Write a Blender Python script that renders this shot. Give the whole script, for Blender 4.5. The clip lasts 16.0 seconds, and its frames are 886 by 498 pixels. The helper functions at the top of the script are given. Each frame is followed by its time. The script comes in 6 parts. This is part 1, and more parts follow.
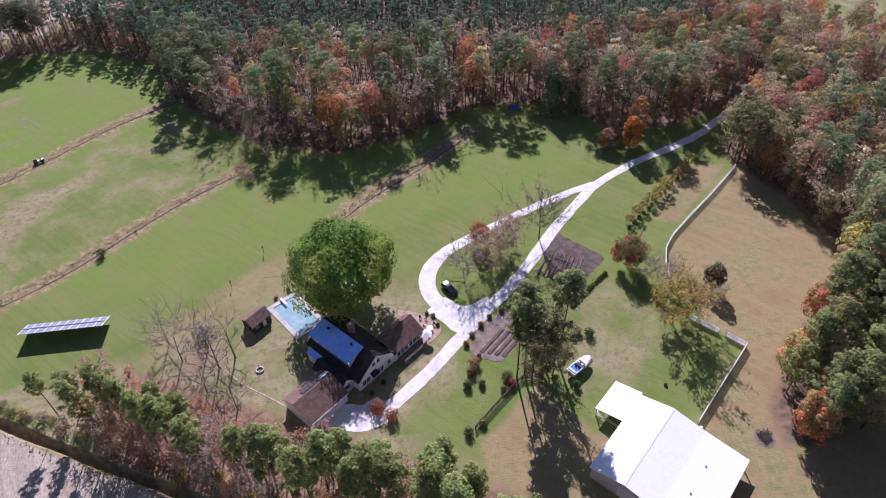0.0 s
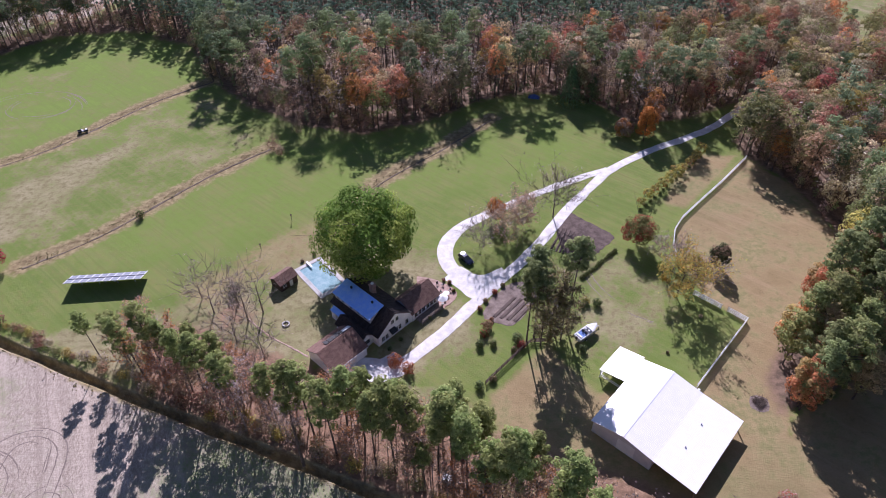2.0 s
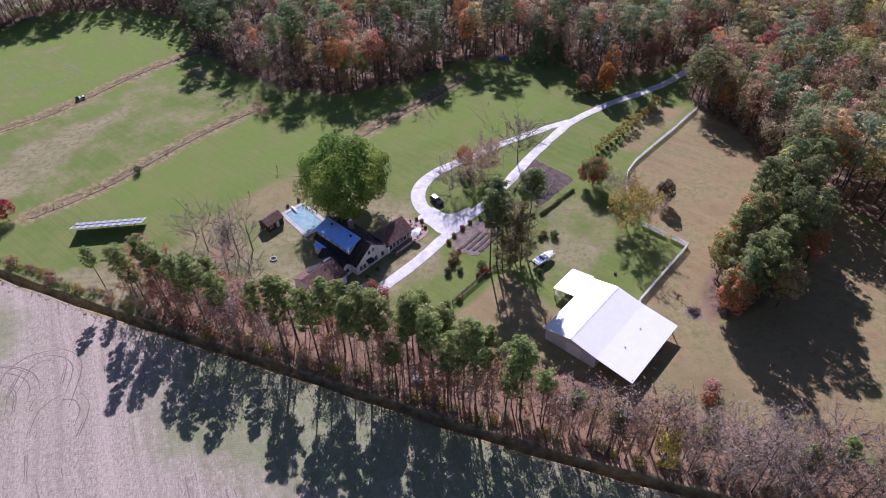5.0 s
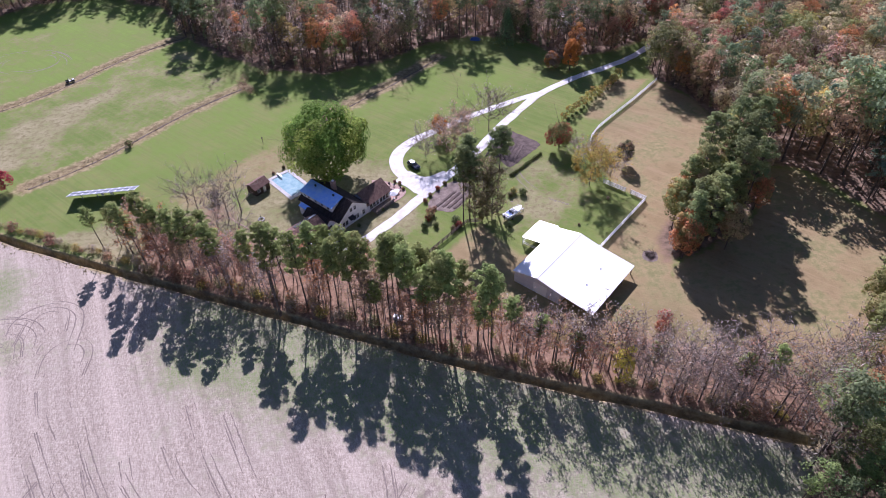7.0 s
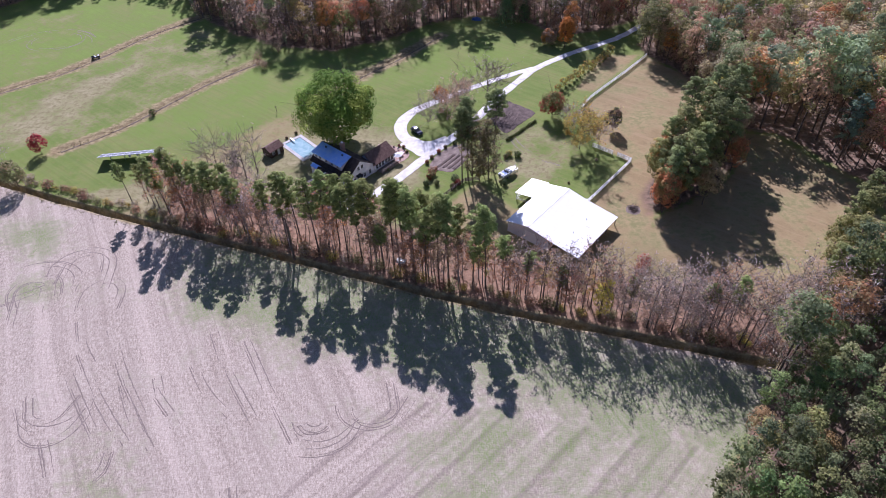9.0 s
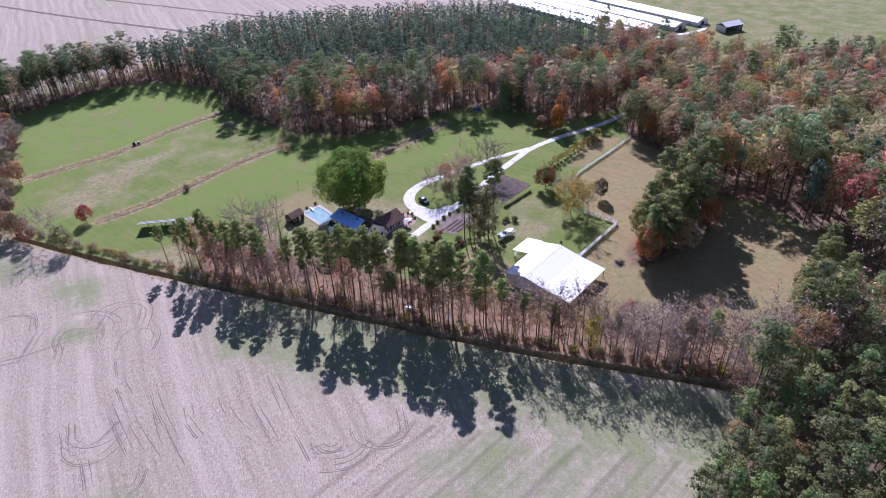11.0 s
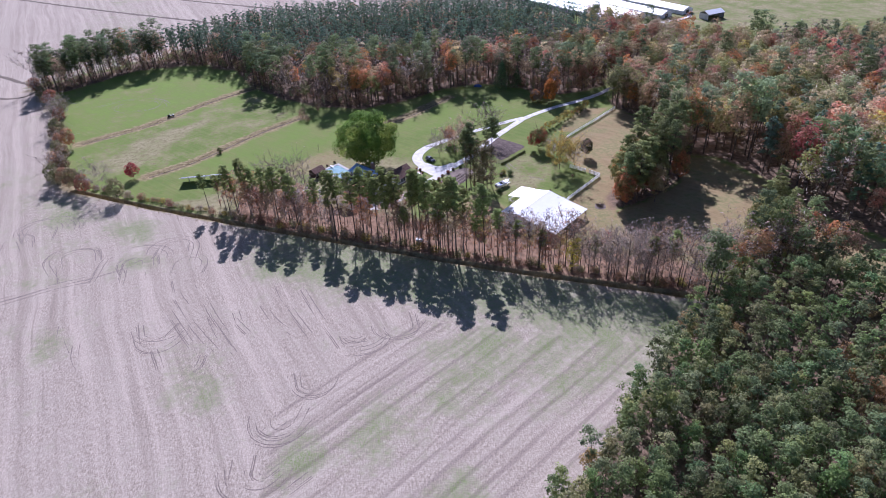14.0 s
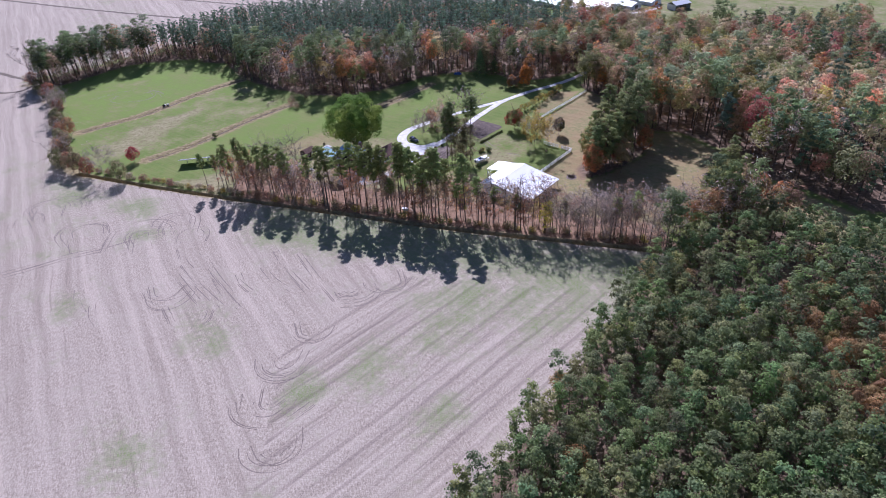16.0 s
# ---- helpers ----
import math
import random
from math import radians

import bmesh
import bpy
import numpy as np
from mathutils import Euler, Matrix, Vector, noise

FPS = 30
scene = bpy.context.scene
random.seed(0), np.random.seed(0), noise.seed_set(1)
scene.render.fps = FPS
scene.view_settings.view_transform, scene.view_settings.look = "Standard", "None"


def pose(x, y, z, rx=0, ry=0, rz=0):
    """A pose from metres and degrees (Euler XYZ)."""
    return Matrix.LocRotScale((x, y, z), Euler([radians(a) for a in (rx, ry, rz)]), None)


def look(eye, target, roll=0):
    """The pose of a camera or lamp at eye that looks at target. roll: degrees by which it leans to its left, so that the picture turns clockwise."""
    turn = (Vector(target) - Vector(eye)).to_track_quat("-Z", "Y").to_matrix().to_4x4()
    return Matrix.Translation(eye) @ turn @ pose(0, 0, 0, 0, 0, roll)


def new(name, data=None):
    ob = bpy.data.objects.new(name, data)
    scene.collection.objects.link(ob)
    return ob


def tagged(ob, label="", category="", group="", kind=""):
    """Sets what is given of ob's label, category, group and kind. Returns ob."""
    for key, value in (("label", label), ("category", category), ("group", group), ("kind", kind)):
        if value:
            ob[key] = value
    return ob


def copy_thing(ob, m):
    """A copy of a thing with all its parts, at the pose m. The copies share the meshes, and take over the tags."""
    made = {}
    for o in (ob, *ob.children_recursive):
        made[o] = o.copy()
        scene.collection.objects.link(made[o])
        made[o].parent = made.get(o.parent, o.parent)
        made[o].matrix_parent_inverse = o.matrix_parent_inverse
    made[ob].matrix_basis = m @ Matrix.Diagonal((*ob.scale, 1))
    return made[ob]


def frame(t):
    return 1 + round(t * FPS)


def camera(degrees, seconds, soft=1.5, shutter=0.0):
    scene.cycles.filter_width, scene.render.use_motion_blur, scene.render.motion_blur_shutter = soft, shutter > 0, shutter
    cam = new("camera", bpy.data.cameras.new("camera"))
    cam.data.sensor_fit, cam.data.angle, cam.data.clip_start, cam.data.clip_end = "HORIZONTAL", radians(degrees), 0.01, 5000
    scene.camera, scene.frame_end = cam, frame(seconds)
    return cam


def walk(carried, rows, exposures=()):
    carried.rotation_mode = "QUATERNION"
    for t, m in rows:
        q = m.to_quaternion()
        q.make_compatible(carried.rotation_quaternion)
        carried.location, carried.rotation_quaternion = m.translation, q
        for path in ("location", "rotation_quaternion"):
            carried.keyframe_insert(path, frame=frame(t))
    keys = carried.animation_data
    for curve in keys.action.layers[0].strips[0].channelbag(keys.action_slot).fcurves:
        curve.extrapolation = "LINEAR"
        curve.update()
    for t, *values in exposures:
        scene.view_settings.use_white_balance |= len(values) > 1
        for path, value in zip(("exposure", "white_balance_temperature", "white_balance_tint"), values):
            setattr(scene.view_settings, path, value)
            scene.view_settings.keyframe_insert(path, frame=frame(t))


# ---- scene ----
cam = camera(69.2, 16.0, 0.55)
PATH = [
    (0, (0.133, 0.21, 110.899), (0.227, 1.689, 109.557), -2.1),
    (0.5, (-0.1, -2.527, 110.564), (-0.016, -1.042, 109.227), -1.9),
    (1, (-0.595, -5.511, 110.484), (-0.52, -4.022, 109.151), -1.6),
    (1.5, (-0.699, -8.389, 110.414), (-0.64, -6.898, 109.082), -1.5),
    (2, (-1.289, -11.778, 110.52), (-1.243, -10.285, 109.19), -1.1),
    (2.5, (-0.945, -14.532, 110.843), (-0.918, -13.044, 109.507), -1.1),
    (3, (-0.841, -17.896, 110.879), (-0.828, -16.408, 109.542), -1.0),
    (3.2, (-0.976, -19.728, 110.877), (-1.026, -18.239, 109.542), -0.9),
    (5.3, (3.782, -34.59, 112.145), (3.882, -33.131, 110.782), -2.1),
    (5.5, (3.629, -36.376, 111.965), (3.75, -34.915, 110.604), -2.1),
    (6, (3.823, -40.953, 111.394), (3.949, -39.488, 110.038), -2.0),
    (6.5, (4.027, -45.382, 111.184), (4.145, -43.915, 109.83), -1.9),
    (7, (4.108, -49.801, 111.177), (4.219, -48.334, 109.822), -1.9),
    (7.5, (4.097, -54.462, 111.086), (4.206, -52.995, 109.731), -1.9),
    (8, (4.065, -59.433, 110.762), (4.168, -57.965, 109.407), -1.9),
    (8.5, (3.823, -64.658, 110.93), (3.922, -63.191, 109.575), -2.0),
    (9, (4.097, -68.659, 112.248), (4.188, -67.196, 110.888), -2.2),
    (9.2, (3.549, -70.133, 112.832), (3.658, -68.538, 111.63), -1.8),
    (9.5, (3.34, -72.95, 112.95), (3.445, -71.295, 111.827), -2.1),
    (10.3, (2.95, -82.4, 113.1), (3.05, -80.742, 111.982), -2.5),
    (11.3, (2.388, -94.894, 113.079), (2.48, -93.234, 111.967), -2.8),
    (11.5, (2.147, -97.258, 113.039), (2.236, -95.596, 111.929), -2.9),
    (12, (1.564, -103.358, 113.156), (1.649, -101.696, 112.047), -2.9),
    (12.5, (0.797, -109.355, 113.08), (0.88, -107.692, 111.973), -2.9),
    (13, (0.024, -115.346, 113.171), (0.11, -113.684, 112.063), -2.8),
    (13.5, (-0.603, -121.398, 113.21), (-0.514, -119.735, 112.102), -2.8),
    (14, (-1.058, -127.572, 113.254), (-0.97, -125.908, 112.148), -2.9),
    (14.5, (-1.446, -133.633, 112.857), (-1.363, -131.967, 111.754), -3.1),
    (15, (-1.855, -139.606, 112.656), (-1.768, -137.94, 111.553), -3.2),
    (15.5, (-2.08, -144.831, 113.01), (-1.962, -143.167, 111.907), -3.2),
    (16, (-2.422, -148.998, 113.418), (-2.29, -147.336, 112.313), -3.2),
]
walk(cam, [(t, look(eye, target, roll)) for t, eye, target, roll in PATH], [(0.0, 0.46, 5650, 34), (3.0, 0.46, 5600, 34), (5.5, 0.29, 5500, 36), (6.5, 0.6, 5500, 36), (7.5, 0.64, 5500, 36), (9.0, 0.57, 5450, 34), (9.3, 0.46, 5400, 34), (12.0, 0.47, 5300, 32), (16.0, 0.4, 5250, 31)])

# ---- sky and sun ----
SUN_AZ, SUN_EL = radians(91.5), radians(36.0)
world = bpy.data.worlds.new("sky")
scene.world = world
world.use_nodes = True
sky = world.node_tree.nodes.new("ShaderNodeTexSky")
sky.sky_type, sky.sun_disc = "NISHITA", False
sky.sun_elevation, sky.sun_rotation = SUN_EL, math.pi / 2 - SUN_AZ
sky.air_density, sky.dust_density = 1.05, 0.25
backing = world.node_tree.nodes["Background"]
backing.inputs[1].default_value = 0.05
world.node_tree.links.new(sky.outputs[0], backing.inputs[0])
sun_way = Vector((math.cos(SUN_AZ) * math.cos(SUN_EL), math.sin(SUN_AZ) * math.cos(SUN_EL), math.sin(SUN_EL)))
sun = new("sun", bpy.data.lights.new("sun", "SUN"))
sun.data.energy, sun.data.angle, sun.data.color = 5.0, radians(0.55), (1.0, 0.955, 0.9)
sun.matrix_world = look(sun_way * 300, (0, 0, 0))
scene.view_settings.exposure = 0.45

# ---- materials ----


def material(name, rough=0.8, metal=0.0, spec=0.3):
    m = bpy.data.materials.new(name)
    m.use_nodes = True
    b = m.node_tree.nodes["Principled BSDF"]
    b.inputs["Roughness"].default_value = rough
    b.inputs["Metallic"].default_value = metal
    b.inputs["Specular IOR Level"].default_value = spec
    return m, m.node_tree, b


def coords(nt, turn=0.0, scale=(1, 1, 1), world_space=True):
    if world_space:
        src = nt.nodes.new("ShaderNodeNewGeometry").outputs["Position"]
    else:
        src = nt.nodes.new("ShaderNodeTexCoord").outputs["Object"]
    mp = nt.nodes.new("ShaderNodeMapping")
    mp.inputs["Rotation"].default_value = (0, 0, radians(turn))
    mp.inputs["Scale"].default_value = scale
    nt.links.new(src, mp.inputs["Vector"])
    return mp.outputs[0]


def streaks(nt, turn, across, along):
    """Coordinates turned about the vertical, then drawn out along the turned y axis."""
    mp = nt.nodes.new("ShaderNodeMapping")
    mp.inputs["Scale"].default_value = (across, along, 1)
    nt.links.new(coords(nt, turn), mp.inputs["Vector"])
    return mp.outputs[0]


def fbm(nt, vec, scale, detail=4.0, rough=0.55):
    n = nt.nodes.new("ShaderNodeTexNoise")
    n.inputs["Scale"].default_value, n.inputs["Detail"].default_value, n.inputs["Roughness"].default_value = scale, detail, rough
    nt.links.new(vec, n.inputs["Vector"])
    return n.outputs["Fac"]


def put(nt, socket, value):
    if isinstance(value, bpy.types.NodeSocket):
        nt.links.new(value, socket)
    else:
        socket.default_value = (*value, 1.0) if isinstance(value, tuple) and len(value) == 3 else value


def mix(nt, fac, a, b, how="MIX"):
    n = nt.nodes.new("ShaderNodeMix")
    n.data_type, n.blend_type = "RGBA", how
    put(nt, n.inputs[0], fac), put(nt, n.inputs[6], a), put(nt, n.inputs[7], b)
    return n.outputs[2]


def calc(nt, how, a, b=0.0, c=0.0):
    n = nt.nodes.new("ShaderNodeMath")
    n.operation = how
    put(nt, n.inputs[0], a), put(nt, n.inputs[1], b), put(nt, n.inputs[2], c)
    return n.outputs[0]


def span(nt, value, low, high, to_low=0.0, to_high=1.0):
    n = nt.nodes.new("ShaderNodeMapRange")
    n.interpolation_type = "SMOOTHSTEP"
    for i, v in enumerate((value, low, high, to_low, to_high)):
        put(nt, n.inputs[i], v)
    return n.outputs[0]


def relief(nt, b, height, strength=0.4, distance=0.05):
    n = nt.nodes.new("ShaderNodeBump")
    n.inputs["Strength"].default_value, n.inputs["Distance"].default_value = strength, distance
    nt.links.new(height, n.inputs["Height"])
    nt.links.new(n.outputs[0], b.inputs["Normal"])


def plain(name, low, high, scale=2.0, rough=0.7, metal=0.0, spec=0.3, bump=0.2, fine=12.0):
    """A worn surface of one kind: two tones broken up at two scales."""
    m, nt, b = material(name, rough, metal, spec)
    v = coords(nt, world_space=False)
    tone = calc(nt, "ADD", calc(nt, "MULTIPLY", fbm(nt, v, scale), 0.6), calc(nt, "MULTIPLY", fbm(nt, v, scale * fine), 0.4))
    nt.links.new(mix(nt, span(nt, tone, 0.35, 0.65), low, high), b.inputs["Base Color"])
    relief(nt, b, fbm(nt, v, scale * fine), bump)
    return m


def foliage():
    """Leaves: their own tint from the mesh, varied from plant to plant, letting some light through."""
    m, nt, b = material("foliage", 0.8, 0.0, 0.12)
    att = nt.nodes.new("ShaderNodeAttribute")
    att.attribute_name = "tint"
    info = nt.nodes.new("ShaderNodeObjectInfo")
    v = coords(nt)
    grain, clump = fbm(nt, v, 2.3, 4.0, 0.65), fbm(nt, v, 0.6, 3.0)
    hue = nt.nodes.new("ShaderNodeHueSaturation")
    put(nt, hue.inputs["Hue"], calc(nt, "MULTIPLY_ADD", info.outputs["Random"], 0.03, 0.485))
    shade = calc(nt, "ADD", span(nt, grain, 0.34, 0.66, 0.55, 1.1), calc(nt, "MULTIPLY", clump, 0.4))
    put(nt, hue.inputs["Value"], calc(nt, "MULTIPLY", shade, calc(nt, "MULTIPLY_ADD", info.outputs["Random"], 0.3, 0.85)))
    nt.links.new(att.outputs["Color"], hue.inputs["Color"])
    nt.links.new(hue.outputs[0], b.inputs["Base Color"])
    thin = nt.nodes.new("ShaderNodeBsdfTranslucent")
    nt.links.new(hue.outputs[0], thin.inputs["Color"])
    both = nt.nodes.new("ShaderNodeMixShader")
    both.inputs[0].default_value = 0.52
    nt.links.new(b.outputs[0], both.inputs[1])
    nt.links.new(thin.outputs[0], both.inputs[2])
    nt.links.new(both.outputs[0], nt.nodes["Material Output"].inputs["Surface"])
    return m


def ground_material():
    m, nt, b = material("ground", 0.95, 0.0, 0.1)
    zones = []
    for name in ("zone_a", "zone_b"):
        att = nt.nodes.new("ShaderNodeAttribute")
        att.attribute_name = name
        sep = nt.nodes.new("ShaderNodeSeparateColor")
        nt.links.new(att.outputs["Color"], sep.inputs[0])
        zones += [*sep.outputs[:3], att.outputs["Alpha"]]
    dry, stubble, litter, greening, pasture, rows_alt, rough_strip, deep_wood = zones
    v = coords(nt)
    big, mid, small, tiny = (fbm(nt, v, s, 5.0, r) for s, r in ((0.018, 0.6), (0.09, 0.65), (0.55, 0.7), (2.6, 0.75)))

    def zone(mask, wobble=0.5):
        n = calc(nt, "MULTIPLY", calc(nt, "SUBTRACT", calc(nt, "ADD", calc(nt, "MULTIPLY", mid, 0.5), calc(nt, "MULTIPLY", small, 0.5)), 0.5), wobble * 2)
        return span(nt, calc(nt, "ADD", mask, n), 0.3, 0.7)

    def wave(turn, scale, distort):
        w = nt.nodes.new("ShaderNodeTexWave")
        w.wave_type, w.bands_direction = "BANDS", "X"
        w.inputs["Scale"].default_value, w.inputs["Distortion"].default_value = scale, distort
        w.inputs["Detail"].default_value, w.inputs["Detail Scale"].default_value = 3.0, 0.6
        nt.links.new(coords(nt, turn), w.inputs["Vector"])
        return w.outputs["Fac"]

    # mown grass, with faint mowing bands
    grass = mix(nt, span(nt, mid, 0.35, 0.68), (0.148, 0.206, 0.044), (0.22, 0.265, 0.07))
    grass = mix(nt, calc(nt, "MULTIPLY", span(nt, calc(nt, "ADD", calc(nt, "MULTIPLY", mid, 0.5), calc(nt, "MULTIPLY", small, 0.5)), 0.44, 0.62), 0.6), grass, (0.225, 0.20, 0.08))
    grass = mix(nt, calc(nt, "MULTIPLY", span(nt, wave(-47, 0.11, 1.2), 0.2, 0.8), 0.3), grass, (0.185, 0.235, 0.07))
    mown = fbm(nt, streaks(nt, -47, 1.1, 0.03), 1.0, 3.0)
    grass = mix(nt, calc(nt, "MULTIPLY", span(nt, mown, 0.46, 0.62), 0.3), grass, (0.12, 0.165, 0.04))
    grass = mix(nt, calc(nt, "MULTIPLY", span(nt, tiny, 0.45, 0.7), 0.45), grass, (0.25, 0.28, 0.092))
    grass = mix(nt, calc(nt, "MULTIPLY", greening, calc(nt, "MULTIPLY", span(nt, calc(nt, "ADD", mid, calc(nt, "MULTIPLY", small, 0.5)), 0.58, 0.86, 0.9, 0.2), span(nt, mown, 0.36, 0.62, 0.55, 1.0))), grass, mix(nt, tiny, (0.165, 0.252, 0.045), (0.25, 0.33, 0.072)))
    # dry meadow
    meadow = mix(nt, span(nt, mid, 0.3, 0.7), (0.25, 0.245, 0.105), (0.37, 0.325, 0.185))
    meadow = mix(nt, span(nt, small, 0.4, 0.7), meadow, (0.21, 0.18, 0.085))
    colour = mix(nt, zone(dry, 0.9), grass, meadow)
    # brown pasture
    paddock = mix(nt, span(nt, mid, 0.35, 0.65), (0.29, 0.217, 0.107), (0.405, 0.298, 0.158))
    paddock = mix(nt, calc(nt, "MULTIPLY", span(nt, big, 0.5, 0.68), 0.6), paddock, (0.19, 0.185, 0.08))
    paddock = mix(nt, calc(nt, "MULTIPLY", span(nt, small, 0.5, 0.75), 0.7), paddock, (0.20, 0.155, 0.075))
    paddock = mix(nt, calc(nt, "MULTIPLY", span(nt, fbm(nt, streaks(nt, -47, 0.5, 0.03), 1.0, 3.0), 0.5, 0.66), 0.45), paddock, (0.40, 0.29, 0.165))
    paddock = mix(nt, calc(nt, "MULTIPLY", span(nt, mid, 0.43, 0.6), span(nt, small, 0.35, 0.6, 0.2, 0.75)), paddock, (0.21, 0.215, 0.085))
    colour = mix(nt, zone(pasture, 0.6), colour, paddock)
    # leaf litter under trees, darkened within the woods to hold some of their shade
    floor_leaves = mix(nt, span(nt, small, 0.35, 0.65), (0.19, 0.12, 0.075), (0.35, 0.225, 0.145))
    shaded_wood_floor = mix(nt, span(nt, small, 0.35, 0.65), (0.13, 0.095, 0.066), (0.27, 0.185, 0.125))
    floor_leaves = mix(nt, span(nt, deep_wood, 0.2, 0.8), floor_leaves, shaded_wood_floor)
    colour = mix(nt, zone(litter, 0.6), colour, floor_leaves)
    # stubble with drill rows, greener patches and bleached straw
    bend = nt.nodes.new("ShaderNodeVectorMath")
    bend.operation = "MULTIPLY_ADD"
    sway = nt.nodes.new("ShaderNodeTexNoise")
    sway.inputs["Scale"].default_value, sway.inputs["Detail"].default_value = 0.022, 2.0
    nt.links.new(v, sway.inputs["Vector"])
    nt.links.new(sway.outputs["Color"], bend.inputs[0])
    bend.inputs[1].default_value = (7, 7, 0)
    nt.links.new(v, bend.inputs[2])

    def swayed(turn, across, along):
        """Row coordinates that wander a little, as a driver does."""
        turned, drawn = nt.nodes.new("ShaderNodeMapping"), nt.nodes.new("ShaderNodeMapping")
        turned.inputs["Rotation"].default_value, drawn.inputs["Scale"].default_value = (0, 0, radians(turn)), (across, along, 1)
        nt.links.new(bend.outputs[0], turned.inputs["Vector"])
        nt.links.new(turned.outputs[0], drawn.inputs["Vector"])
        return drawn.outputs[0]

    side = span(nt, calc(nt, "ADD", rows_alt, calc(nt, "MULTIPLY", calc(nt, "SUBTRACT", mid, 0.5), 0.8)), 0.4, 0.6)
    both_ways = lambda make: mix(nt, side, make(-24), make(51))
    rows = both_ways(lambda a: fbm(nt, swayed(a, 0.34, 0.008), 1.0, 3.0))
    drills = both_ways(lambda a: fbm(nt, swayed(a, 0.62, 0.02), 1.0, 3.0, 0.6))
    broken = both_ways(lambda a: fbm(nt, swayed(a, 0.5, 0.03), 1.0, 4.0))
    fine_rows = both_ways(lambda a: fbm(nt, swayed(a, 2.1, 0.10), 1.0, 4.0, 0.65))
    fibre = fbm(nt, streaks(nt, -10, 2.3, 1.0), 1.0, 6.0, 0.9)
    straw = mix(nt, span(nt, fibre, 0.36, 0.64), (0.25, 0.20, 0.152), (0.61, 0.52, 0.41))
    straw = mix(nt, calc(nt, "MULTIPLY", span(nt, mid, 0.40, 0.62), 0.4), straw, (0.50, 0.425, 0.34))
    straw = mix(nt, calc(nt, "MULTIPLY", span(nt, rows, 0.50, 0.68), 0.34), straw, (0.27, 0.215, 0.165))
    straw = mix(nt, calc(nt, "MULTIPLY", span(nt, rows, 0.50, 0.36), 0.35), straw, (0.61, 0.51, 0.41))
    lines = calc(nt, "MULTIPLY", span(nt, drills, 0.55, 0.68), span(nt, broken, 0.42, 0.64))
    straw = mix(nt, calc(nt, "MULTIPLY", lines, 0.42), straw, (0.20, 0.155, 0.12))
    straw = mix(nt, calc(nt, "MULTIPLY", span(nt, fine_rows, 0.48, 0.7), 0.25), straw, (0.27, 0.21, 0.165))
    drilled = calc(nt, "MULTIPLY", calc(nt, "MULTIPLY", span(nt, wave(51, 0.072, 0.9), 0.72, 1.0), side), span(nt, broken, 0.36, 0.56))
    straw = mix(nt, calc(nt, "MULTIPLY", drilled, 0.5), straw, (0.21, 0.165, 0.14))
    lush = calc(nt, "ADD", calc(nt, "MULTIPLY", calc(nt, "ADD", calc(nt, "MULTIPLY", mid, 1.3), calc(nt, "MULTIPLY", big, 0.4)), 0.8), calc(nt, "MULTIPLY", greening, 0.36))
    green_bits = calc(nt, "MULTIPLY", span(nt, calc(nt, "ADD", lush, calc(nt, "MULTIPLY", small, 0.8)), 1.12, 1.62), span(nt, fibre, 0.40, 0.56, 0.15, 1.0))
    straw = mix(nt, calc(nt, "MULTIPLY", green_bits, 0.85), straw, mix(nt, tiny, (0.11, 0.18, 0.042), (0.215, 0.29, 0.085)))
    colour = mix(nt, zone(stubble, 0.35), colour, straw)
    # rank, bleached grass along the old ditches
    rank = mix(nt, span(nt, small, 0.35, 0.7), (0.22, 0.165, 0.085), (0.40, 0.33, 0.17))
    colour = mix(nt, zone(rough_strip, 0.8), colour, rank)
    colour = mix(nt, calc(nt, "MULTIPLY", span(nt, tiny, 0.3, 0.75), 0.3), colour, mix(nt, 1.0, colour, (0.6, 0.6, 0.6), "MULTIPLY"))
    nt.links.new(colour, b.inputs["Base Color"])
    relief(nt, b, calc(nt, "ADD", tiny, calc(nt, "MULTIPLY", small, 0.5)), 0.7, 0.2)
    return m


def gravel_material():
    m, nt, b = material("pale_gravel", 0.9, 0.0, 0.2)
    v = coords(nt)
    tone = mix(nt, span(nt, fbm(nt, v, 0.5, 5), 0.3, 0.7), (0.60, 0.57, 0.54), (0.80, 0.78, 0.76))
    tone = mix(nt, calc(nt, "MULTIPLY", span(nt, fbm(nt, v, 3.5, 5), 0.5, 0.75), 0.5), tone, (0.44, 0.40, 0.35))
    nt.links.new(tone, b.inputs["Base Color"])
    relief(nt, b, fbm(nt, v, 14.0, 4), 0.6, 0.04)
    return m


def ribbed(name, low, high, pitch, turn, rough=0.35, metal=0.0, spec=0.5, dirt=(0.3, 0.3, 0.3), amount=0.25):
    """Painted sheet metal or boards in straight courses along the thing's own axes."""
    m, nt, b = material(name, rough, metal, spec)
    v = coords(nt, turn, world_space=False)
    w = nt.nodes.new("ShaderNodeTexWave")
    w.bands_direction, w.wave_profile = "X", "SAW"
    w.inputs["Scale"].default_value = 0.314 / pitch
    nt.links.new(v, w.inputs["Vector"])
    c = mix(nt, span(nt, fbm(nt, v, 0.8), 0.3, 0.7), low, high)
    c = mix(nt, calc(nt, "MULTIPLY", span(nt, fbm(nt, v, 5.0), 0.5, 0.8), amount), c, dirt)
    nt.links.new(c, b.inputs["Base Color"])
    relief(nt, b, w.outputs["Fac"], 0.5, 0.03)
    return m


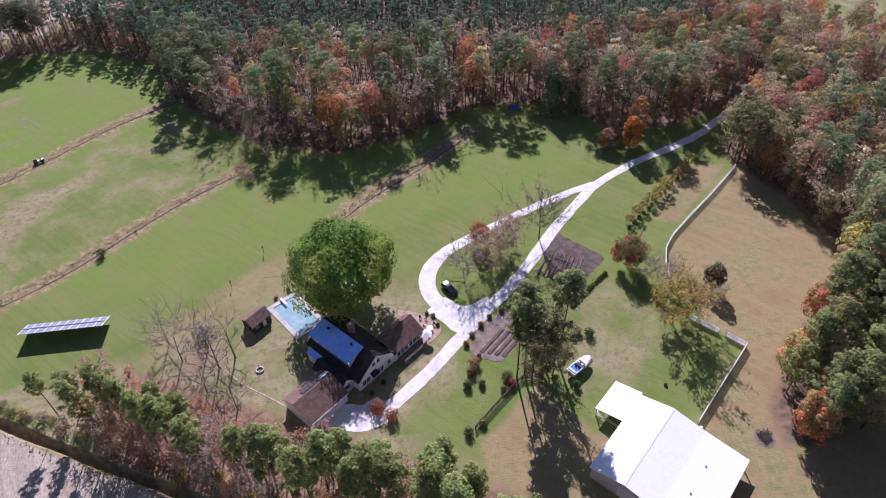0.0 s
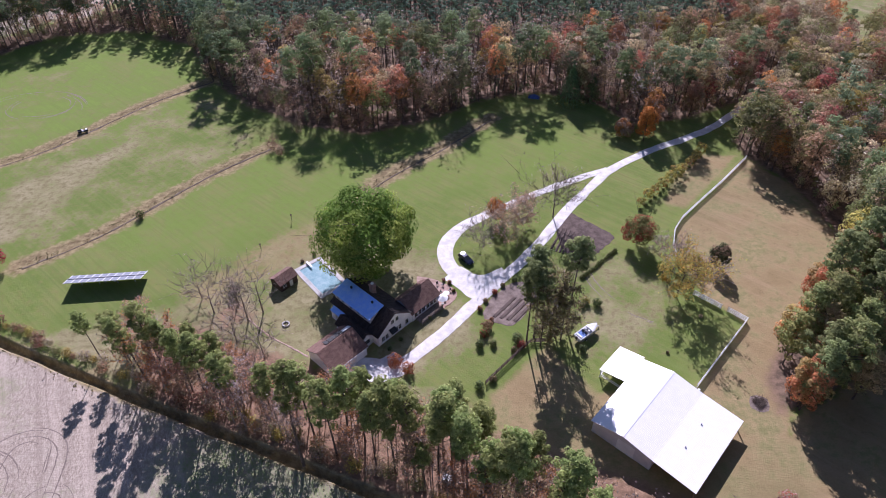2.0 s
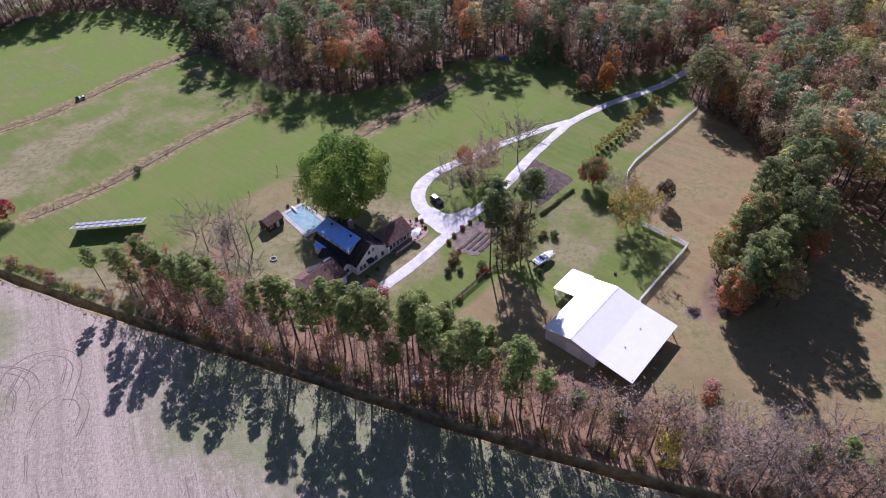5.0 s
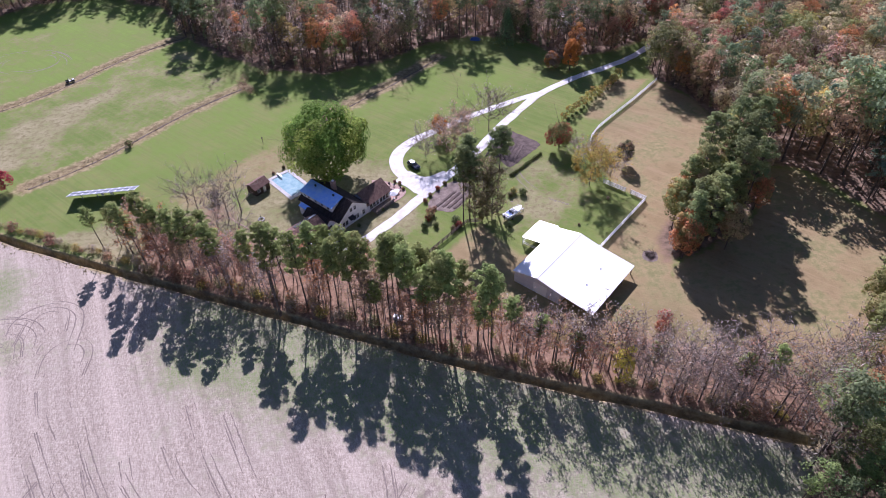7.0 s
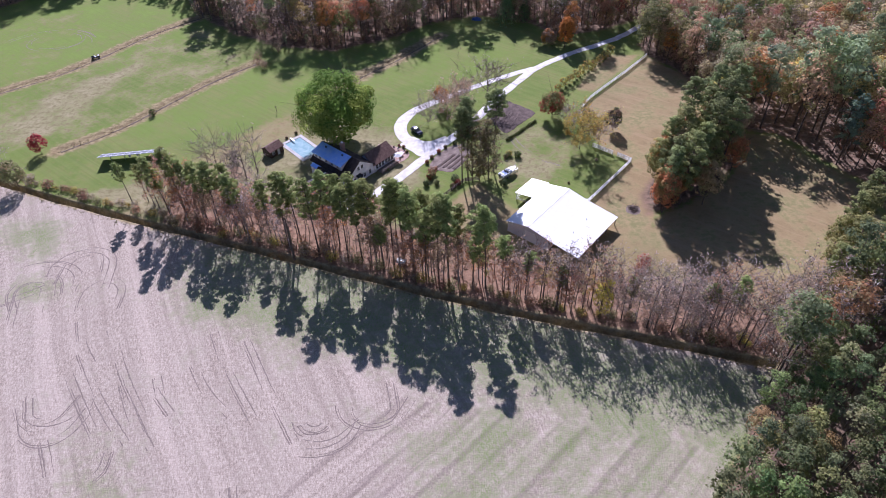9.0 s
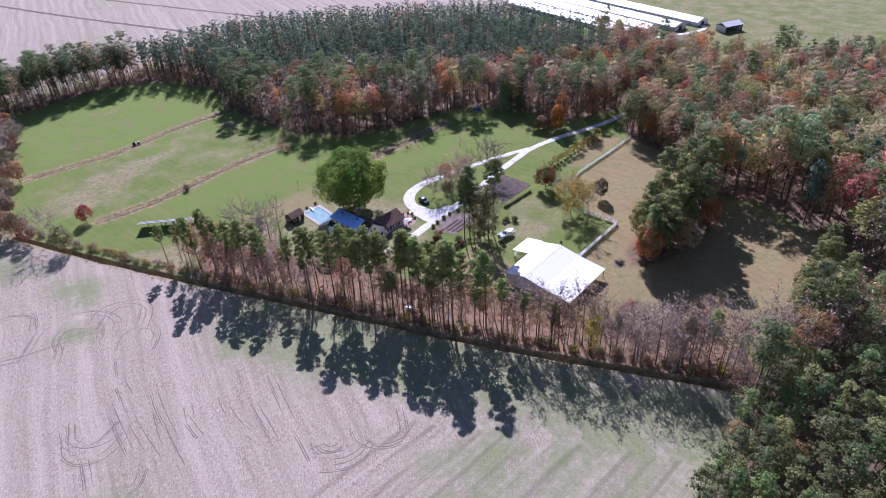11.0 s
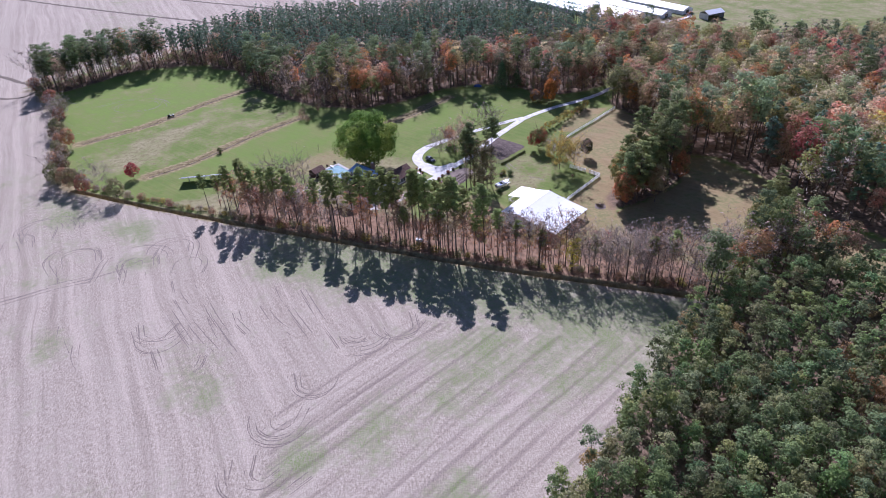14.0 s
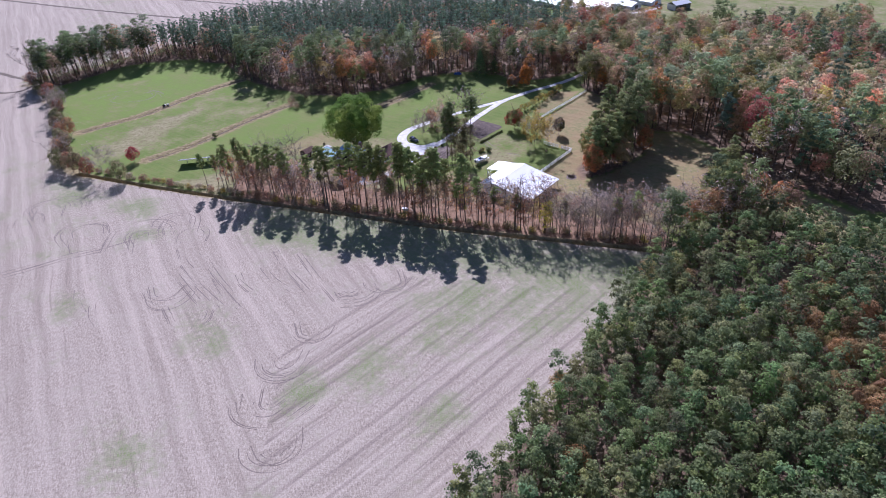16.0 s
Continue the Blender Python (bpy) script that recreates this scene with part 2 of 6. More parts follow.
def shingle_material(name, low, high):
    m, nt, b = material(name, 0.9, 0.0, 0.2)
    v = coords(nt, world_space=False)
    br = nt.nodes.new("ShaderNodeTexBrick")
    br.inputs["Scale"].default_value = 1.0
    br.inputs["Brick Width"].default_value, br.inputs["Row Height"].default_value, br.inputs["Mortar Size"].default_value = 0.9, 0.22, 0.012
    put(nt, br.inputs["Color1"], low), put(nt, br.inputs["Color2"], high), put(nt, br.inputs["Mortar"], tuple(c * 0.5 for c in low))
    nt.links.new(v, br.inputs["Vector"])
    c = mix(nt, calc(nt, "MULTIPLY", span(nt, fbm(nt, v, 1.2, 5), 0.4, 0.75), 0.5), br.outputs["Color"], tuple(c * 1.6 for c in high))
    nt.links.new(c, b.inputs["Base Color"])
    relief(nt, b, fbm(nt, v, 20.0), 0.4, 0.02)
    return m


LEAF = foliage()
BARK = plain("bark", (0.07, 0.05, 0.038), (0.19, 0.15, 0.12), 1.2, 0.95, bump=0.6)
PALE_BARK = plain("pale_bark", (0.22, 0.18, 0.15), (0.41, 0.345, 0.295), 1.0, 0.95, bump=0.5)
GROUND = ground_material()
GRAVEL = gravel_material()
SOIL = plain("tilled_soil", (0.075, 0.055, 0.046), (0.16, 0.12, 0.10), 0.7, 0.95, bump=0.8)
MULCH = plain("mulch_bed", (0.14, 0.105, 0.085), (0.30, 0.24, 0.20), 0.6, 0.95, bump=0.8)
WHITE_ROOF = ribbed("white_sheet_roof", (0.88, 0.88, 0.88), (0.92, 0.92, 0.92), 0.3, 0, 0.35, 0.0, 0.5, (0.78, 0.77, 0.75), 0.08)
GREY_SHEET = ribbed("pale_sheet_wall", (0.58, 0.58, 0.62), (0.68, 0.68, 0.71), 0.3, 0, 0.45)
WHITE_BOARD = ribbed("white_boards", (0.80, 0.80, 0.82), (0.87, 0.87, 0.88), 0.2, 90, 0.5, amount=0.1)
BROWN_SHINGLE = shingle_material("brown_shingles", (0.15, 0.09, 0.072), (0.205, 0.128, 0.10))
DARK_SHINGLE = shingle_material("dark_shingles", (0.035, 0.027, 0.026), (0.06, 0.047, 0.042))
# the blue base colour holds the sky mirrored in the metal roof
SKY_BLUE_ROOF = ribbed("sky_tinted_roof_sheet", (0.30, 0.52, 1.0), (0.42, 0.62, 1.0), 0.4, 0, 0.28, 0.5, 0.5, (0.3, 0.38, 0.62), 0.3)
WHITE_PAINT = plain("white_paint", (0.70, 0.70, 0.69), (0.82, 0.82, 0.81), 1.5, 0.5)
GREY_WOOD = plain("weathered_wood", (0.17, 0.13, 0.10), (0.32, 0.26, 0.21), 2.0, 0.9, bump=0.5)
DARK_WOOD = plain("dark_timber", (0.05, 0.034, 0.027), (0.11, 0.075, 0.058), 2.0, 0.85, bump=0.5)
BRICK_PAVE = plain("paving", (0.30, 0.19, 0.15), (0.47, 0.34, 0.28), 1.2, 0.9, bump=0.4)
CONCRETE = plain("concrete", (0.42, 0.40, 0.38), (0.58, 0.56, 0.53), 0.8, 0.85)
STEEL = plain("steel", (0.36, 0.37, 0.39), (0.5, 0.5, 0.52), 2.0, 0.4, 0.8)
DARK_METAL = plain("dark_metal", (0.03, 0.03, 0.032), (0.06, 0.06, 0.06), 2.0, 0.5, 0.4)
RUBBER = plain("rubber", (0.018, 0.018, 0.018), (0.035, 0.035, 0.035), 5.0, 0.8)
CAR_PAINT = plain("dark_blue_paint", (0.012, 0.02, 0.045), (0.018, 0.028, 0.06), 1.0, 0.15, 0.3, 0.6, 0.0)
BOAT_WHITE = plain("gelcoat", (0.75, 0.76, 0.78), (0.83, 0.84, 0.85), 1.0, 0.25, 0.0, 0.5, 0.0)
BOAT_SHADE_BLUE = plain("boat_shade_blue", (0.08, 0.16, 0.42), (0.12, 0.22, 0.5), 1.0, 0.35)
GLASS = plain("dark_glass", (0.018, 0.024, 0.032), (0.03, 0.038, 0.048), 0.5, 0.06, 0.0, 0.7, 0.0)
SOLAR_CELL = plain("solar_cell", (0.30, 0.32, 0.38), (0.38, 0.40, 0.45), 1.5, 0.25, 0.2, 0.6, 0.0)
POOL_WATER = plain("pool_water", (0.22, 0.38, 0.41), (0.38, 0.53, 0.55), 0.6, 0.04, 0.0, 0.5, 0.15, 6.0)
RED_PAINT = plain("red_paint", (0.35, 0.03, 0.025), (0.45, 0.05, 0.04), 1.0, 0.5)

# ---- meshes ----


def part(name, bm, mat, parent=None, label=""):
    """One mesh object from a bmesh, under a thing or a part if one is given."""
    me = bpy.data.meshes.new(name)
    bm.to_mesh(me)
    bm.free()
    me.materials.append(mat)
    ob = new(name, me)
    if parent is not None:
        ob.parent = parent
    return tagged(ob, label)


def thing(name, m, label, category, group="", kind=""):
    ob = new(name)
    ob.empty_display_size = 0.3
    ob.matrix_world = m
    return tagged(ob, label, category, group, kind)


def box(bm, x0, y0, z0, x1, y1, z1, bevel=0.0):
    r = bmesh.ops.create_cube(bm, size=1.0)
    vs = r["verts"]
    for v in vs:
        v.co = Vector(((x0 + x1) / 2 + v.co.x * (x1 - x0), (y0 + y1) / 2 + v.co.y * (y1 - y0), (z0 + z1) / 2 + v.co.z * (z1 - z0)))
    if bevel:
        es = {e for v in vs for e in v.link_edges}
        bmesh.ops.bevel(bm, geom=list(es), offset=bevel, segments=1, affect="EDGES")
    return bm


def boxes(*rows, bevel=0.0):
    bm = bmesh.new()
    for r in rows:
        box(bm, *r, bevel=bevel)
    return bm


def prism(bm, outline, z0, z1):
    """A solid from a flat outline (x, y), between two heights."""
    low = [bm.verts.new((x, y, z0)) for x, y in outline]
    high = [bm.verts.new((x, y, z1)) for x, y in outline]
    bm.faces.new(high)
    bm.faces.new(low[::-1])
    n = len(outline)
    for i in range(n):
        bm.faces.new((low[i], low[(i + 1) % n], high[(i + 1) % n], high[i]))
    bmesh.ops.recalc_face_normals(bm, faces=bm.faces)
    return bm


def slab(bm, corners, thick):
    """A plate of four or more corners in space, thickened downwards."""
    top = [bm.verts.new(c) for c in corners]
    low = [bm.verts.new((c[0], c[1], c[2] - thick)) for c in corners]
    bm.faces.new(top)
    bm.faces.new(low[::-1])
    n = len(corners)
    for i in range(n):
        bm.faces.new((low[i], low[(i + 1) % n], top[(i + 1) % n], top[i]))
    bmesh.ops.recalc_face_normals(bm, faces=bm.faces)
    return bm


def tube(bm, points, radii, sides=6):
    rings = []
    for i, p in enumerate(points):
        p = Vector(p)
        a = Vector(points[max(i - 1, 0)])
        c = Vector(points[min(i + 1, len(points) - 1)])
        q = (c - a).to_track_quat("Z", "Y")
        rings.append([bm.verts.new(p + q @ Vector((math.cos(2 * math.pi * k / sides) * radii[i], math.sin(2 * math.pi * k / sides) * radii[i], 0))) for k in range(sides)])
    for r0, r1 in zip(rings, rings[1:]):
        for k in range(sides):
            bm.faces.new((r0[k], r0[(k + 1) % sides], r1[(k + 1) % sides], r1[k]))
    bm.faces.new(rings[0][::-1])
    bm.faces.new(rings[-1])
    return bm


def mesh_from_arrays(name, verts, tris, tint=None, mat=None, smooth=False, normals=None):
    """A mesh of triangles from arrays, with a tint a vertex."""
    me = bpy.data.meshes.new(name)
    me.vertices.add(len(verts))
    me.vertices.foreach_set("co", np.ascontiguousarray(verts, dtype=np.float32).ravel())
    me.loops.add(len(tris) * 3)
    me.loops.foreach_set("vertex_index", np.ascontiguousarray(tris, dtype=np.int32).ravel())
    me.polygons.add(len(tris))
    me.polygons.foreach_set("loop_start", np.arange(0, len(tris) * 3, 3, dtype=np.int32))
    if tint is not None:
        col = me.color_attributes.new("tint", "FLOAT_COLOR", "POINT")
        col.data.foreach_set("color", np.c_[tint, np.ones(len(tint))].astype(np.float32).ravel())
    if smooth:
        me.polygons.foreach_set("use_smooth", np.ones(len(tris), dtype=bool))
    me.update(calc_edges=True)
    if normals is not None:
        at = me.attributes.new("custom_normal", "FLOAT_VECTOR", "POINT")
        at.data.foreach_set("vector", np.ascontiguousarray(normals, dtype=np.float32).ravel())
    if mat:
        me.materials.append(mat)
    return me

# ---- ground ----
DITCH = [(-131, 104), (-96, 85.5), (-66, 71), (-38, 58), (-12.6, 46.2), (10, 35.6), (31, 26.6), (52, 18.5), (78, 8)]
PROPERTY = [(-131, 104), (-96, 85.5), (-66, 71), (-38, 58), (-12.6, 46.2), (10, 35.6), (31, 26.6), (52, 18.5), (80, 7), (60, -12), (34, -42), (0, -78), (-30, -108), (400, -140), (420, 205), (245, 205), (176, 226), (140, 250), (128, 300), (95, 345), (-70, 338), (-107, 320), (-125, 298), (-160, 272), (-206, 240), (-172, 190), (-152, 140), (-141, 113)]
NORTH_WOOD = [(-206, 236), (-186, 222), (-158, 252), (-128, 262), (-95, 244), (-80, 212), (-60, 190), (-42, 176), (-20, 170), (2, 178), (20, 190), (40, 194), (58, 184), (68, 170), (84, 172), (94, 176), (106, 182), (106, 172), (96, 158), (97, 148), (104, 134), (106, 112), (100, 98), (86, 88), (76, 78), (68, 68), (67, 59), (78, 61), (86, 66), (96, 73), (103, 82), (102, 92), (110, 96), (120, 92), (126, 78), (133, 64), (130, 50), (142, 34), (152, 18), (280, -10), (300, 205), (205, 214), (176, 226), (146, 250), (132, 284), (100, 318), (60, 332), (-70, 334), (-107, 317), (-125, 294), (-160, 268)]
EAST_WOOD = [(78, 8), (62, -12), (48, -26), (33, -42), (16, -60), (-3, -80), (-32, -112), (200, -112), (250, -20), (152, 0), (138, -2), (124, 6), (116, 18), (108, 26), (100, 24), (92, 17)]
CLEARING = [(98, 90), (110, 94), (118, 91), (124, 77), (131, 64), (127, 50), (136, 36), (146, 22), (150, 2), (136, 0), (124, 8), (116, 20), (108, 28), (100, 30), (88, 24), (74, 26), (62, 34), (64, 47), (69, 58), (78, 61), (86, 66), (96, 73), (103, 82)]
STRIPS = [[(-146, 151), (-121, 168), (-97, 196), (-79, 211)], [(-105, 112), (-89, 124), (-67, 149), (-50, 164)], [(-21, 136), (-10, 148), (4, 160), (21, 177)]]


def distance_to_line(px, py, pts, closed=False):
    best = np.full(px.shape, 1e9)
    ring = list(zip(pts, pts[1:] + (pts[:1] if closed else [])))
    for (ax, ay), (bx, by) in ring:
        dx, dy = bx - ax, by - ay
        if dx == dy == 0:
            continue
        k = np.clip(((px - ax) * dx + (py - ay) * dy) / (dx * dx + dy * dy), 0, 1)
        best = np.minimum(best, np.hypot(px - ax - k * dx, py - ay - k * dy))
    return best


def inside(px, py, pts):
    hit = np.zeros(np.shape(px), bool)
    for (ax, ay), (bx, by) in zip(pts, pts[1:] + pts[:1]):
        if ay != by:
            hit ^= ((ay > py) != (by > py)) & (px < (bx - ax) * (py - ay) / (by - ay) + ax)
    return hit


def area(px, py, pts, soft=2.0):
    """1 inside the outline, 0 outside, with a soft edge."""
    d = distance_to_line(px, py, pts, True)
    return np.clip(0.5 + np.where(inside(px, py, pts), d, -d) / (2 * soft), 0, 1)


def steps(low, high, step, far):
    """Even steps in the middle, growing towards the horizon."""
    out, s, x = list(np.arange(low, high + 0.01, step)), step, high
    while x < far:
        s *= 1.22
        x += s
        out.append(x)
    s, x = step, low
    while x > -far:
        s *= 1.22
        x -= s
        out.insert(0, x)
    return np.array(out)


def ground():
    xs, rows = steps(-150, 136, 1.5, 4200), steps(-120, 190, 1.35, 4200)
    rows = np.sort(np.concatenate([rows[np.abs(rows) > 3.2], np.arange(-3.0, 3.01, 0.3)]))
    # the rows of the grid run along the ditch where it lies, and even out away from it
    gx, gv = np.meshgrid(xs, rows)
    gy = gv + np.interp(gx, [p[0] for p in DITCH], [p[1] for p in DITCH]) * np.exp(-(gv / 130) ** 2)
    px, py, ys = gx.ravel(), gy.ravel(), rows
    d = distance_to_line(px, py, DITCH)
    bank = np.clip((1.2 + 0.15 * np.sin(px * 0.37) - d) / 0.8, 0, 1)
    z = -1.7 * bank * bank * (3 - 2 * bank)
    for s in STRIPS:
        z -= 0.25 * np.exp(-(distance_to_line(px, py, s) / 0.9) ** 2)
    nx, ny = len(xs), len(ys)
    a = (np.arange(ny - 1)[:, None] * nx + np.arange(nx - 1)[None, :]).ravel()
    tris = np.concatenate([np.c_[a, a + 1, a + nx + 1], np.c_[a, a + nx + 1, a + nx]])
    me = mesh_from_arrays("ground", np.c_[px, py, z], tris, None, GROUND)
    inner = area(px, py, PROPERTY, 2.0)
    east_far = (py > 200) & (px > 120)
    stubble = np.where(east_far, 0.0, 1 - inner)
    rows_alt = np.clip(np.minimum((px + 37) / 6, np.minimum(0.95 * px + 14 - py, 8 - 0.3 * px - py) / 6) + 0.5, 0, 1)
    below = (41 - 0.47 * px) - py
    greening = np.clip((below + 2) / 4, 0, 1) * np.clip((34 - below) / 12, 0, 1) * np.clip((px + 66) / 25, 0, 1) * 1.25
    greening = np.maximum(greening, 0.5 * np.clip(1 - np.abs(px + 140 + 0.25 * (py - 120)) / 40, 0, 1) * (py > 40))
    for gx0, gy0, wide, turn in ((-58, -8, 12, 115), (-30, -35, 9, 40), (-11, -28, 13, 40), (8, -16, 13, 40), (37, -14, 14, 40), (28, -5, 10, 30), (-69, -46, 12, 115), (-99, 70, 13, 155), (-87, 49, 8, 160), (-102, 12, 8, 115), (-124, 82, 14, 155), (2, -48, 8, 40), (18, -4, 20, 155), (46, -10, 18, 150)):
        c0, s0 = math.cos(radians(turn)), math.sin(radians(turn))
        u, w = (px - gx0) * c0 + (py - gy0) * s0, -(px - gx0) * s0 + (py - gy0) * c0
        greening = np.maximum(greening, np.clip(1.15 - 0.7 * np.hypot(u / wide, w / (0.6 * wide)), 0, 0.9))
    litter = np.maximum(area(px, py, NORTH_WOOD, 4), area(px, py, EAST_WOOD, 3))
    wood = litter.copy()
    above = py - (41 - 0.47 * px)
    belt = (above > -1) & (above < 26) & (px > -64) & (px < 84)
    litter = np.maximum(litter, np.where(belt, np.clip((26 - above) / 9, 0, 1), 0) * inner)
    litter = np.maximum(litter, np.clip(1.15 - np.hypot(px + 48, (py - 92) * 1.2) / 15, 0, 1) * 0.5)
    pasture = area(px, py, [(62, 102), (64, 116), (76, 128), (96, 149), (104, 134), (106, 112), (100, 98), (84, 86), (72, 66), (66, 50), (70, 34), (50, 26), (36, 38), (12, 50), (10, 66), (24, 79), (32, 66), (52, 65), (70, 83), (64, 91)], 2.5)
    pasture = np.maximum(pasture, 0.8 * area(px, py, [(64, 128), (80, 152), (95, 150), (70, 124)], 2))
    pasture = np.maximum(pasture, area(px, py, CLEARING, 3))
    pasture = np.maximum(pasture, 0.55 * area(px, py, [(-66, 100), (-52, 114), (-40, 124), (-28, 130), (-18, 126), (-22, 116), (-30, 110), (-44, 100), (-56, 92)], 4))
    dry = area(px, py, [(-150, 146), (-122, 166), (-98, 194), (-81, 208), (-66, 190), (-52, 166), (-68, 149), (-90, 124), (-106, 112), (-132, 108)], 5) * 0.42
    dry = np.maximum(dry, 0.72 * area(px, py, [(-110, 120), (-100, 138), (-96, 156), (-86, 174), (-94, 176), (-110, 164), (-126, 152), (-134, 112)], 7))
    dry = np.maximum(dry, area(px, py, [(-182, 214), (-150, 150), (-122, 170), (-108, 190), (-130, 240)], 9) * 0.3)
    dry = np.maximum(dry, area(px, py, [(-96, 88), (-66, 72), (-14, 47), (8, 38), (10, 60), (-10, 76), (-26, 74), (-46, 106), (-30, 116), (-26, 126), (-44, 118), (-62, 98)], 4) * 0.7)
    dry = np.maximum(dry, area(px, py, [(32, 112), (46, 112), (62, 96), (50, 72), (30, 70), (28, 84)], 8) * 0.55)
    dry = np.maximum(dry, area(px, py, [(-46, 106), (-40, 84), (-26, 74), (-12, 70), (14, 80), (4, 98), (2, 112), (-20, 122), (-40, 114)], 6) * 0.74)
    dry = np.maximum(dry, 0.55 * east_far)
    vivid = np.maximum(area(px, py, [(-200, 236), (-150, 160), (-122, 170), (-98, 198), (-82, 214), (-100, 246), (-130, 262)], 6), 0.75 * area(px, py, [(-98, 118), (-60, 158), (-46, 172), (22, 178), (60, 160), (30, 140), (-16, 136), (-40, 122), (-70, 110)], 7))
    vivid = np.maximum(vivid, 0.6 * area(px, py, [(-120, 172), (-84, 208), (-70, 196), (-100, 160)], 5))
    greening = np.maximum(greening, vivid * inner)
    strip = np.zeros_like(px)
    for s in STRIPS:
        strip = np.maximum(strip, np.clip(1.15 - distance_to_line(px, py, s) / 5.6, 0, 1) * 0.9)
    strip = np.maximum(strip, np.clip(1.2 - d / 2.6, 0, 1) * 0.8)
    edge = [(-206, 240), (-172, 190), (-152, 140), (-141, 113), (-131, 104)]
    strip = np.maximum(strip, np.clip(1.2 - distance_to_line(px, py, edge) / 6, 0, 1) * 0.7)
    for name, cols in (("zone_a", (dry, stubble, litter, greening)), ("zone_b", (pasture, rows_alt, strip, wood))):
        col = me.color_attributes.new(name, "FLOAT_COLOR", "POINT")
        col.data.foreach_set("color", np.stack(cols, 1).astype(np.float32).ravel())
    return tagged(new("ground", me), "flat farmland of lawn, brown pasture, stubble and leaf litter", "ground", kind="structure")


ground()


def spline(points, step=0.6, closed=False):
    """A smooth line through the points, as even steps."""
    pts = [Vector((*p, 0)) if len(p) == 2 else Vector(p) for p in points]
    n, out = len(pts), []
    for i in range(n if closed else n - 1):
        if closed:
            p0, p1, p2, p3 = (pts[(i + k) % n] for k in (-1, 0, 1, 2))
        else:
            p0, p1, p2, p3 = pts[max(i - 1, 0)], pts[i], pts[i + 1], pts[min(i + 2, n - 1)]
        count = max(2, int((p2 - p1).length / step))
        for k in range(count):
            t = k / count
            out.append(0.5 * (2 * p1 + (p2 - p0) * t + (2 * p0 - 5 * p1 + 4 * p2 - p3) * t * t + (3 * p1 - p0 - 3 * p2 + p3) * t ** 3))
    if not closed:
        out.append(pts[-1])
    return out


def ribbon(name, points, width, top, mat, label, category, ragged=0.3, thick=0.12, seed=1):
    """A laid strip with a slightly domed top and uneven edges."""
    rng = random.Random(seed)
    line = spline(points)
    wobble = [rng.uniform(-ragged, ragged) for _ in range(2 * len(line) // 4 + 8)]
    bm = bmesh.new()
    rows = []
    for i, p in enumerate(line):
        along = (line[min(i + 1, len(line) - 1)] - line[max(i - 1, 0)]).normalized()
        side = Vector((-along.y, along.x, 0))
        w = width(i / (len(line) - 1)) if callable(width) else width
        q, s = divmod(i, 4)
        ease = lambda k: wobble[k] * (1 - s / 4) + wobble[k + 1] * s / 4
        l, r = w / 2 + ease(q) + rng.uniform(-0.06, 0.06), w / 2 + ease(q + len(line) // 4 + 2) + rng.uniform(-0.06, 0.06)
        rows.append([bm.verts.new(p + side * a + Vector((0, 0, h))) for a, h in ((l + 0.1, top - thick), (l, top - 0.02), (l * 0.4, top + 0.02), (-r * 0.4, top + 0.02), (-r, top - 0.02), (-r - 0.1, top - thick))])
    for a, b in zip(rows, rows[1:]):
        for k in range(5):
            bm.faces.new((a[k], a[k + 1], b[k + 1], b[k]))
    bmesh.ops.recalc_face_normals(bm, faces=bm.faces)
    ob = part(name, bm, mat)
    return tagged(ob, label, category, kind="structure")


DRIVE = [(122, 190), (104.5, 176.2), (93.2, 167), (81.7, 160.4), (71.5, 155.8), (63.2, 151), (53.9, 144.6), (45.2, 135.5), (36.8, 125.4), (29.6, 115.6), (23.5, 108), (18.5, 102.5), (13.8, 97.6), (8.8, 92.2), (3.6, 86.2), (-1.6, 81), (-7, 76.3), (-11.6, 74)]
ribbon("road", DRIVE, lambda k: 2.4 + 0.7 * k, 0.07, GRAVEL, "pale gravel drive running from the woods to the garage", "driveway", 0.18)
LOOP = [(53.4, 145), (44, 141.2), (35.2, 137), (24, 131), (13.4, 124.6), (6.8, 119.5), (3.2, 112.8), (3.6, 106.4), (7.4, 101.6), (12.5, 100.2), (17.8, 102.6)]
ribbon("road", LOOP, lambda k: 2.4 + 1.6 * min(1.0, max(0.0, (k - 0.45) * 4)), 0.045, GRAVEL, "pale gravel loop of the drive before the house", "driveway", 0.16, seed=2)
ribbon("road", [(4.5, 103.5), (8, 99.6), (11.5, 96), (13, 94.5)], 6.4, 0.03, GRAVEL, "pale gravel junction between loop and drive", "driveway", 0.4, seed=3)
ribbon("road", [(-8, 75.6), (-12, 74.2), (-17, 74.8), (-20, 76.5)], 6.5, 0.055, GRAVEL, "pale gravel parking apron before the garage", "driveway", 0.5, seed=4)


def bed(name, outline, top, mat, label, category):
    bm = bmesh.new()
    pts = [(p.x, p.y) for p in spline(outline, 0.8, True)]
    rng = random.Random(len(outline))
    prism(bm, [(x + rng.uniform(-0.2, 0.2), y + rng.uniform(-0.2, 0.2)) for x, y in pts], -0.1, top)
    return tagged(part(name, bm, mat), label, category, kind="structure")


bed("tilled_plot", [(33.6, 119), (37.5, 125), (41.5, 121.6), (47.6, 115), (46.4, 112.6), (41, 107.6), (36.6, 103.6), (34.6, 106.5), (33, 113)], 0.05, SOIL, "dark tilled vegetable plot beside the gravel drive", "garden plot")
bed("garden_bed", [(13.5, 94.2), (18.5, 98.6), (22, 98.6), (24, 94), (21, 89), (17.2, 85.2), (12.6, 86.8), (10.8, 88.6)], 0.05, MULCH, "dug garden bed with dry stems and bare soil", "garden plot")

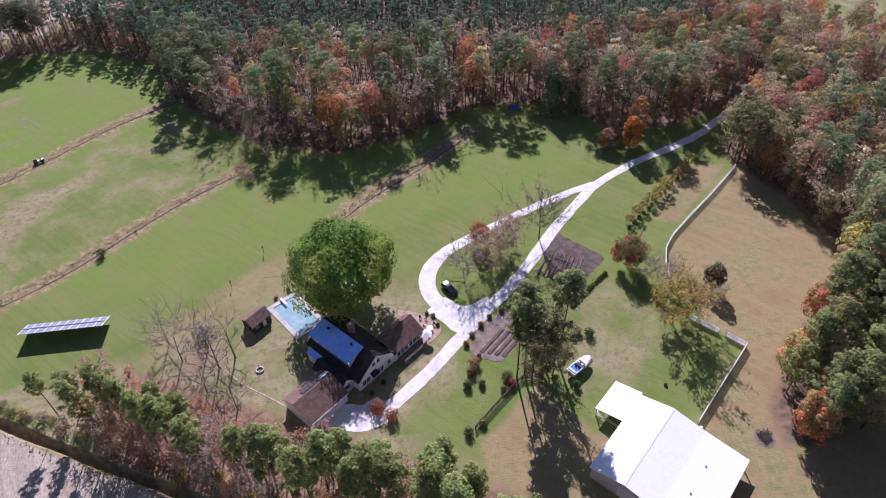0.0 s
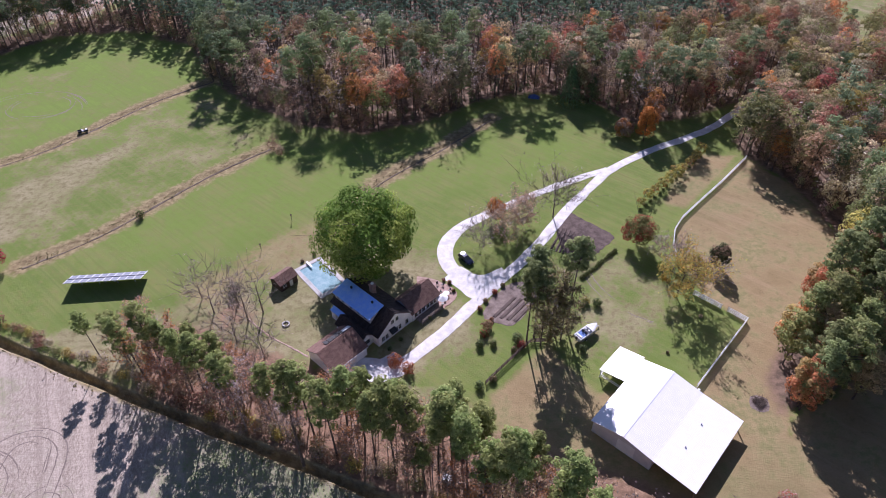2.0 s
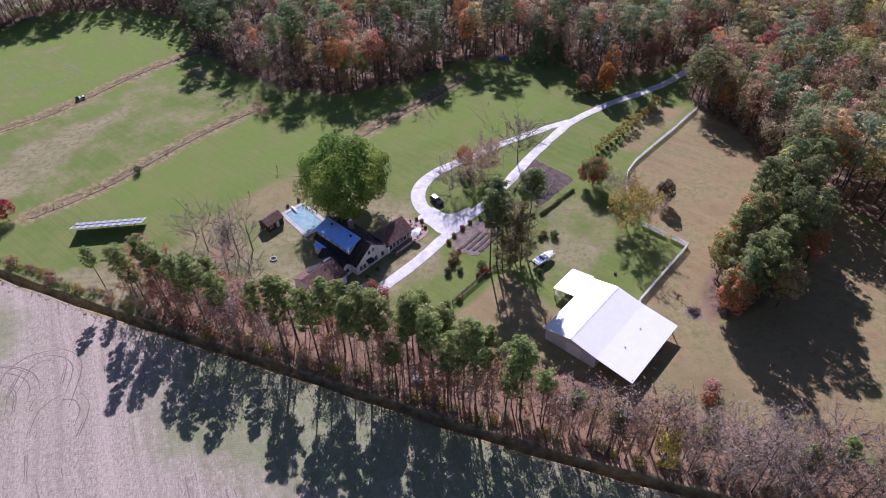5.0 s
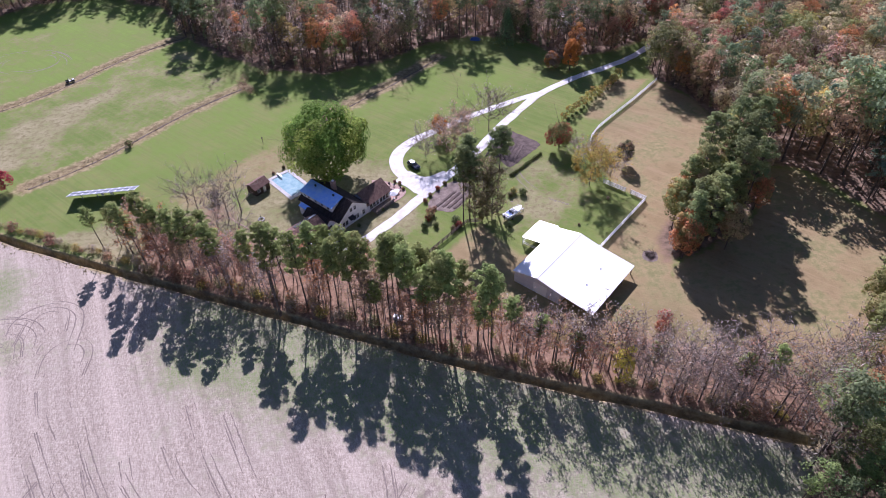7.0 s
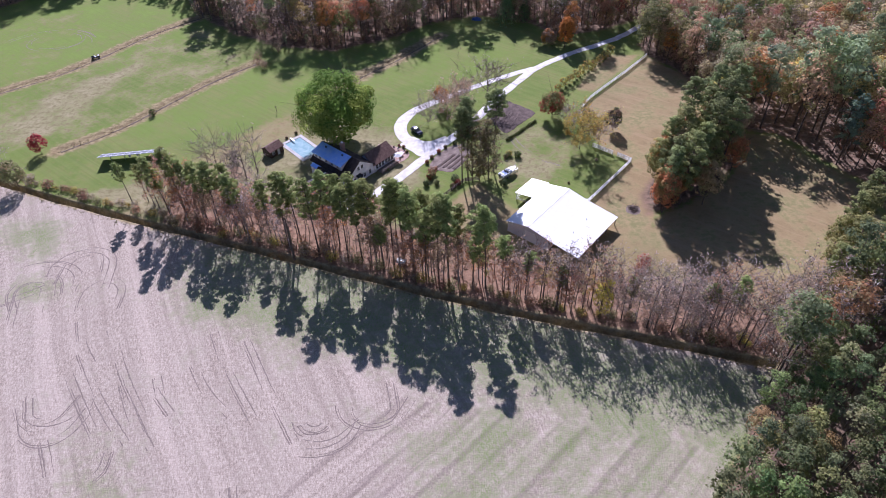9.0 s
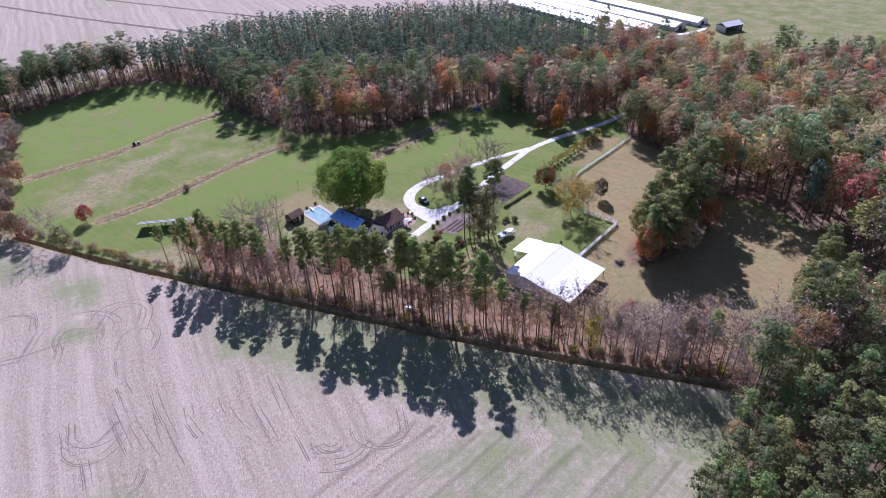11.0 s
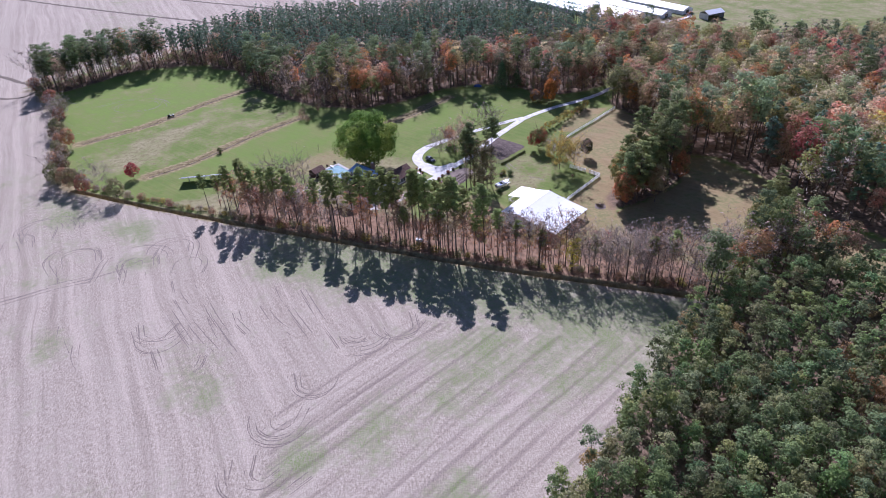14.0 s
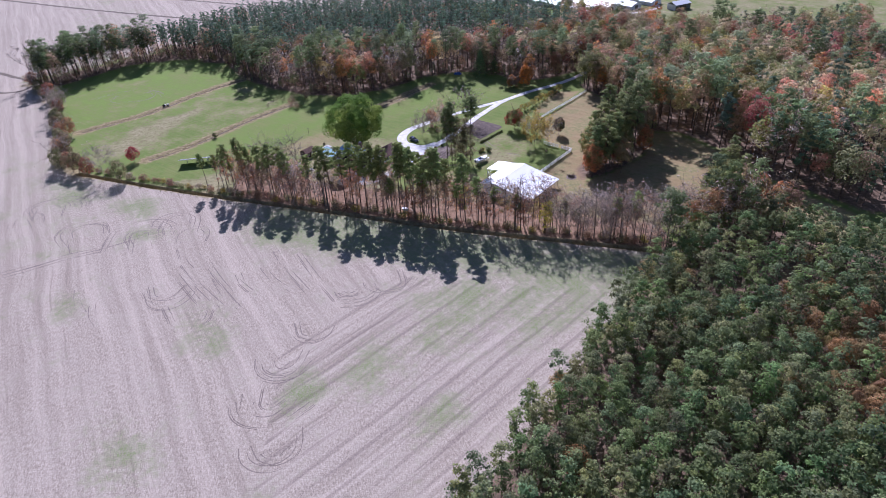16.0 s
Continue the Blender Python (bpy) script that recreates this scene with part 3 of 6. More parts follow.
# ---- trees ----
PINE = (0.118, 0.15, 0.072)
PINE_LIGHT = (0.175, 0.205, 0.092)
OLIVE = (0.22, 0.215, 0.095)
GREEN = (0.14, 0.175, 0.058)
RUST = (0.40, 0.20, 0.125)
ORANGE = (0.46, 0.21, 0.07)
RED = (0.40, 0.10, 0.075)
BROWN = (0.34, 0.235, 0.15)
TAN = (0.40, 0.325, 0.20)
PINK = (0.46, 0.32, 0.28)
YELLOW = (0.46, 0.375, 0.10)
GREY = (0.40, 0.345, 0.32)



def leaves_at(rng, centres, size, slender=0.6, outward=None, loose=0.4, corners=4):
    """Small leaf clumps at the given points, facing roughly outwards: vertices, triangles and normals."""
    n = len(centres)
    face = rng.normal(size=(n, 3))
    face /= np.linalg.norm(face, axis=1)[:, None]
    soft = face * 0.4 + (0, 0, 0.8)
    if outward is not None:
        out = outward / (np.linalg.norm(outward, axis=1)[:, None] + 1e-9)
        soft = out + face * 0.42
        face = out + face * loose
        face /= np.linalg.norm(face, axis=1)[:, None] + 1e-9
    soft /= np.linalg.norm(soft, axis=1)[:, None] + 1e-9
    a = np.cross(face, rng.normal(size=(n, 3)))
    a /= np.linalg.norm(a, axis=1)[:, None] + 1e-9
    b = np.cross(face, a)
    s = size * rng.uniform(0.75, 1.2, (n, 1))
    dip = -face * 0.18 * s
    quad = np.stack([centres - a * s * 0.5 + dip, centres - b * s * 0.5 * slender, centres + a * s * 0.5 + dip, centres + b * s * 0.5 * slender], 1)
    if corners == 3:
        return quad[:, (0, 1, 2)].reshape(-1, 3), np.arange(n * 3).reshape(-1, 3), np.repeat(soft, 3, 0)
    i = np.arange(n)[:, None] * 4
    return quad.reshape(-1, 3), np.concatenate([i + (0, 1, 2), i + (0, 2, 3)], 1).reshape(-1, 3), np.repeat(soft, 4, 0)


def toned(rng, n, colour, other, share, per, corners, spread=0.16):
    """One tone for each clump, with a little play from leaf to leaf."""
    c = np.tile(np.array(colour), (n, 1)) * rng.uniform(1 - spread, 1 + spread, (n, 1))
    pick = rng.random(n) < share
    k = rng.uniform(0.4, 1.0, (pick.sum(), 1))
    c[pick] = c[pick] * (1 - k) + np.array(other) * k
    return np.repeat(np.repeat(c, per, 0) * rng.uniform(0.94, 1.07, (n * per, 1)), corners, 0)


def sticks(starts, ends, r0, r1):
    """Thin three-sided tapering branches between pairs of points."""
    d = ends - starts
    d /= np.linalg.norm(d, axis=1)[:, None] + 1e-9
    a = np.cross(d, (0.31, 0.17, 0.93))
    a /= np.linalg.norm(a, axis=1)[:, None] + 1e-9
    b = np.cross(d, a)
    rings = []
    for k in range(3):
        c, s = math.cos(2.0944 * k), math.sin(2.0944 * k)
        rings.append((a * c + b * s))
    v = np.stack([starts + rings[k] * r0[:, None] for k in range(3)] + [ends + rings[k] * r1[:, None] for k in range(3)], 1)
    i = np.arange(len(starts))[:, None] * 6
    t = np.concatenate([i + q for k in range(3) for q in ((k, (k + 1) % 3, 3 + (k + 1) % 3), (k, 3 + (k + 1) % 3, 3 + k))], 1).reshape(-1, 3)
    return v.reshape(-1, 3), t


def joined(pieces):
    vs, ts, ns, n = [], [], [], 0
    for v, t, *more in pieces:
        vs.append(v), ts.append(t + n), ns.extend(more)
        n += len(v)
    return (np.concatenate(vs), np.concatenate(ts)) + ((np.concatenate(ns),) if ns else ())


def tinted(rng, n, colour, spread=0.25, other=None, share=0.0, corners=4):
    c = np.tile(np.array(colour), (n, 1)) * rng.uniform(1 - spread, 1 + spread, (n, 1)) * rng.uniform(0.93, 1.07, (n, 3))
    if other is not None:
        pick = rng.random(n) < share
        c[pick] = np.array(other) * rng.uniform(0.8, 1.2, (pick.sum(), 1))
    return np.repeat(c, corners, 0)


def pine_tree(seed, height=22.0, crown=0.45, reach=3.2, tufts=34, per=26, leaf=0.62, colour=PINE, other=PINE_LIGHT, lean=0.03, limbs=True, needle=0.5, corners=4):
    rng = np.random.default_rng(seed)
    bend = rng.normal(size=2) * lean * height
    at = lambda k: np.stack([bend[0] * k * k, bend[1] * k * k, height * k], -1)
    ks = np.array([0, 0.02, 0.3, 0.6, 0.85, 0.98])
    r = height * 0.0105 * np.array([1.35, 1.0, 0.82, 0.55, 0.3, 0.08])
    wood = [sticks(at(ks[:-1]), at(ks[1:]), r[:-1], r[1:])]
    u = (np.arange(tufts) + rng.random(tufts)) / tufts
    u[: tufts // 8] = rng.uniform(0.0, 0.1, tufts // 8)
    k = 1 - crown * u
    shape = (0.16 + 1.05 * u ** 0.6) * (1 - 0.55 * np.clip((u - 0.5) / 0.5, 0, 1))
    turn = np.floor(np.arange(tufts) / 4) * 0.9 + np.arange(tufts) * 1.62 + rng.uniform(-0.6, 0.6, tufts)
    heavy = rng.uniform(0, 6.28)
    rad = reach * np.clip(shape, 0.1, 1) * rng.uniform(0.25, 1.12, tufts) * (1 + 0.28 * np.cos(turn - heavy))
    c = at(k) + np.stack([np.cos(turn) * rad, np.sin(turn) * rad, 0.3 * rad], 1)
    if limbs:
        wood.append(sticks(at(np.clip(k - 0.04, 0.2, 1)), c, np.full(tufts, 0.07), np.full(tufts, 0.02)))
    low = rng.uniform(0.2, max(0.25, 1 - crown), 6)
    a = rng.uniform(0, 6.28, 6)
    wood.append(sticks(at(low), at(low) + np.stack([np.cos(a) * 1.4, np.sin(a) * 1.4, 0.2 + 0 * a], 1), np.full(6, 0.05), np.full(6, 0.015)))
    p = rng.normal(size=(tufts, per, 3))
    p /= np.linalg.norm(p, axis=2)[:, :, None]
    p[:, :, 2] = np.where(p[:, :, 2] < -0.2, -p[:, :, 2], p[:, :, 2])
    mid = at(np.full(tufts, 1 - crown * 0.6))
    away = c - mid
    away /= np.linalg.norm(away, axis=1)[:, None] + 1e-9
    out = (p * 0.8 + away[:, None] * 0.5 + (0, 0, 0.25)).reshape(-1, 3)
    p *= rng.random((tufts, per, 1)) ** 0.45 * np.array((1.2, 1.2, 0.66)) * (reach / 3.0) * min(1.05, (32 / tufts) ** 0.45) * rng.uniform(0.6, 1.25, (tufts, 1, 1))
    v, t, q = leaves_at(rng, (c[:, None] + p).reshape(-1, 3), leaf, needle, out, 0.4, corners)
    return joined(wood), (v, t, toned(rng, tufts, colour, other, 0.4, per, corners), q)


def branches(rng, height, spread, limbs, forks, base=0.3, thick=0.012, droop=0.0):
    """A trunk that parts into limbs, boughs and twigs. Gives the sticks and the tips."""
    bend = rng.normal(size=2) * 0.03 * height
    at = lambda k: np.stack([bend[0] * k * k, bend[1] * k * k, height * 0.86 * k], -1)
    ks = np.array([0, 0.03, 0.3, 0.55, 0.8, 1.0])
    r = height * thick * np.array([1.4, 1.0, 0.85, 0.6, 0.32, 0.08])
    out = [sticks(at(ks[:-1]), at(ks[1:]), r[:-1], r[1:])]
    k = base + (0.97 - base) * (np.arange(limbs) + rng.random(limbs)) / limbs
    a = np.arange(limbs) * 2.4 + rng.uniform(-0.6, 0.6, limbs)
    length = spread * np.sqrt(np.clip(1 - ((k - 0.5) / 0.62) ** 2, 0.12, 1)) * rng.uniform(0.75, 1.1, limbs)
    s = at(k)
    e = s + np.stack([np.cos(a) * length, np.sin(a) * length, length * (0.75 - droop) * rng.uniform(0.7, 1.2, limbs)], 1)
    out.append(sticks(s, e, height * thick * (0.62 - 0.5 * k), np.full(limbs, 0.02)))
    tips = [e]
    for level, count in enumerate(forks):
        n = len(s)
        q = rng.uniform(0.35, 1.0, (n, count, 1))
        s2 = (s[:, None] * (1 - q) + e[:, None] * q).reshape(-1, 3)
        along = np.repeat(e - s, count, 0)
        size = np.linalg.norm(along, axis=1)[:, None]
        e2 = s2 + (along / size * 0.55 + rng.normal(size=(n * count, 3)) * 0.5 + (0, 0, 0.15)) * size * rng.uniform(0.4, 0.75, (n * count, 1))
        out.append(sticks(s2, e2, np.full(n * count, 0.07 / (level + 1)), np.full(n * count, 0.018)))
        s, e = s2, e2
        tips.append(e)
    return joined(out), np.concatenate(tips), (s, e)


def leafy_tree(seed, height=15.0, spread=5.0, blobs=44, per=20, leaf=0.6, colour=GREEN, other=OLIVE, share=0.3, base=0.28, blob=1.5, limbs=9, corners=4, uneven=0.78):
    """A broad crown of rounded lobes, each a shell of leaf clumps."""
    rng = np.random.default_rng(seed)
    wood, tips, _ = branches(rng, height, spread * 0.8, limbs, (3,) if limbs > 4 else (), base)
    k = (np.arange(blobs) + 0.5) / blobs
    turn = np.arange(blobs) * 2.39996 + rng.uniform(-0.5, 0.5, blobs)
    up = 1 - 1.75 * k + rng.uniform(-0.12, 0.12, blobs)
    ring = np.sqrt(np.clip(1 - up * up, 0.02, 1))
    mid, half = height * (0.5 + base * 0.5), height * (1 - base) / 2
    fill = rng.uniform(uneven, 1.04, blobs)
    c = np.stack([np.cos(turn) * ring * (spread - blob * 0.6) * fill, np.sin(turn) * ring * (spread - blob * 0.6) * fill, mid + up * (half - blob * 0.5) * fill], 1)
    r = blob * rng.uniform(0.75, 1.3, (blobs, 1, 1))
    p = rng.normal(size=(blobs, per, 3))
    p /= np.linalg.norm(p, axis=2)[:, :, None]
    lean = c - (0, 0, mid - half * 0.3)
    lean /= np.linalg.norm(lean, axis=1)[:, None]
    away = np.sum(p * lean[:, None], 2) < -0.25
    p[away] = -p[away]
    out = (p * 0.75 + lean[:, None] * 0.55).reshape(-1, 3)
    p = p * r * rng.uniform(0.8, 1.08, (blobs, per, 1)) * (1, 1, 0.85)
    v, t, q = leaves_at(rng, (c[:, None] + p).reshape(-1, 3), leaf, 0.8 if corners == 4 else 1.5, out, 0.24, corners)
    return wood, (v, t, toned(rng, blobs, colour, other, share, per, corners), q)


def thin_tree(seed, height=14.0, spread=3.5, limbs=12, forks=(4, 4), leaves=260, leaf=0.42, colour=BROWN, other=TAN, share=0.4, base=0.3, thick=0.009, twigs=200):
    rng = np.random.default_rng(seed)
    wood, tips, (s, e) = branches(rng, height, spread, limbs, forks, base, thick)
    q = rng.integers(0, len(s), leaves)
    k = rng.random((leaves, 1))
    c = s[q] * (1 - k) + e[q] * k + rng.normal(size=(leaves, 3)) * 0.35
    q = rng.integers(0, len(tips), twigs)
    tw = tips[q] + rng.normal(size=(twigs, 3)) * 0.45
    v, t, n = joined([leaves_at(rng, c, leaf, 1.4, None, 0.4, 3), leaves_at(rng, tw, 0.9, 0.07, None, 0.4, 3)])
    return wood, (v, t, np.concatenate([tinted(rng, leaves, colour, 0.22, other, share, 3), tinted(rng, twigs, (0.40, 0.335, 0.295), 0.3, None, 0, 3)]), n)


def cone_tree(seed, height=12.0, spread=3.4, layers=16, per=60, leaf=0.55, colour=PINE, other=PINE_LIGHT):
    rng = np.random.default_rng(seed)
    k = np.repeat((np.arange(layers) + 0.5) / layers, per)
    a = rng.uniform(0, 6.283, layers * per)
    rad = spread * (1.02 - k) * (0.35 + 0.65 * rng.random(layers * per) ** 0.5) * (1 + 0.18 * np.cos(a * 7 + k * 40))
    c = np.stack([np.cos(a) * rad, np.sin(a) * rad, height * (0.06 + 0.94 * k) - 0.12 * rad + rng.normal(size=len(k)) * 0.2], 1)
    v, t, n = leaves_at(rng, c, leaf, 0.6, c * (1, 1, 0) + (0, 0, 1.0))
    up = np.array([[0, 0, 0.0], [0, 0, height * 0.5]])
    wood = sticks(up, np.array([[0, 0, height * 0.5], [0, 0, height * 0.97]]), np.array([0.2, 0.12]), np.array([0.12, 0.02]))
    return wood, (v, t, tinted(rng, len(k), colour, 0.2, other, 0.3), n)


def bush(seed, height=1.6, spread=1.3, count=240, leaf=0.28, colour=GREEN, other=OLIVE, share=0.3):
    rng = np.random.default_rng(seed)
    u = rng.normal(size=(count, 3))
    u /= np.linalg.norm(u, axis=1)[:, None]
    lump = 1 + 0.22 * np.sin(u[:, :1] * 5 + seed) * np.cos(u[:, 1:2] * 6)
    c = u * rng.random((count, 1)) ** 0.3 * (spread, spread, height * 0.55) * lump + (0, 0, height * 0.5)
    c[:, 2] = np.maximum(c[:, 2], 0.08)
    v, t, n = leaves_at(rng, c, leaf, 0.8, u + (0, 0, 0.3))
    a = rng.uniform(0, 6.283, 7)
    ends = np.stack([np.cos(a) * spread * 0.6, np.sin(a) * spread * 0.6, height * rng.uniform(0.5, 0.8, 7)], 1)
    wood = sticks(np.zeros((7, 3)), ends, np.full(7, 0.04), np.full(7, 0.012))
    return wood, (v, t, tinted(rng, count, colour, 0.22, other, share), n)


def plant(name, made, bark, at, label, category, group="", turn=0.0, size=1.0, crown="crown"):
    """A tree or shrub as a thing with its trunk and crown."""
    (wv, wt), (lv, lt, tint, soft) = made
    root = thing(name, pose(at[0], at[1], 0, 0, 0, turn) @ Matrix.Scale(size, 4), label, category, group)
    trunk = new("trunk", mesh_from_arrays("trunk", wv, wt, None, bark))
    top = new(crown, mesh_from_arrays(crown, lv, lt, tint, LEAF, normals=soft))
    trunk.parent = top.parent = root
    return root


def again(ob, at, turn, size=1.0):
    return copy_thing(ob, pose(at[0], at[1], 0, 0, 0, turn)) if size == 1.0 else resized(copy_thing(ob, pose(at[0], at[1], 0, 0, 0, turn)), size)


def resized(ob, size):
    ob.scale = (size * random.uniform(0.94, 1.06), size * random.uniform(0.94, 1.06), size)
    return ob


def wood_stuff(name, places, kinds, label, wood_mat=BARK, seed=0, hues=((0.90, 0.95, 0.84), (1.03, 1.05, 1.10))):
    """Woodland that nobody could count: trunks and crowns joined into one mesh each."""
    rng = np.random.default_rng(seed)
    vs, ts, cs, ns, n = [], [], [], [], 0
    wvs, wts, wn = [], [], 0
    for x, y, kind, size, tone, deep in places:
        (wv, wt), (lv, lt, tint, soft) = kinds[kind]
        if deep:
            keep = lv[:, 2].reshape(-1, 3).mean(1) > 0.61 * lv[:, 2].max()
            row = np.repeat(keep, 3)
            lv, tint, soft, lt = lv[row], tint[row], soft[row], np.arange(3 * keep.sum()).reshape(-1, 3)
            wv, wt = wv[: 5 * 6], wt[: 5 * 6]
        a = rng.uniform(0, 6.283)
        m = np.array([[math.cos(a), -math.sin(a), 0], [math.sin(a), math.cos(a), 0], [0, 0, 1]]) * size
        m[:, :2] *= rng.uniform(0.9, 1.15)
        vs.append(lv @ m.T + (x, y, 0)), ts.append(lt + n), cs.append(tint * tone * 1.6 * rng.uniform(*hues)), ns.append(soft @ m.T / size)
        n += len(lv)
        wvs.append(wv @ m.T + (x, y, 0)), wts.append(wt + wn)
        wn += len(wv)
    root = thing(name, pose(0, 0, 0), label, "woodland", kind="stuff")
    top = new("crowns", mesh_from_arrays("crowns", np.concatenate(vs), np.concatenate(ts), np.concatenate(cs), LEAF, normals=np.concatenate(ns)))
    low = new("trunks", mesh_from_arrays("trunks", np.concatenate(wvs), np.concatenate(wts), None, wood_mat))
    top.parent = low.parent = root
    tagged(top, kind="stuff"), tagged(low, kind="stuff")
    return root


def scatter(outline, spacing, seed, keep=None):
    """Jittered places inside an outline."""
    rng = np.random.default_rng(seed)
    xs, ys = [p[0] for p in outline], [p[1] for p in outline]
    gx, gy = np.meshgrid(np.arange(min(xs), max(xs), spacing), np.arange(min(ys), max(ys), spacing * 0.87))
    gx = gx + (np.arange(gx.shape[0])[:, None] % 2) * spacing / 2
    px, py = (gx + rng.uniform(-0.42, 0.42, gx.shape) * spacing).ravel(), (gy + rng.uniform(-0.42, 0.42, gx.shape) * spacing).ravel()
    ok = inside(px, py, outline)
    if keep is not None:
        ok &= keep(px, py)
    return px[ok], py[ok]

# ---- woods ----
far = dict(limbs=False, corners=3, needle=1.3)
LOW = {
    # far pines are tinted bluish in place of distance haze
    "far_pine": pine_tree(14, 18, 0.5, 2.1, 11, 18, 0.68, (0.105, 0.15, 0.10), (0.145, 0.19, 0.12), **far),
    "far_pine2": pine_tree(18, 17, 0.66, 3.0, 18, 24, 0.72, (0.11, 0.15, 0.10), (0.15, 0.19, 0.115), **far),
    "far_oak": leafy_tree(15, 16, 4.8, 12, 24, 1.1, BROWN, OLIVE, 0.3, 0.15, 2.1, 3, 3),
    "pine": pine_tree(1, 21, 0.5, 3.5, 30, 36, 0.6, (0.155, 0.19, 0.10), (0.215, 0.25, 0.12), **far),
    "pine2": pine_tree(2, 19, 0.6, 3.7, 32, 36, 0.6, (0.14, 0.18, 0.10), (0.19, 0.225, 0.115), **far),
    "young_pine": pine_tree(3, 12.5, 0.8, 2.7, 26, 29, 0.5, (0.148, 0.178, 0.088), (0.215, 0.24, 0.105), **far),
    "young_pine2": pine_tree(4, 11.5, 0.82, 2.5, 26, 29, 0.5, (0.165, 0.187, 0.088), (0.235, 0.247, 0.107), **far),
    "young_pine_far": pine_tree(16, 12.5, 0.8, 2.7, 20, 24, 0.66, (0.148, 0.178, 0.088), (0.215, 0.24, 0.105), **far),
    "oak": leafy_tree(5, 17, 4.3, 36, 34, 0.52, BROWN, OLIVE, 0.25, 0.34, 1.25, 4, 3, 0.5),
    "oak2": leafy_tree(6, 16, 4.2, 36, 34, 0.52, TAN, (0.27, 0.23, 0.12), 0.25, 0.34, 1.25, 4, 3, 0.5),
    "maple": leafy_tree(7, 18, 3.7, 34, 34, 0.5, RUST, TAN, 0.25, 0.34, 1.15, 4, 3, 0.5),
    "red": leafy_tree(8, 17, 3.5, 32, 34, 0.5, (0.36, 0.125, 0.095), RUST, 0.25, 0.34, 1.1, 4, 3, 0.5),
    "olive": leafy_tree(9, 16, 4.4, 36, 34, 0.52, OLIVE, (0.15, 0.165, 0.065), 0.3, 0.34, 1.25, 4, 3, 0.5),
    "yellow": leafy_tree(10, 15, 3.5, 30, 34, 0.5, (0.38, 0.32, 0.11), OLIVE, 0.2, 0.34, 1.1, 4, 3, 0.5),
    "orange": leafy_tree(13, 18, 3.6, 33, 34, 0.5, (0.44, 0.22, 0.085), RUST, 0.25, 0.34, 1.1, 4, 3, 0.5),
    "young_rust": leafy_tree(17, 10.5, 2.4, 20, 50, 0.34, (0.28, 0.165, 0.085), (0.33, 0.22, 0.12), 0.4, 0.3, 1.0, 4, 3),
    "bare": thin_tree(11, 18, 4.2, 8, (3, 3), 340, 0.44, (0.20, 0.165, 0.145), (0.22, 0.155, 0.105), 0.4, twigs=110),
    "bare2": thin_tree(12, 16, 4.0, 8, (3, 3), 420, 0.44, (0.25, 0.18, 0.145), (0.25, 0.195, 0.13), 0.5, twigs=90),
}
rng = np.random.default_rng(7)


def lift(x, y):
    """The old trees of the wood's southern edge and of the neck stand taller."""
    if -75 < x < 84 and y < 215:
        return 0.84 if x < -42 else 1.04 if x < -20 else 0.98
    if x > 84 and y > 104:
        return 1.0 if y < 160 else 0.88
    return (1.3 if y < 112 and x < 135 else 1.2) if x > 100 and 40 < y < 125 else 1.0


def stand(outline, spacing, seed, mixes, size=(0.85, 1.2), keep=None):
    """Kinds and sizes for the places of one wood; mixes is a function of the place."""
    out = []
    px, py = scatter(outline, spacing, seed, keep)
    deep = distance_to_line(px, py, outline, True) > 11
    for x, y, far_in in zip(px, py, deep):
        names, weights = mixes(x, y)
        # trees of the dark neck get a brighter tint in place of light and haze
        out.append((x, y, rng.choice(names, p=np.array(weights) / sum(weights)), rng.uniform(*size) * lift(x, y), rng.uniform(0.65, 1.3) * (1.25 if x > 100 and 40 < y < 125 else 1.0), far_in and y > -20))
    return out


planted = lambda x, y: (x > -140) & (x < 118) & (y > 218 + 0.12 * np.abs(x - 30))


def north_mix(x, y):
    if planted(x, y):
        return ("far_pine", "far_oak"), (40, 1)
    if 64 < x < 112 and y < 100:
        return ("pine", "pine2", "olive", "oak", "red", "bare2"), (4, 3, 2.5, 0.8, 0.5, 0.8)
    if x < -62 and y < 260:
        return ("pine", "pine2", "bare", "oak", "olive"), (5, 4, 2, 1, 1)
    if x < 84:
        return ("pine", "bare", "bare2", "oak", "maple", "olive", "red", "oak2", "orange", "yellow"), (6, 4.5, 4, 1, 1.2, 1.6, 0.35, 1, 1.2, 0.8)
    if x < 112 and y < 100:
        return ("pine", "pine2", "olive", "oak", "maple", "red"), (4, 3, 1.5, 1.2, 1, 0.6)
    if y > 104 and x < 205:
        return ("oak", "oak2", "maple", "red", "olive", "bare2", "yellow", "pine", "orange"), (4, 5, 0.9, 0.3, 6, 1.5, 1.6, 1.6, 0.8)
    return ("far_pine2", "pine", "olive", "oak", "maple", "oak2", "bare2", "red", "yellow"), (6, 2, 2.4, 2, 1, 1.6, 1.6, 0.7, 0.4)


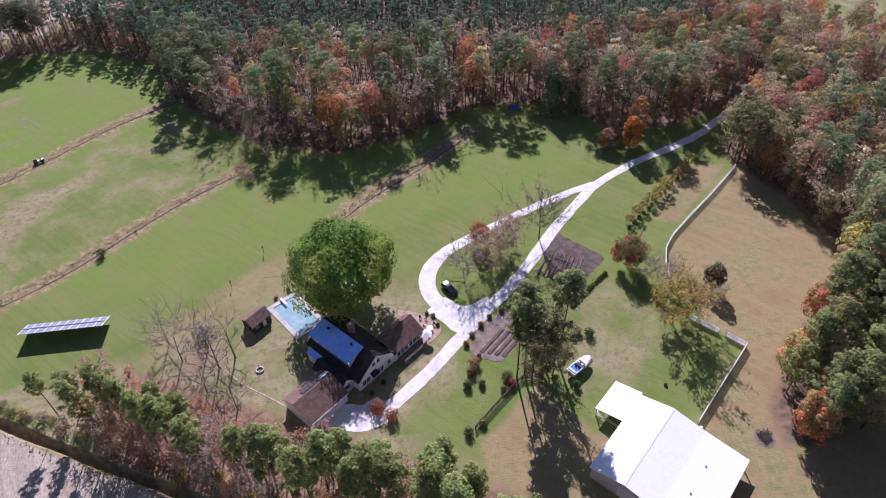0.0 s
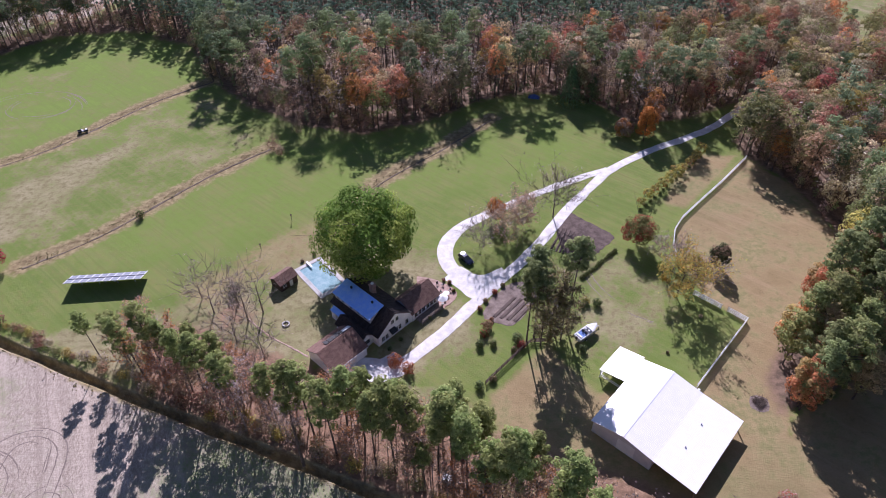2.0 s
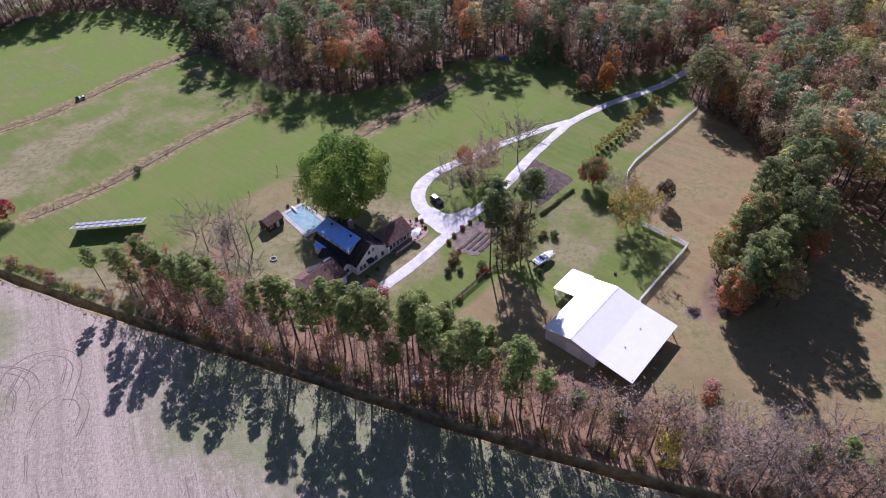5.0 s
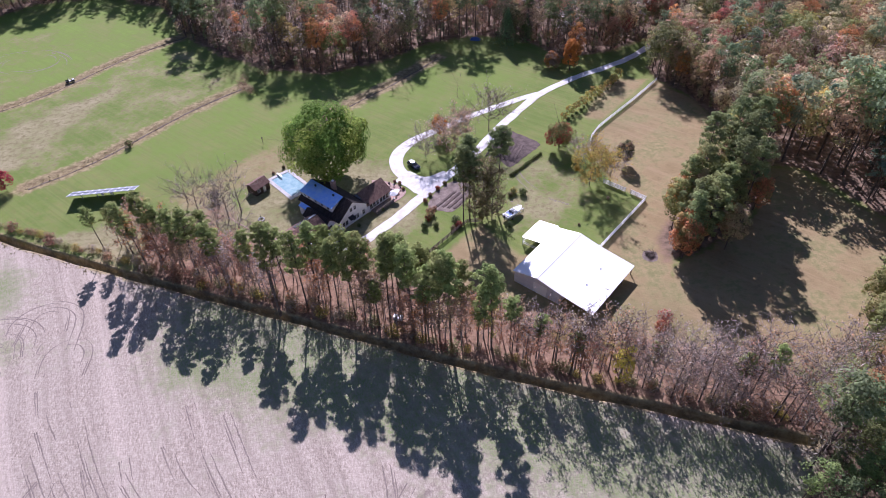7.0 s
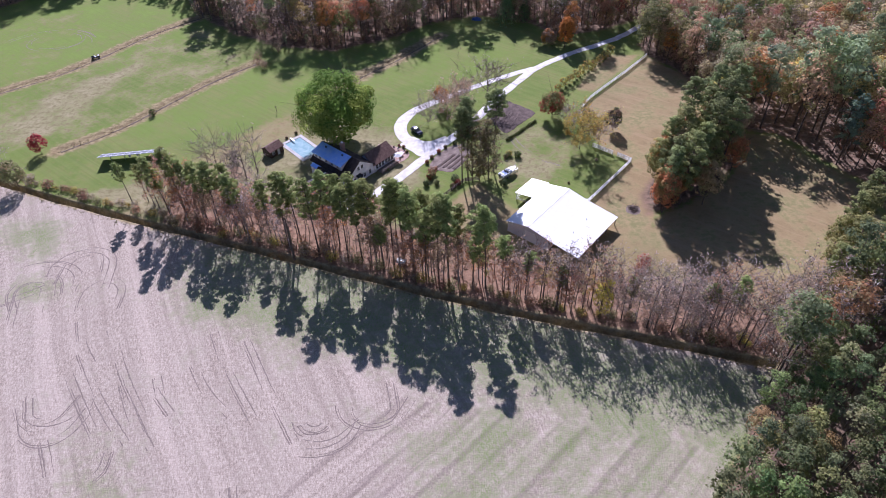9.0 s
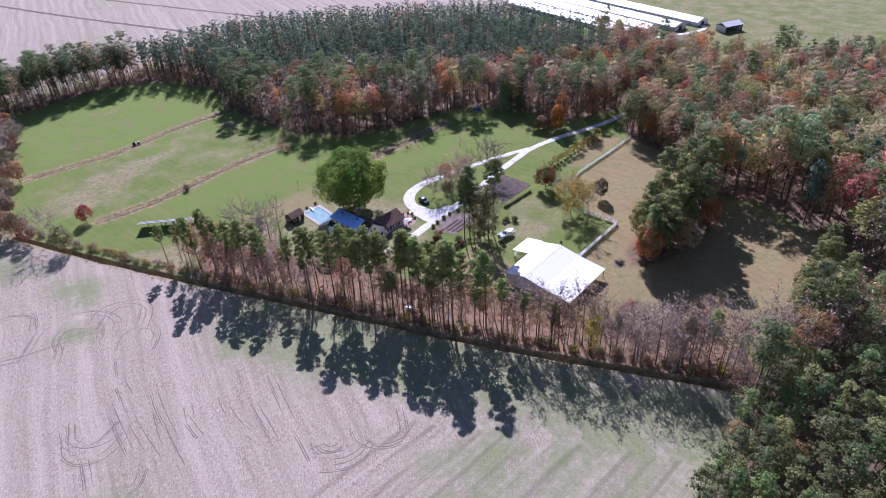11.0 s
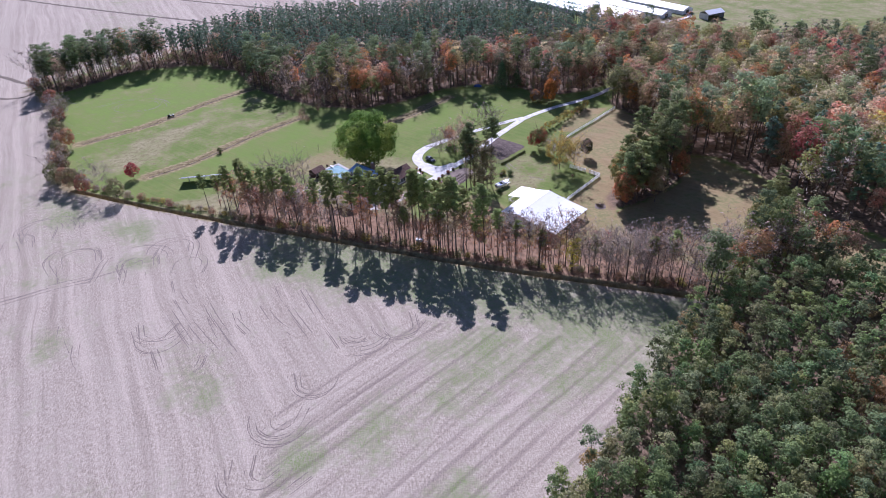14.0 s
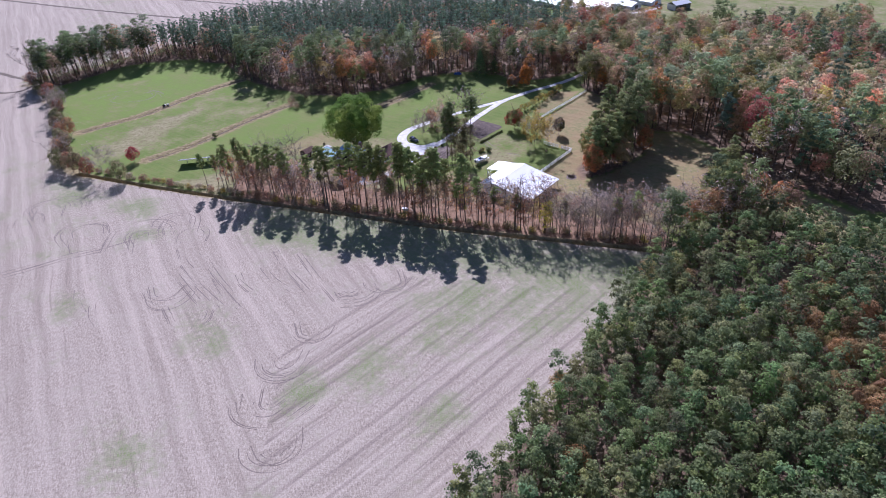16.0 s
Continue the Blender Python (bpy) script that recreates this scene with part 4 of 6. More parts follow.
NEAR_DRIVE = [(122, 190), (104.5, 176.2), (93, 167)]
EAST_END = lambda y: np.interp(y, (-86, -57, -13, 66, 240), (90, 112, 144, 200, 300))
off_drive = lambda x, y: (distance_to_line(x, y, NEAR_DRIVE) > 4.0) & (x < EAST_END(y)) & ~((y < 99) & (x < 108))
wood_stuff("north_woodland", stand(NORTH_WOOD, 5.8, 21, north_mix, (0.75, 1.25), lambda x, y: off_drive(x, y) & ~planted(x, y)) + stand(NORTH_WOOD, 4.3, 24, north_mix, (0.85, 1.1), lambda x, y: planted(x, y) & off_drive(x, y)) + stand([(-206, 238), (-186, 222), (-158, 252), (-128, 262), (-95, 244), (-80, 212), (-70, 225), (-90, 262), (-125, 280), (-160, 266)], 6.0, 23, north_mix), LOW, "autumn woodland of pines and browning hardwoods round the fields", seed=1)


under_mix = lambda x, y: (("far_oak", "young_pine_far"), (3, 1.5))
near_edge = lambda x, y: (distance_to_line(x, y, NORTH_WOOD, True) < 9) & (x < 112) & off_drive(x, y)
front = lambda x, y: (distance_to_line(x, y, NORTH_WOOD, True) < 9) & (x > -34) & (x < 112) & (y > 96) & (y < 262) & off_drive(x, y)
front_mix = lambda x, y: (("pine", "olive", "oak", "oak2", "maple", "bare2", "orange", "yellow"), (3.5, 2.4, 3, 2.4, 1.2, 3, 0.5, 0.8))
wood_stuff("wood_edge", stand(NORTH_WOOD, 6.2, 29, front_mix, (0.85, 1.15), front), LOW, "tall pines and thinning hardwoods at the edge of the woods", seed=6)
wood_stuff("undergrowth", stand(NORTH_WOOD, 4.4, 27, under_mix, (0.28, 0.5), near_edge), LOW, "brown and green undergrowth along the edge of the woods", seed=5)


def east_mix(x, y):
    line = x - y * 0.95
    if y > 12 or (line < 76 and y > 2):
        return ("bare", "bare2", "oak", "pine", "red", "maple"), (4, 4, 2, 3, 0.2, 0.8)
    if x > 90 and -78 < y < -22:
        return ("young_pine_far", "young_rust"), (6, 5)
    if x < 112 and y > -72:
        return ("young_pine", "young_pine2", "young_rust"), (8, 7, 0.35)
    return ("young_pine_far", "young_rust"), (10, 0.4)


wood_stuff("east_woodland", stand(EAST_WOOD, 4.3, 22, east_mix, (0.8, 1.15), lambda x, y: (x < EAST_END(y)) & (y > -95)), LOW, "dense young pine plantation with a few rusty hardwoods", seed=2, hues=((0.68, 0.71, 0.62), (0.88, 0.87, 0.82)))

# ---- tree belt along the ditch, tree by tree ----
belt_pines = [plant("pine_tree", pine_tree(100 + i, 23, 0.40 + 0.06 * (i % 3), 3.1, 58, 54, 0.58, (0.29, 0.345, 0.12), (0.41, 0.44, 0.165), needle=0.9, corners=3), BARK, (-57 + i * 0.1, 74), "tall pine with a bare trunk and dark green tufted crown", "tree", "pines of the tree belt", i * 40, 0.9) for i in range(5)]
belt_thin = []
for i, (c, o, n) in enumerate((((0.36, 0.26, 0.16), TAN, 760), ((0.40, 0.25, 0.18), RUST, 760), ((0.42, 0.32, 0.18), BROWN, 800), ((0.46, 0.23, 0.13), ORANGE, 900), (GREY, BROWN, 480), (PINK, GREY, 700), ((0.33, 0.29, 0.11), YELLOW, 800))):
    words = ("brown", "pinkish", "tan", "rust-red", "almost bare grey", "thin pinkish-grey", "yellowing olive")[i]
    belt_thin.append(plant("hardwood_tree", thin_tree(140 + i, 14 + i % 3, 2.0 + 0.4 * (i % 2), 9, (3, 2), n, 0.34, tuple(min(1.5 * q, 0.6) for q in c), tuple(min(1.4 * q, 0.6) for q in o), 0.4, 0.33, 0.0115, 60), PALE_BARK, (-52 + i * 12, 72 - i * 5.6), f"slender autumn hardwood with sparse {words} leaves", "tree", "hardwoods of the tree belt", i * 50))
thicket = [plant("hardwood_tree", thin_tree(160 + i, h, w, 12, (4, 3), n, 0.3, c, o, 0.4, 0.2, 0.011, 200), PALE_BARK, (56 + i * 6, 22 - i * 2.4), f"spreading {words} hardwood in thin leaf by the ditch", "tree", "hardwoods of the tree belt", i * 60) for i, (h, w, n, c, o, words) in enumerate(((13, 3.5, 460, (0.62, 0.43, 0.34), (0.54, 0.38, 0.29), "pinkish-brown"), (14, 3.8, 280, (0.58, 0.49, 0.43), (0.62, 0.44, 0.36), "greyish"), (12, 3.3, 540, (0.60, 0.33, 0.19), (0.52, 0.38, 0.23), "rusty"), (13, 3.6, 440, (0.58, 0.45, 0.27), (0.50, 0.41, 0.22), "tan")))]
ditch_y = lambda x: float(np.interp(x, [p[0] for p in DITCH], [p[1] for p in DITCH]))
random.seed(5)
PINE_PLACES = [(-74, 6, 14), (-70, 9, 13), (-62, 5, 20), (-58, 8, 21), (-51, 6, 20), (-47, 5, 21), (-40, 5, 20), (-28, 4, 22), (-25, 7, 22), (-20, 4, 24), (-17.5, 7, 24), (-15, 10, 22), (-9, 6, 25), (-5.5, 8, 24), (-1, 7, 26), (1.5, 10, 24), (4, 7.5, 25), (3.5, 17, 18), (9.5, 5, 26), (12, 6, 26), (20.5, 6, 25), (7, 13, 21), (-54.5, 9, 18), (-43.5, 8, 19), (-33, 6, 18), (-12.5, 5, 22), (-7, 11, 21), (14.5, 9, 23), (-66, 7, 17), (-49, 10, 17), (-3.5, 4.5, 23), (6.5, 4.5, 22), (17.5, 5, 20), (24.5, 7, 17), (0, 14, 19), (29.5, 6, 14), (37, 5, 13), (52, 7, 12), (66, 6, 14), (73, 9, 15)]
for i, (x, s, size) in enumerate(PINE_PLACES):
    if i < 5:
        belt_pines[i].matrix_world = pose(x, ditch_y(x) + s, 0, 0, 0, 70 * i) @ Matrix.Scale(size / 23, 4)
    else:
        again(belt_pines[i % 5], (x, ditch_y(x) + s), random.uniform(0, 360), size / 23)
for x in np.arange(-68, 92, 1.75):
    for _ in range((1 if random.random() < 0.5 else 2) if x < 24 or random.random() < 0.3 else 1):
        s = random.uniform(8.0 if 42 < x < 48 else 2.5, 15 if x < 24 else 8 if x < 52 else 16)
        kind = random.choice(belt_thin[:5] if x < 20 else (belt_thin[1:4] + belt_thin[3:4] + belt_thin[6:]) if x < 46 else belt_thin[1:6] + belt_thin[4:6])
        if x > 47:
            kind = random.choice(thicket)
        again(kind, (x + random.uniform(-0.7, 0.7), ditch_y(x) + s), random.uniform(0, 360), random.uniform(0.65, 1.2) if x < 24 else random.uniform(0.7, 1.1) if x < 48 else random.uniform(0.75, 1.15))
shrub_kinds = [plant("ditch_shrub", bush(170 + i, 2.2, 1.6, 260, 0.34, c, o), BARK, (-60 + i * 7, ditch_y(-60 + i * 7) + 2.2), f"rough {w} shrub on the bank of the ditch", "shrub", "shrubs along the ditch", 0, 1.0, "leaves") for i, (c, o, w) in enumerate(((OLIVE, TAN, "olive"), (BROWN, RUST, "brown"), (YELLOW, OLIVE, "yellow-green"), (TAN, GREY, "straw-coloured")))]
for x in np.arange(-128, 78, 2.1):
    again(random.choice(shrub_kinds), (x + random.uniform(-1, 1), ditch_y(x) + random.uniform(3.2, 5.5)), random.uniform(0, 360), random.uniform(0.55, 1.25))
tall_stems = [plant("hardwood_tree", thin_tree(180 + i, 20, 2.4, 8, (3, 2), n, 0.34, c, BROWN, 0.4, 0.5, 0.009, 80), BARK, (27 + i * 9, ditch_y(27 + i * 9) + 4), f"tall slender hardwood almost bare but for {words} leaves", "tree", "hardwoods of the tree belt", i * 70) for i, (n, c, words) in enumerate(((190, (0.55, 0.42, 0.27), "a few tan"), (110, (0.5, 0.43, 0.38), "a few grey-brown"), (260, (0.58, 0.33, 0.2), "sparse rusty")))]
for x in np.arange(24, 78, 2.0):
    again(random.choice(tall_stems), (x + random.uniform(-0.9, 0.9), ditch_y(x) + random.uniform(2.6, 8.0)), random.uniform(0, 360), random.uniform(0.75, 1.12))
for x in np.arange(-66, 74, 4.2):
    again(random.choice(belt_thin[1:4]), (x, ditch_y(x) + random.uniform(2.5, 13)), random.uniform(0, 360), random.uniform(0.28, 0.45))
plant("yellow_tree", leafy_tree(190, 12, 2.4, 26, 40, 0.42, (0.62, 0.50, 0.10), (0.50, 0.44, 0.09), 0.4, 0.1, 0.9, uneven=0.5), BARK, (45.3, 25.2), "small bright yellow autumn tree by the ditch", "tree")

# ---- clump between pasture and clearing, tree by tree ----
clump_kinds = [plant("clump_tree", made, BARK, at, f"{w} tree of the dense clump beside the pasture", "tree", "trees of the pasture clump") for made, at, w in (
    (pine_tree(310, 21, 0.72, 3.6, 64, 62, 0.58, (0.25, 0.29, 0.12), (0.34, 0.36, 0.15), needle=0.9, corners=3), (73.5, 63.5), "dark green pine"),
    (leafy_tree(311, 16, 4.2, 70, 48, 0.46, (0.38, 0.36, 0.14), (0.25, 0.29, 0.10), 0.4, 0.1, 1.0, corners=3, uneven=0.4), (73.2, 71), "olive-green"),
    (leafy_tree(312, 13, 3.6, 60, 48, 0.46, (0.62, 0.29, 0.14), (0.44, 0.36, 0.14), 0.4, 0.08, 0.95, corners=3, uneven=0.4), (71.8, 61.2), "dull red"),
    (pine_tree(313, 20, 0.72, 3.8, 64, 62, 0.58, (0.28, 0.31, 0.12), (0.37, 0.38, 0.15), needle=0.9, corners=3), (76, 73), "green pine"),
    (leafy_tree(314, 16, 4.2, 64, 46, 0.46, (0.52, 0.39, 0.21), (0.40, 0.36, 0.15), 0.4, 0.15, 1.0, corners=3, uneven=0.4), (90, 84), "tan"),
    (pine_tree(315, 23, 0.45, 3.4, 48, 54, 0.6, (0.24, 0.28, 0.12), (0.32, 0.35, 0.14), needle=0.9, corners=3), (93, 81), "tall bare-trunked pine"),
    (leafy_tree(316, 19, 3.8, 30, 70, 0.5, (0.46, 0.32, 0.19), (0.36, 0.31, 0.15), 0.4, 0.45, 1.4, corners=3, uneven=0.6), (97, 87), "tall thin-crowned brown"))]
for i, (x, y) in enumerate(zip(*scatter([(70, 59.5), (78, 58), (88, 64), (96, 74), (104, 83), (103, 93), (107, 100), (99, 98), (86, 88), (77.5, 79), (71, 70)], 4.6, 31))):
    again(clump_kinds[((0, 2, 3, 4, 2, 1, 0, 4, 3, 2) if x < 83 else (5, 6, 5, 4, 5, 6, 2, 5, 6, 1))[i % 10]], (x, y), i * 71, random.uniform(0.85, 1.2) if x < 84 else random.uniform(0.95, 1.15))
for i, (x, y, k, size) in enumerate(((107, 33, 3, 0.8), (111, 38, 1, 0.85), (114, 31, 4, 0.9), (104, 27, 3, 0.75), (109, 27, 0, 0.7), (117, 36, 3, 0.8), (119, 29, 2, 1.0), (113, 24, 1, 0.8), (101, 21, 3, 0.7), (122, 22, 2, 1.0), (106, 22, 4, 0.75), (112, 43, 3, 0.75), (108, 40, 1, 0.75), (116, 44, 3, 0.8), (103, 33, 1, 0.7), (99, 27, 3, 0.7), (119, 49, 0, 0.8))):
    again(clump_kinds[k], (x, y), i * 97, size)


# ---- hedge along the west field ----
hedge_kinds = [plant("hedge_tree", leafy_tree(200 + i, 9, 3.2, 24, 30, 0.62, c, o, 0.4, 0.12, 1.3), BARK, at, f"{w} hedgerow tree at the field edge", "tree", "hedgerow trees", i * 33) for i, (c, o, w, at) in enumerate(((RUST, ORANGE, "rust-orange", (-149, 147)), (BROWN, OLIVE, "brown and olive", (-141, 120)), (OLIVE, TAN, "dull olive", (-170, 186)), (TAN, RUST, "tan", (-134, 107))))]
hedge_bare = plant("hedge_tree", thin_tree(206, 11, 4.2, 14, (4, 5), 60, 0.4, GREY, TAN, 0.4), PALE_BARK, (-166, 182), "bare grey hedgerow tree at the field edge", "tree", "hedgerow trees")
for i, p in enumerate(spline([(-196, 224), (-176, 196), (-166, 178), (-158, 158), (-150, 138), (-142, 116), (-132, 106), (-112, 95)], 6.0)):
    again(hedge_bare if i % 4 == 1 else hedge_kinds[i * 7 % 4], (p.x + random.uniform(-2, 2), p.y + random.uniform(-2, 2)), random.uniform(0, 360), random.uniform(0.6, 1.15))
plant("red_tree", leafy_tree(207, 6.5, 2.6, 24, 50, 0.42, (0.46, 0.07, 0.085), (0.36, 0.05, 0.05), 0.4, 0.12, 1.0), BARK, (-110.5, 111.5), "small crimson tree at the corner of the field", "tree")

# ---- garden and drive trees ----
plant("maple_tree", leafy_tree(220, 22.0, 12.6, 84, 230, 0.66, (0.18, 0.26, 0.05), (0.36, 0.39, 0.085), 0.35, 0.05, 3.1, corners=3, uneven=0.55), BARK, (-16.2, 105.9), "huge spreading maple turning yellow-green beside the house", "tree")
for i, (x, y, h, c) in enumerate(((19.6, 80, 24, 0.42), (21.4, 81, 25, 0.45), (29.2, 83.8, 26, 0.3))):
    plant("pine_tree", pine_tree(230 + i, h, c, 3.5, 64, 64, 0.6, (0.24, 0.28, 0.115), (0.33, 0.35, 0.14), needle=0.9, corners=3), BARK, (x, y), "very tall pine standing beside the garden drive", "tree", "pines beside the drive")
for i, (x, y) in enumerate(((24.6, 80), (26.2, 82.5), (22.6, 79), (27.3, 80.3))):
    plant("vine_tree", thin_tree(240 + i, 20, 2.6, 15, (4, 3), 2000, 0.44, (0.32, 0.25, 0.14), (0.30, 0.29, 0.13), 0.5, 0.06), BARK, (x, y), "tall tree hung with brown dead vines", "tree", "pines beside the drive")
plant("dead_tree", thin_tree(250, 14, 5.0, 20, (5, 4), 160, 0.32, GREY, BROWN, 0.4, 0.3, 0.015, 500), BARK, (33, 123.5), "tall bare tree beside the gravel drive", "tree")
plant("orange_tree", leafy_tree(251, 7, 2.6, 30, 44, 0.46, (0.55, 0.27, 0.08), (0.42, 0.17, 0.05), 0.4, 0.15, 1.0), BARK, (17.5, 123), "small orange-brown tree inside the drive loop", "tree")
for i, (x, y, s) in enumerate(((21.5, 118, 4.4), (18.5, 114, 3.8), (24, 121, 3.4))):
    plant("rusty_tree", thin_tree(252 + i, 9.5, s, 14, (4, 4), 1100, 0.4, (0.58, 0.41, 0.29), (0.52, 0.32, 0.2), 0.4, 0.1), PALE_BARK, (x, y), "wide autumn tree with thin pinkish-brown leaves", "tree", "trees inside the drive loop")
plant("bare_tree", thin_tree(256, 8.5, 3.6, 18, (5, 5), 90, 0.3, GREY, PINK, 0.4, 0.1), PALE_BARK, (12, 111.5), "bare many-stemmed tree inside the drive loop", "tree", "trees inside the drive loop")
for i, (x, y, h, s) in enumerate(((68, 160, 12.5, 3.0), (71, 165, 15, 3.2), (62, 163, 6, 3.0))):
    plant("orange_tree", leafy_tree(260 + i, h, s, 34, 50, 0.6, ((0.60, 0.27, 0.07), (0.52, 0.25, 0.13), (0.38, 0.28, 0.20))[i], (0.48, 0.22, 0.06), 0.4, 0.08, 1.1), BARK, (x, y), ("bright orange tree beside the gravel drive", "tall orange-red tree beside the gravel drive", "low brown thicket beside the gravel drive")[i], "tree")
plant("dark_red_tree", leafy_tree(264, 9.5, 4.0, 40, 110, 0.42, (0.22, 0.22, 0.08), (0.46, 0.07, 0.075), 0.5, 0.05, 1.4, corners=3, uneven=0.6), BARK, (52.5, 111), "rounded tree turning from green to dark red", "tree")
plant("thin_shrub", thin_tree(265, 5.5, 3.4, 16, (5, 4), 500, 0.4, PINK, GREY, 0.4, 0.1), PALE_BARK, (57.5, 104.5), "sprawling bare pinkish shrub by the pasture", "shrub")
plant("yellow_green_tree", thin_tree(266, 11.5, 5.0, 16, (5, 4), 4600, 0.42, (0.44, 0.36, 0.10), (0.52, 0.29, 0.08), 0.35, 0.12, 0.013, 60), BARK, (57, 92), "yellow-brown garden tree in thin leaf", "tree")
plant("bare_tree", thin_tree(267, 10, 3.2, 14, (4, 5), 50, 0.3, GREY, BROWN, 0.4, 0.2), PALE_BARK, (63, 92.5), "bare garden tree beside the white fence", "tree")
plant("small_tree", leafy_tree(268, 7.5, 2.5, 26, 46, 0.55, (0.10, 0.115, 0.055), BROWN, 0.3, 0.15, 1.0), BARK, (69.8, 101), "small dark green pasture tree", "tree")
plant("conifer", cone_tree(269, 14, 5.6, 22, 110, 0.6, (0.21, 0.32, 0.14), (0.28, 0.37, 0.17)), BARK, (49.5, 185.5), "broad dark green conifer at the wood's edge", "tree")
plant("conifer", cone_tree(270, 11, 3.6, 16, 70, 0.65, (0.19, 0.28, 0.12), (0.25, 0.33, 0.14)), BARK, (57, 186), "small green conifer at the wood's edge", "tree")
yard_bare = [plant("bare_tree", thin_tree(280 + i, h * 1.2, s * 1.05, 11, (4, 3), n // 2, 0.26, GREY, PINK, 0.4, 0.16, 0.017, 50), PALE_BARK, at, "leafless grey tree on the rough lawn", "tree", "bare trees of the rough lawn") for i, (h, s, n, at) in enumerate(((9.5, 4.6, 60, (-52, 93)), (11, 3.6, 40, (-43.5, 90)), (8, 4.2, 90, (-56, 98)), (9, 3.2, 120, (-47, 96)), (11, 3.0, 30, (-40.5, 92.5)), (8, 3.5, 60, (-38, 79)), (8, 3.4, 140, (-45, 84))))]
plant("evergreen_bush", bush(290, 3.2, 2.4, 420, 0.4, (0.05, 0.06, 0.035), GREY), BARK, (-48.5, 99), "dark tangled bush on the rough lawn", "shrub", crown="leaves")
for i, (x, y, h, c) in enumerate(((-80.3, 130.3, 2.6, GREEN), (-48.6, 163, 5, BROWN), (-46, 159, 3.4, TAN), (-42.2, 172, 5, TAN))):
    plant("bush", bush(292 + i, h, h * 0.5, 300, 0.4, c, BROWN), BARK, (x, y), ("dark bush on the old ditch line", "brown bush at the end of the ditch line")[min(i, 1)], "shrub", crown="leaves")
young = plant("young_tree", leafy_tree(300, 4.2, 1.6, 14, 26, 0.34, (0.44, 0.38, 0.10), ORANGE, 0.35, 0.12, 0.6), BARK, (60.5, 129.4), "young yellow-green tree in a planted row", "tree", "row of young trees")
for i, (x, y) in enumerate(((57.8, 126.6), (63.2, 131.8), (66, 134.2), (69, 136.9), (71.8, 139.5), (74.6, 142.2), (77.4, 144.8), (80.2, 147.4), (83, 151))):
    again(young, (x, y), i * 77, 0.8 + 0.08 * (i % 5))

# ---- barn ----


def barn():
    root = thing("barn", pose(44.0, 42.3, 0, 0, 0, 45), "large white metal barn with an open lean-to and porch roof", "barn")
    # x runs along the ridge, y across it
    L, ridge_y, ridge_z = 19.3, 14.8, 5.0
    lines = [(-0.3, 2.75), (8.3, 3.75), (ridge_y, ridge_z), (21.4, 3.5)]
    for (y0, z0), (y1, z1), what in zip(lines, lines[1:], ("lean_to_roof", "roof", "roof")):
        part(what, slab(bmesh.new(), [(-0.3, y0, z0), (L + 0.3, y0, z0), (L + 0.3, y1, z1), (-0.3, y1, z1)], 0.1), WHITE_ROOF, root, "sunlit white sheet-metal roof")
    part("porch_roof", slab(bmesh.new(), [(12.0, 21.4, 3.5), (L + 0.9, 21.4, 3.5), (L + 0.9, 27.1, 2.5), (12.0, 27.1, 2.5)], 0.1), WHITE_ROOF, root, "white sheet-metal porch roof")
    part("ridge_cap", slab(bmesh.new(), [(-0.32, ridge_y - 0.2, ridge_z + 0.03), (L + 0.32, ridge_y - 0.2, ridge_z + 0.03), (L + 0.32, ridge_y + 0.2, ridge_z + 0.03), (-0.32, ridge_y + 0.2, ridge_z + 0.03)], 0.06), WHITE_ROOF, root)
    for x in (0.0, L - 0.15):
        bm = bmesh.new()
        ring = [(8.5, 0), (21.0, 0), (21.0, 3.42), (ridge_y, 4.86), (8.5, 3.66)]
        a = [bm.verts.new((x, y, z)) for y, z in ring]
        b = [bm.verts.new((x + 0.15, y, z)) for y, z in ring]
        bm.faces.new(a), bm.faces.new(b[::-1])
        for i in range(5):
            bm.faces.new((a[i], b[i], b[(i + 1) % 5], a[(i + 1) % 5]))
        bmesh.ops.recalc_face_normals(bm, faces=bm.faces)
        part("gable_wall", bm, GREY_SHEET, root, "pale grey sheet-metal gable wall")
    part("long_wall", boxes((0.15, 20.85, 0, L - 0.15, 21.0, 3.4)), GREY_SHEET, root)
    part("long_wall", boxes((0.15, 8.5, 0, 6.0, 8.65, 3.6)), GREY_SHEET, root)
    part("barn_door", boxes((-0.06, 12.0, 0.05, -0.005, 15.6, 3.1)), WHITE_BOARD, root)
    for x in (0.1, 4.9, 9.7, 14.5, L - 0.1):
        part("post", boxes((x - 0.09, 0.0, 0, x + 0.09, 0.18, 2.66)), GREY_WOOD, root)
    for x in (12.2, 16.0, L + 0.6):
        part("post", boxes((x - 0.08, 26.7, 0, x + 0.08, 26.86, 2.45)), WHITE_PAINT, root)
    for z in (0.5, 1.0):
        part("rail", boxes((12.2, 26.74, z, L + 0.6, 26.82, z + 0.1)), WHITE_PAINT, root)
        part("rail", boxes((12.14, 21.2, z, 12.26, 26.7, z + 0.1)), WHITE_PAINT, root)
    for x in (6.4, 12.9):
        part("roof_vent", boxes((x, 5.2, 3.4, x + 0.25, 5.45, 3.6)), STEEL, root)
    part("ridge_light", boxes((L + 0.3, 9.0, 3.5, L + 0.7, 9.5, 3.95)), WHITE_PAINT, root)


barn()

# ---- house ----
HOUSE = pose(-13.0, 80.6, 0, 0, 0, 44)


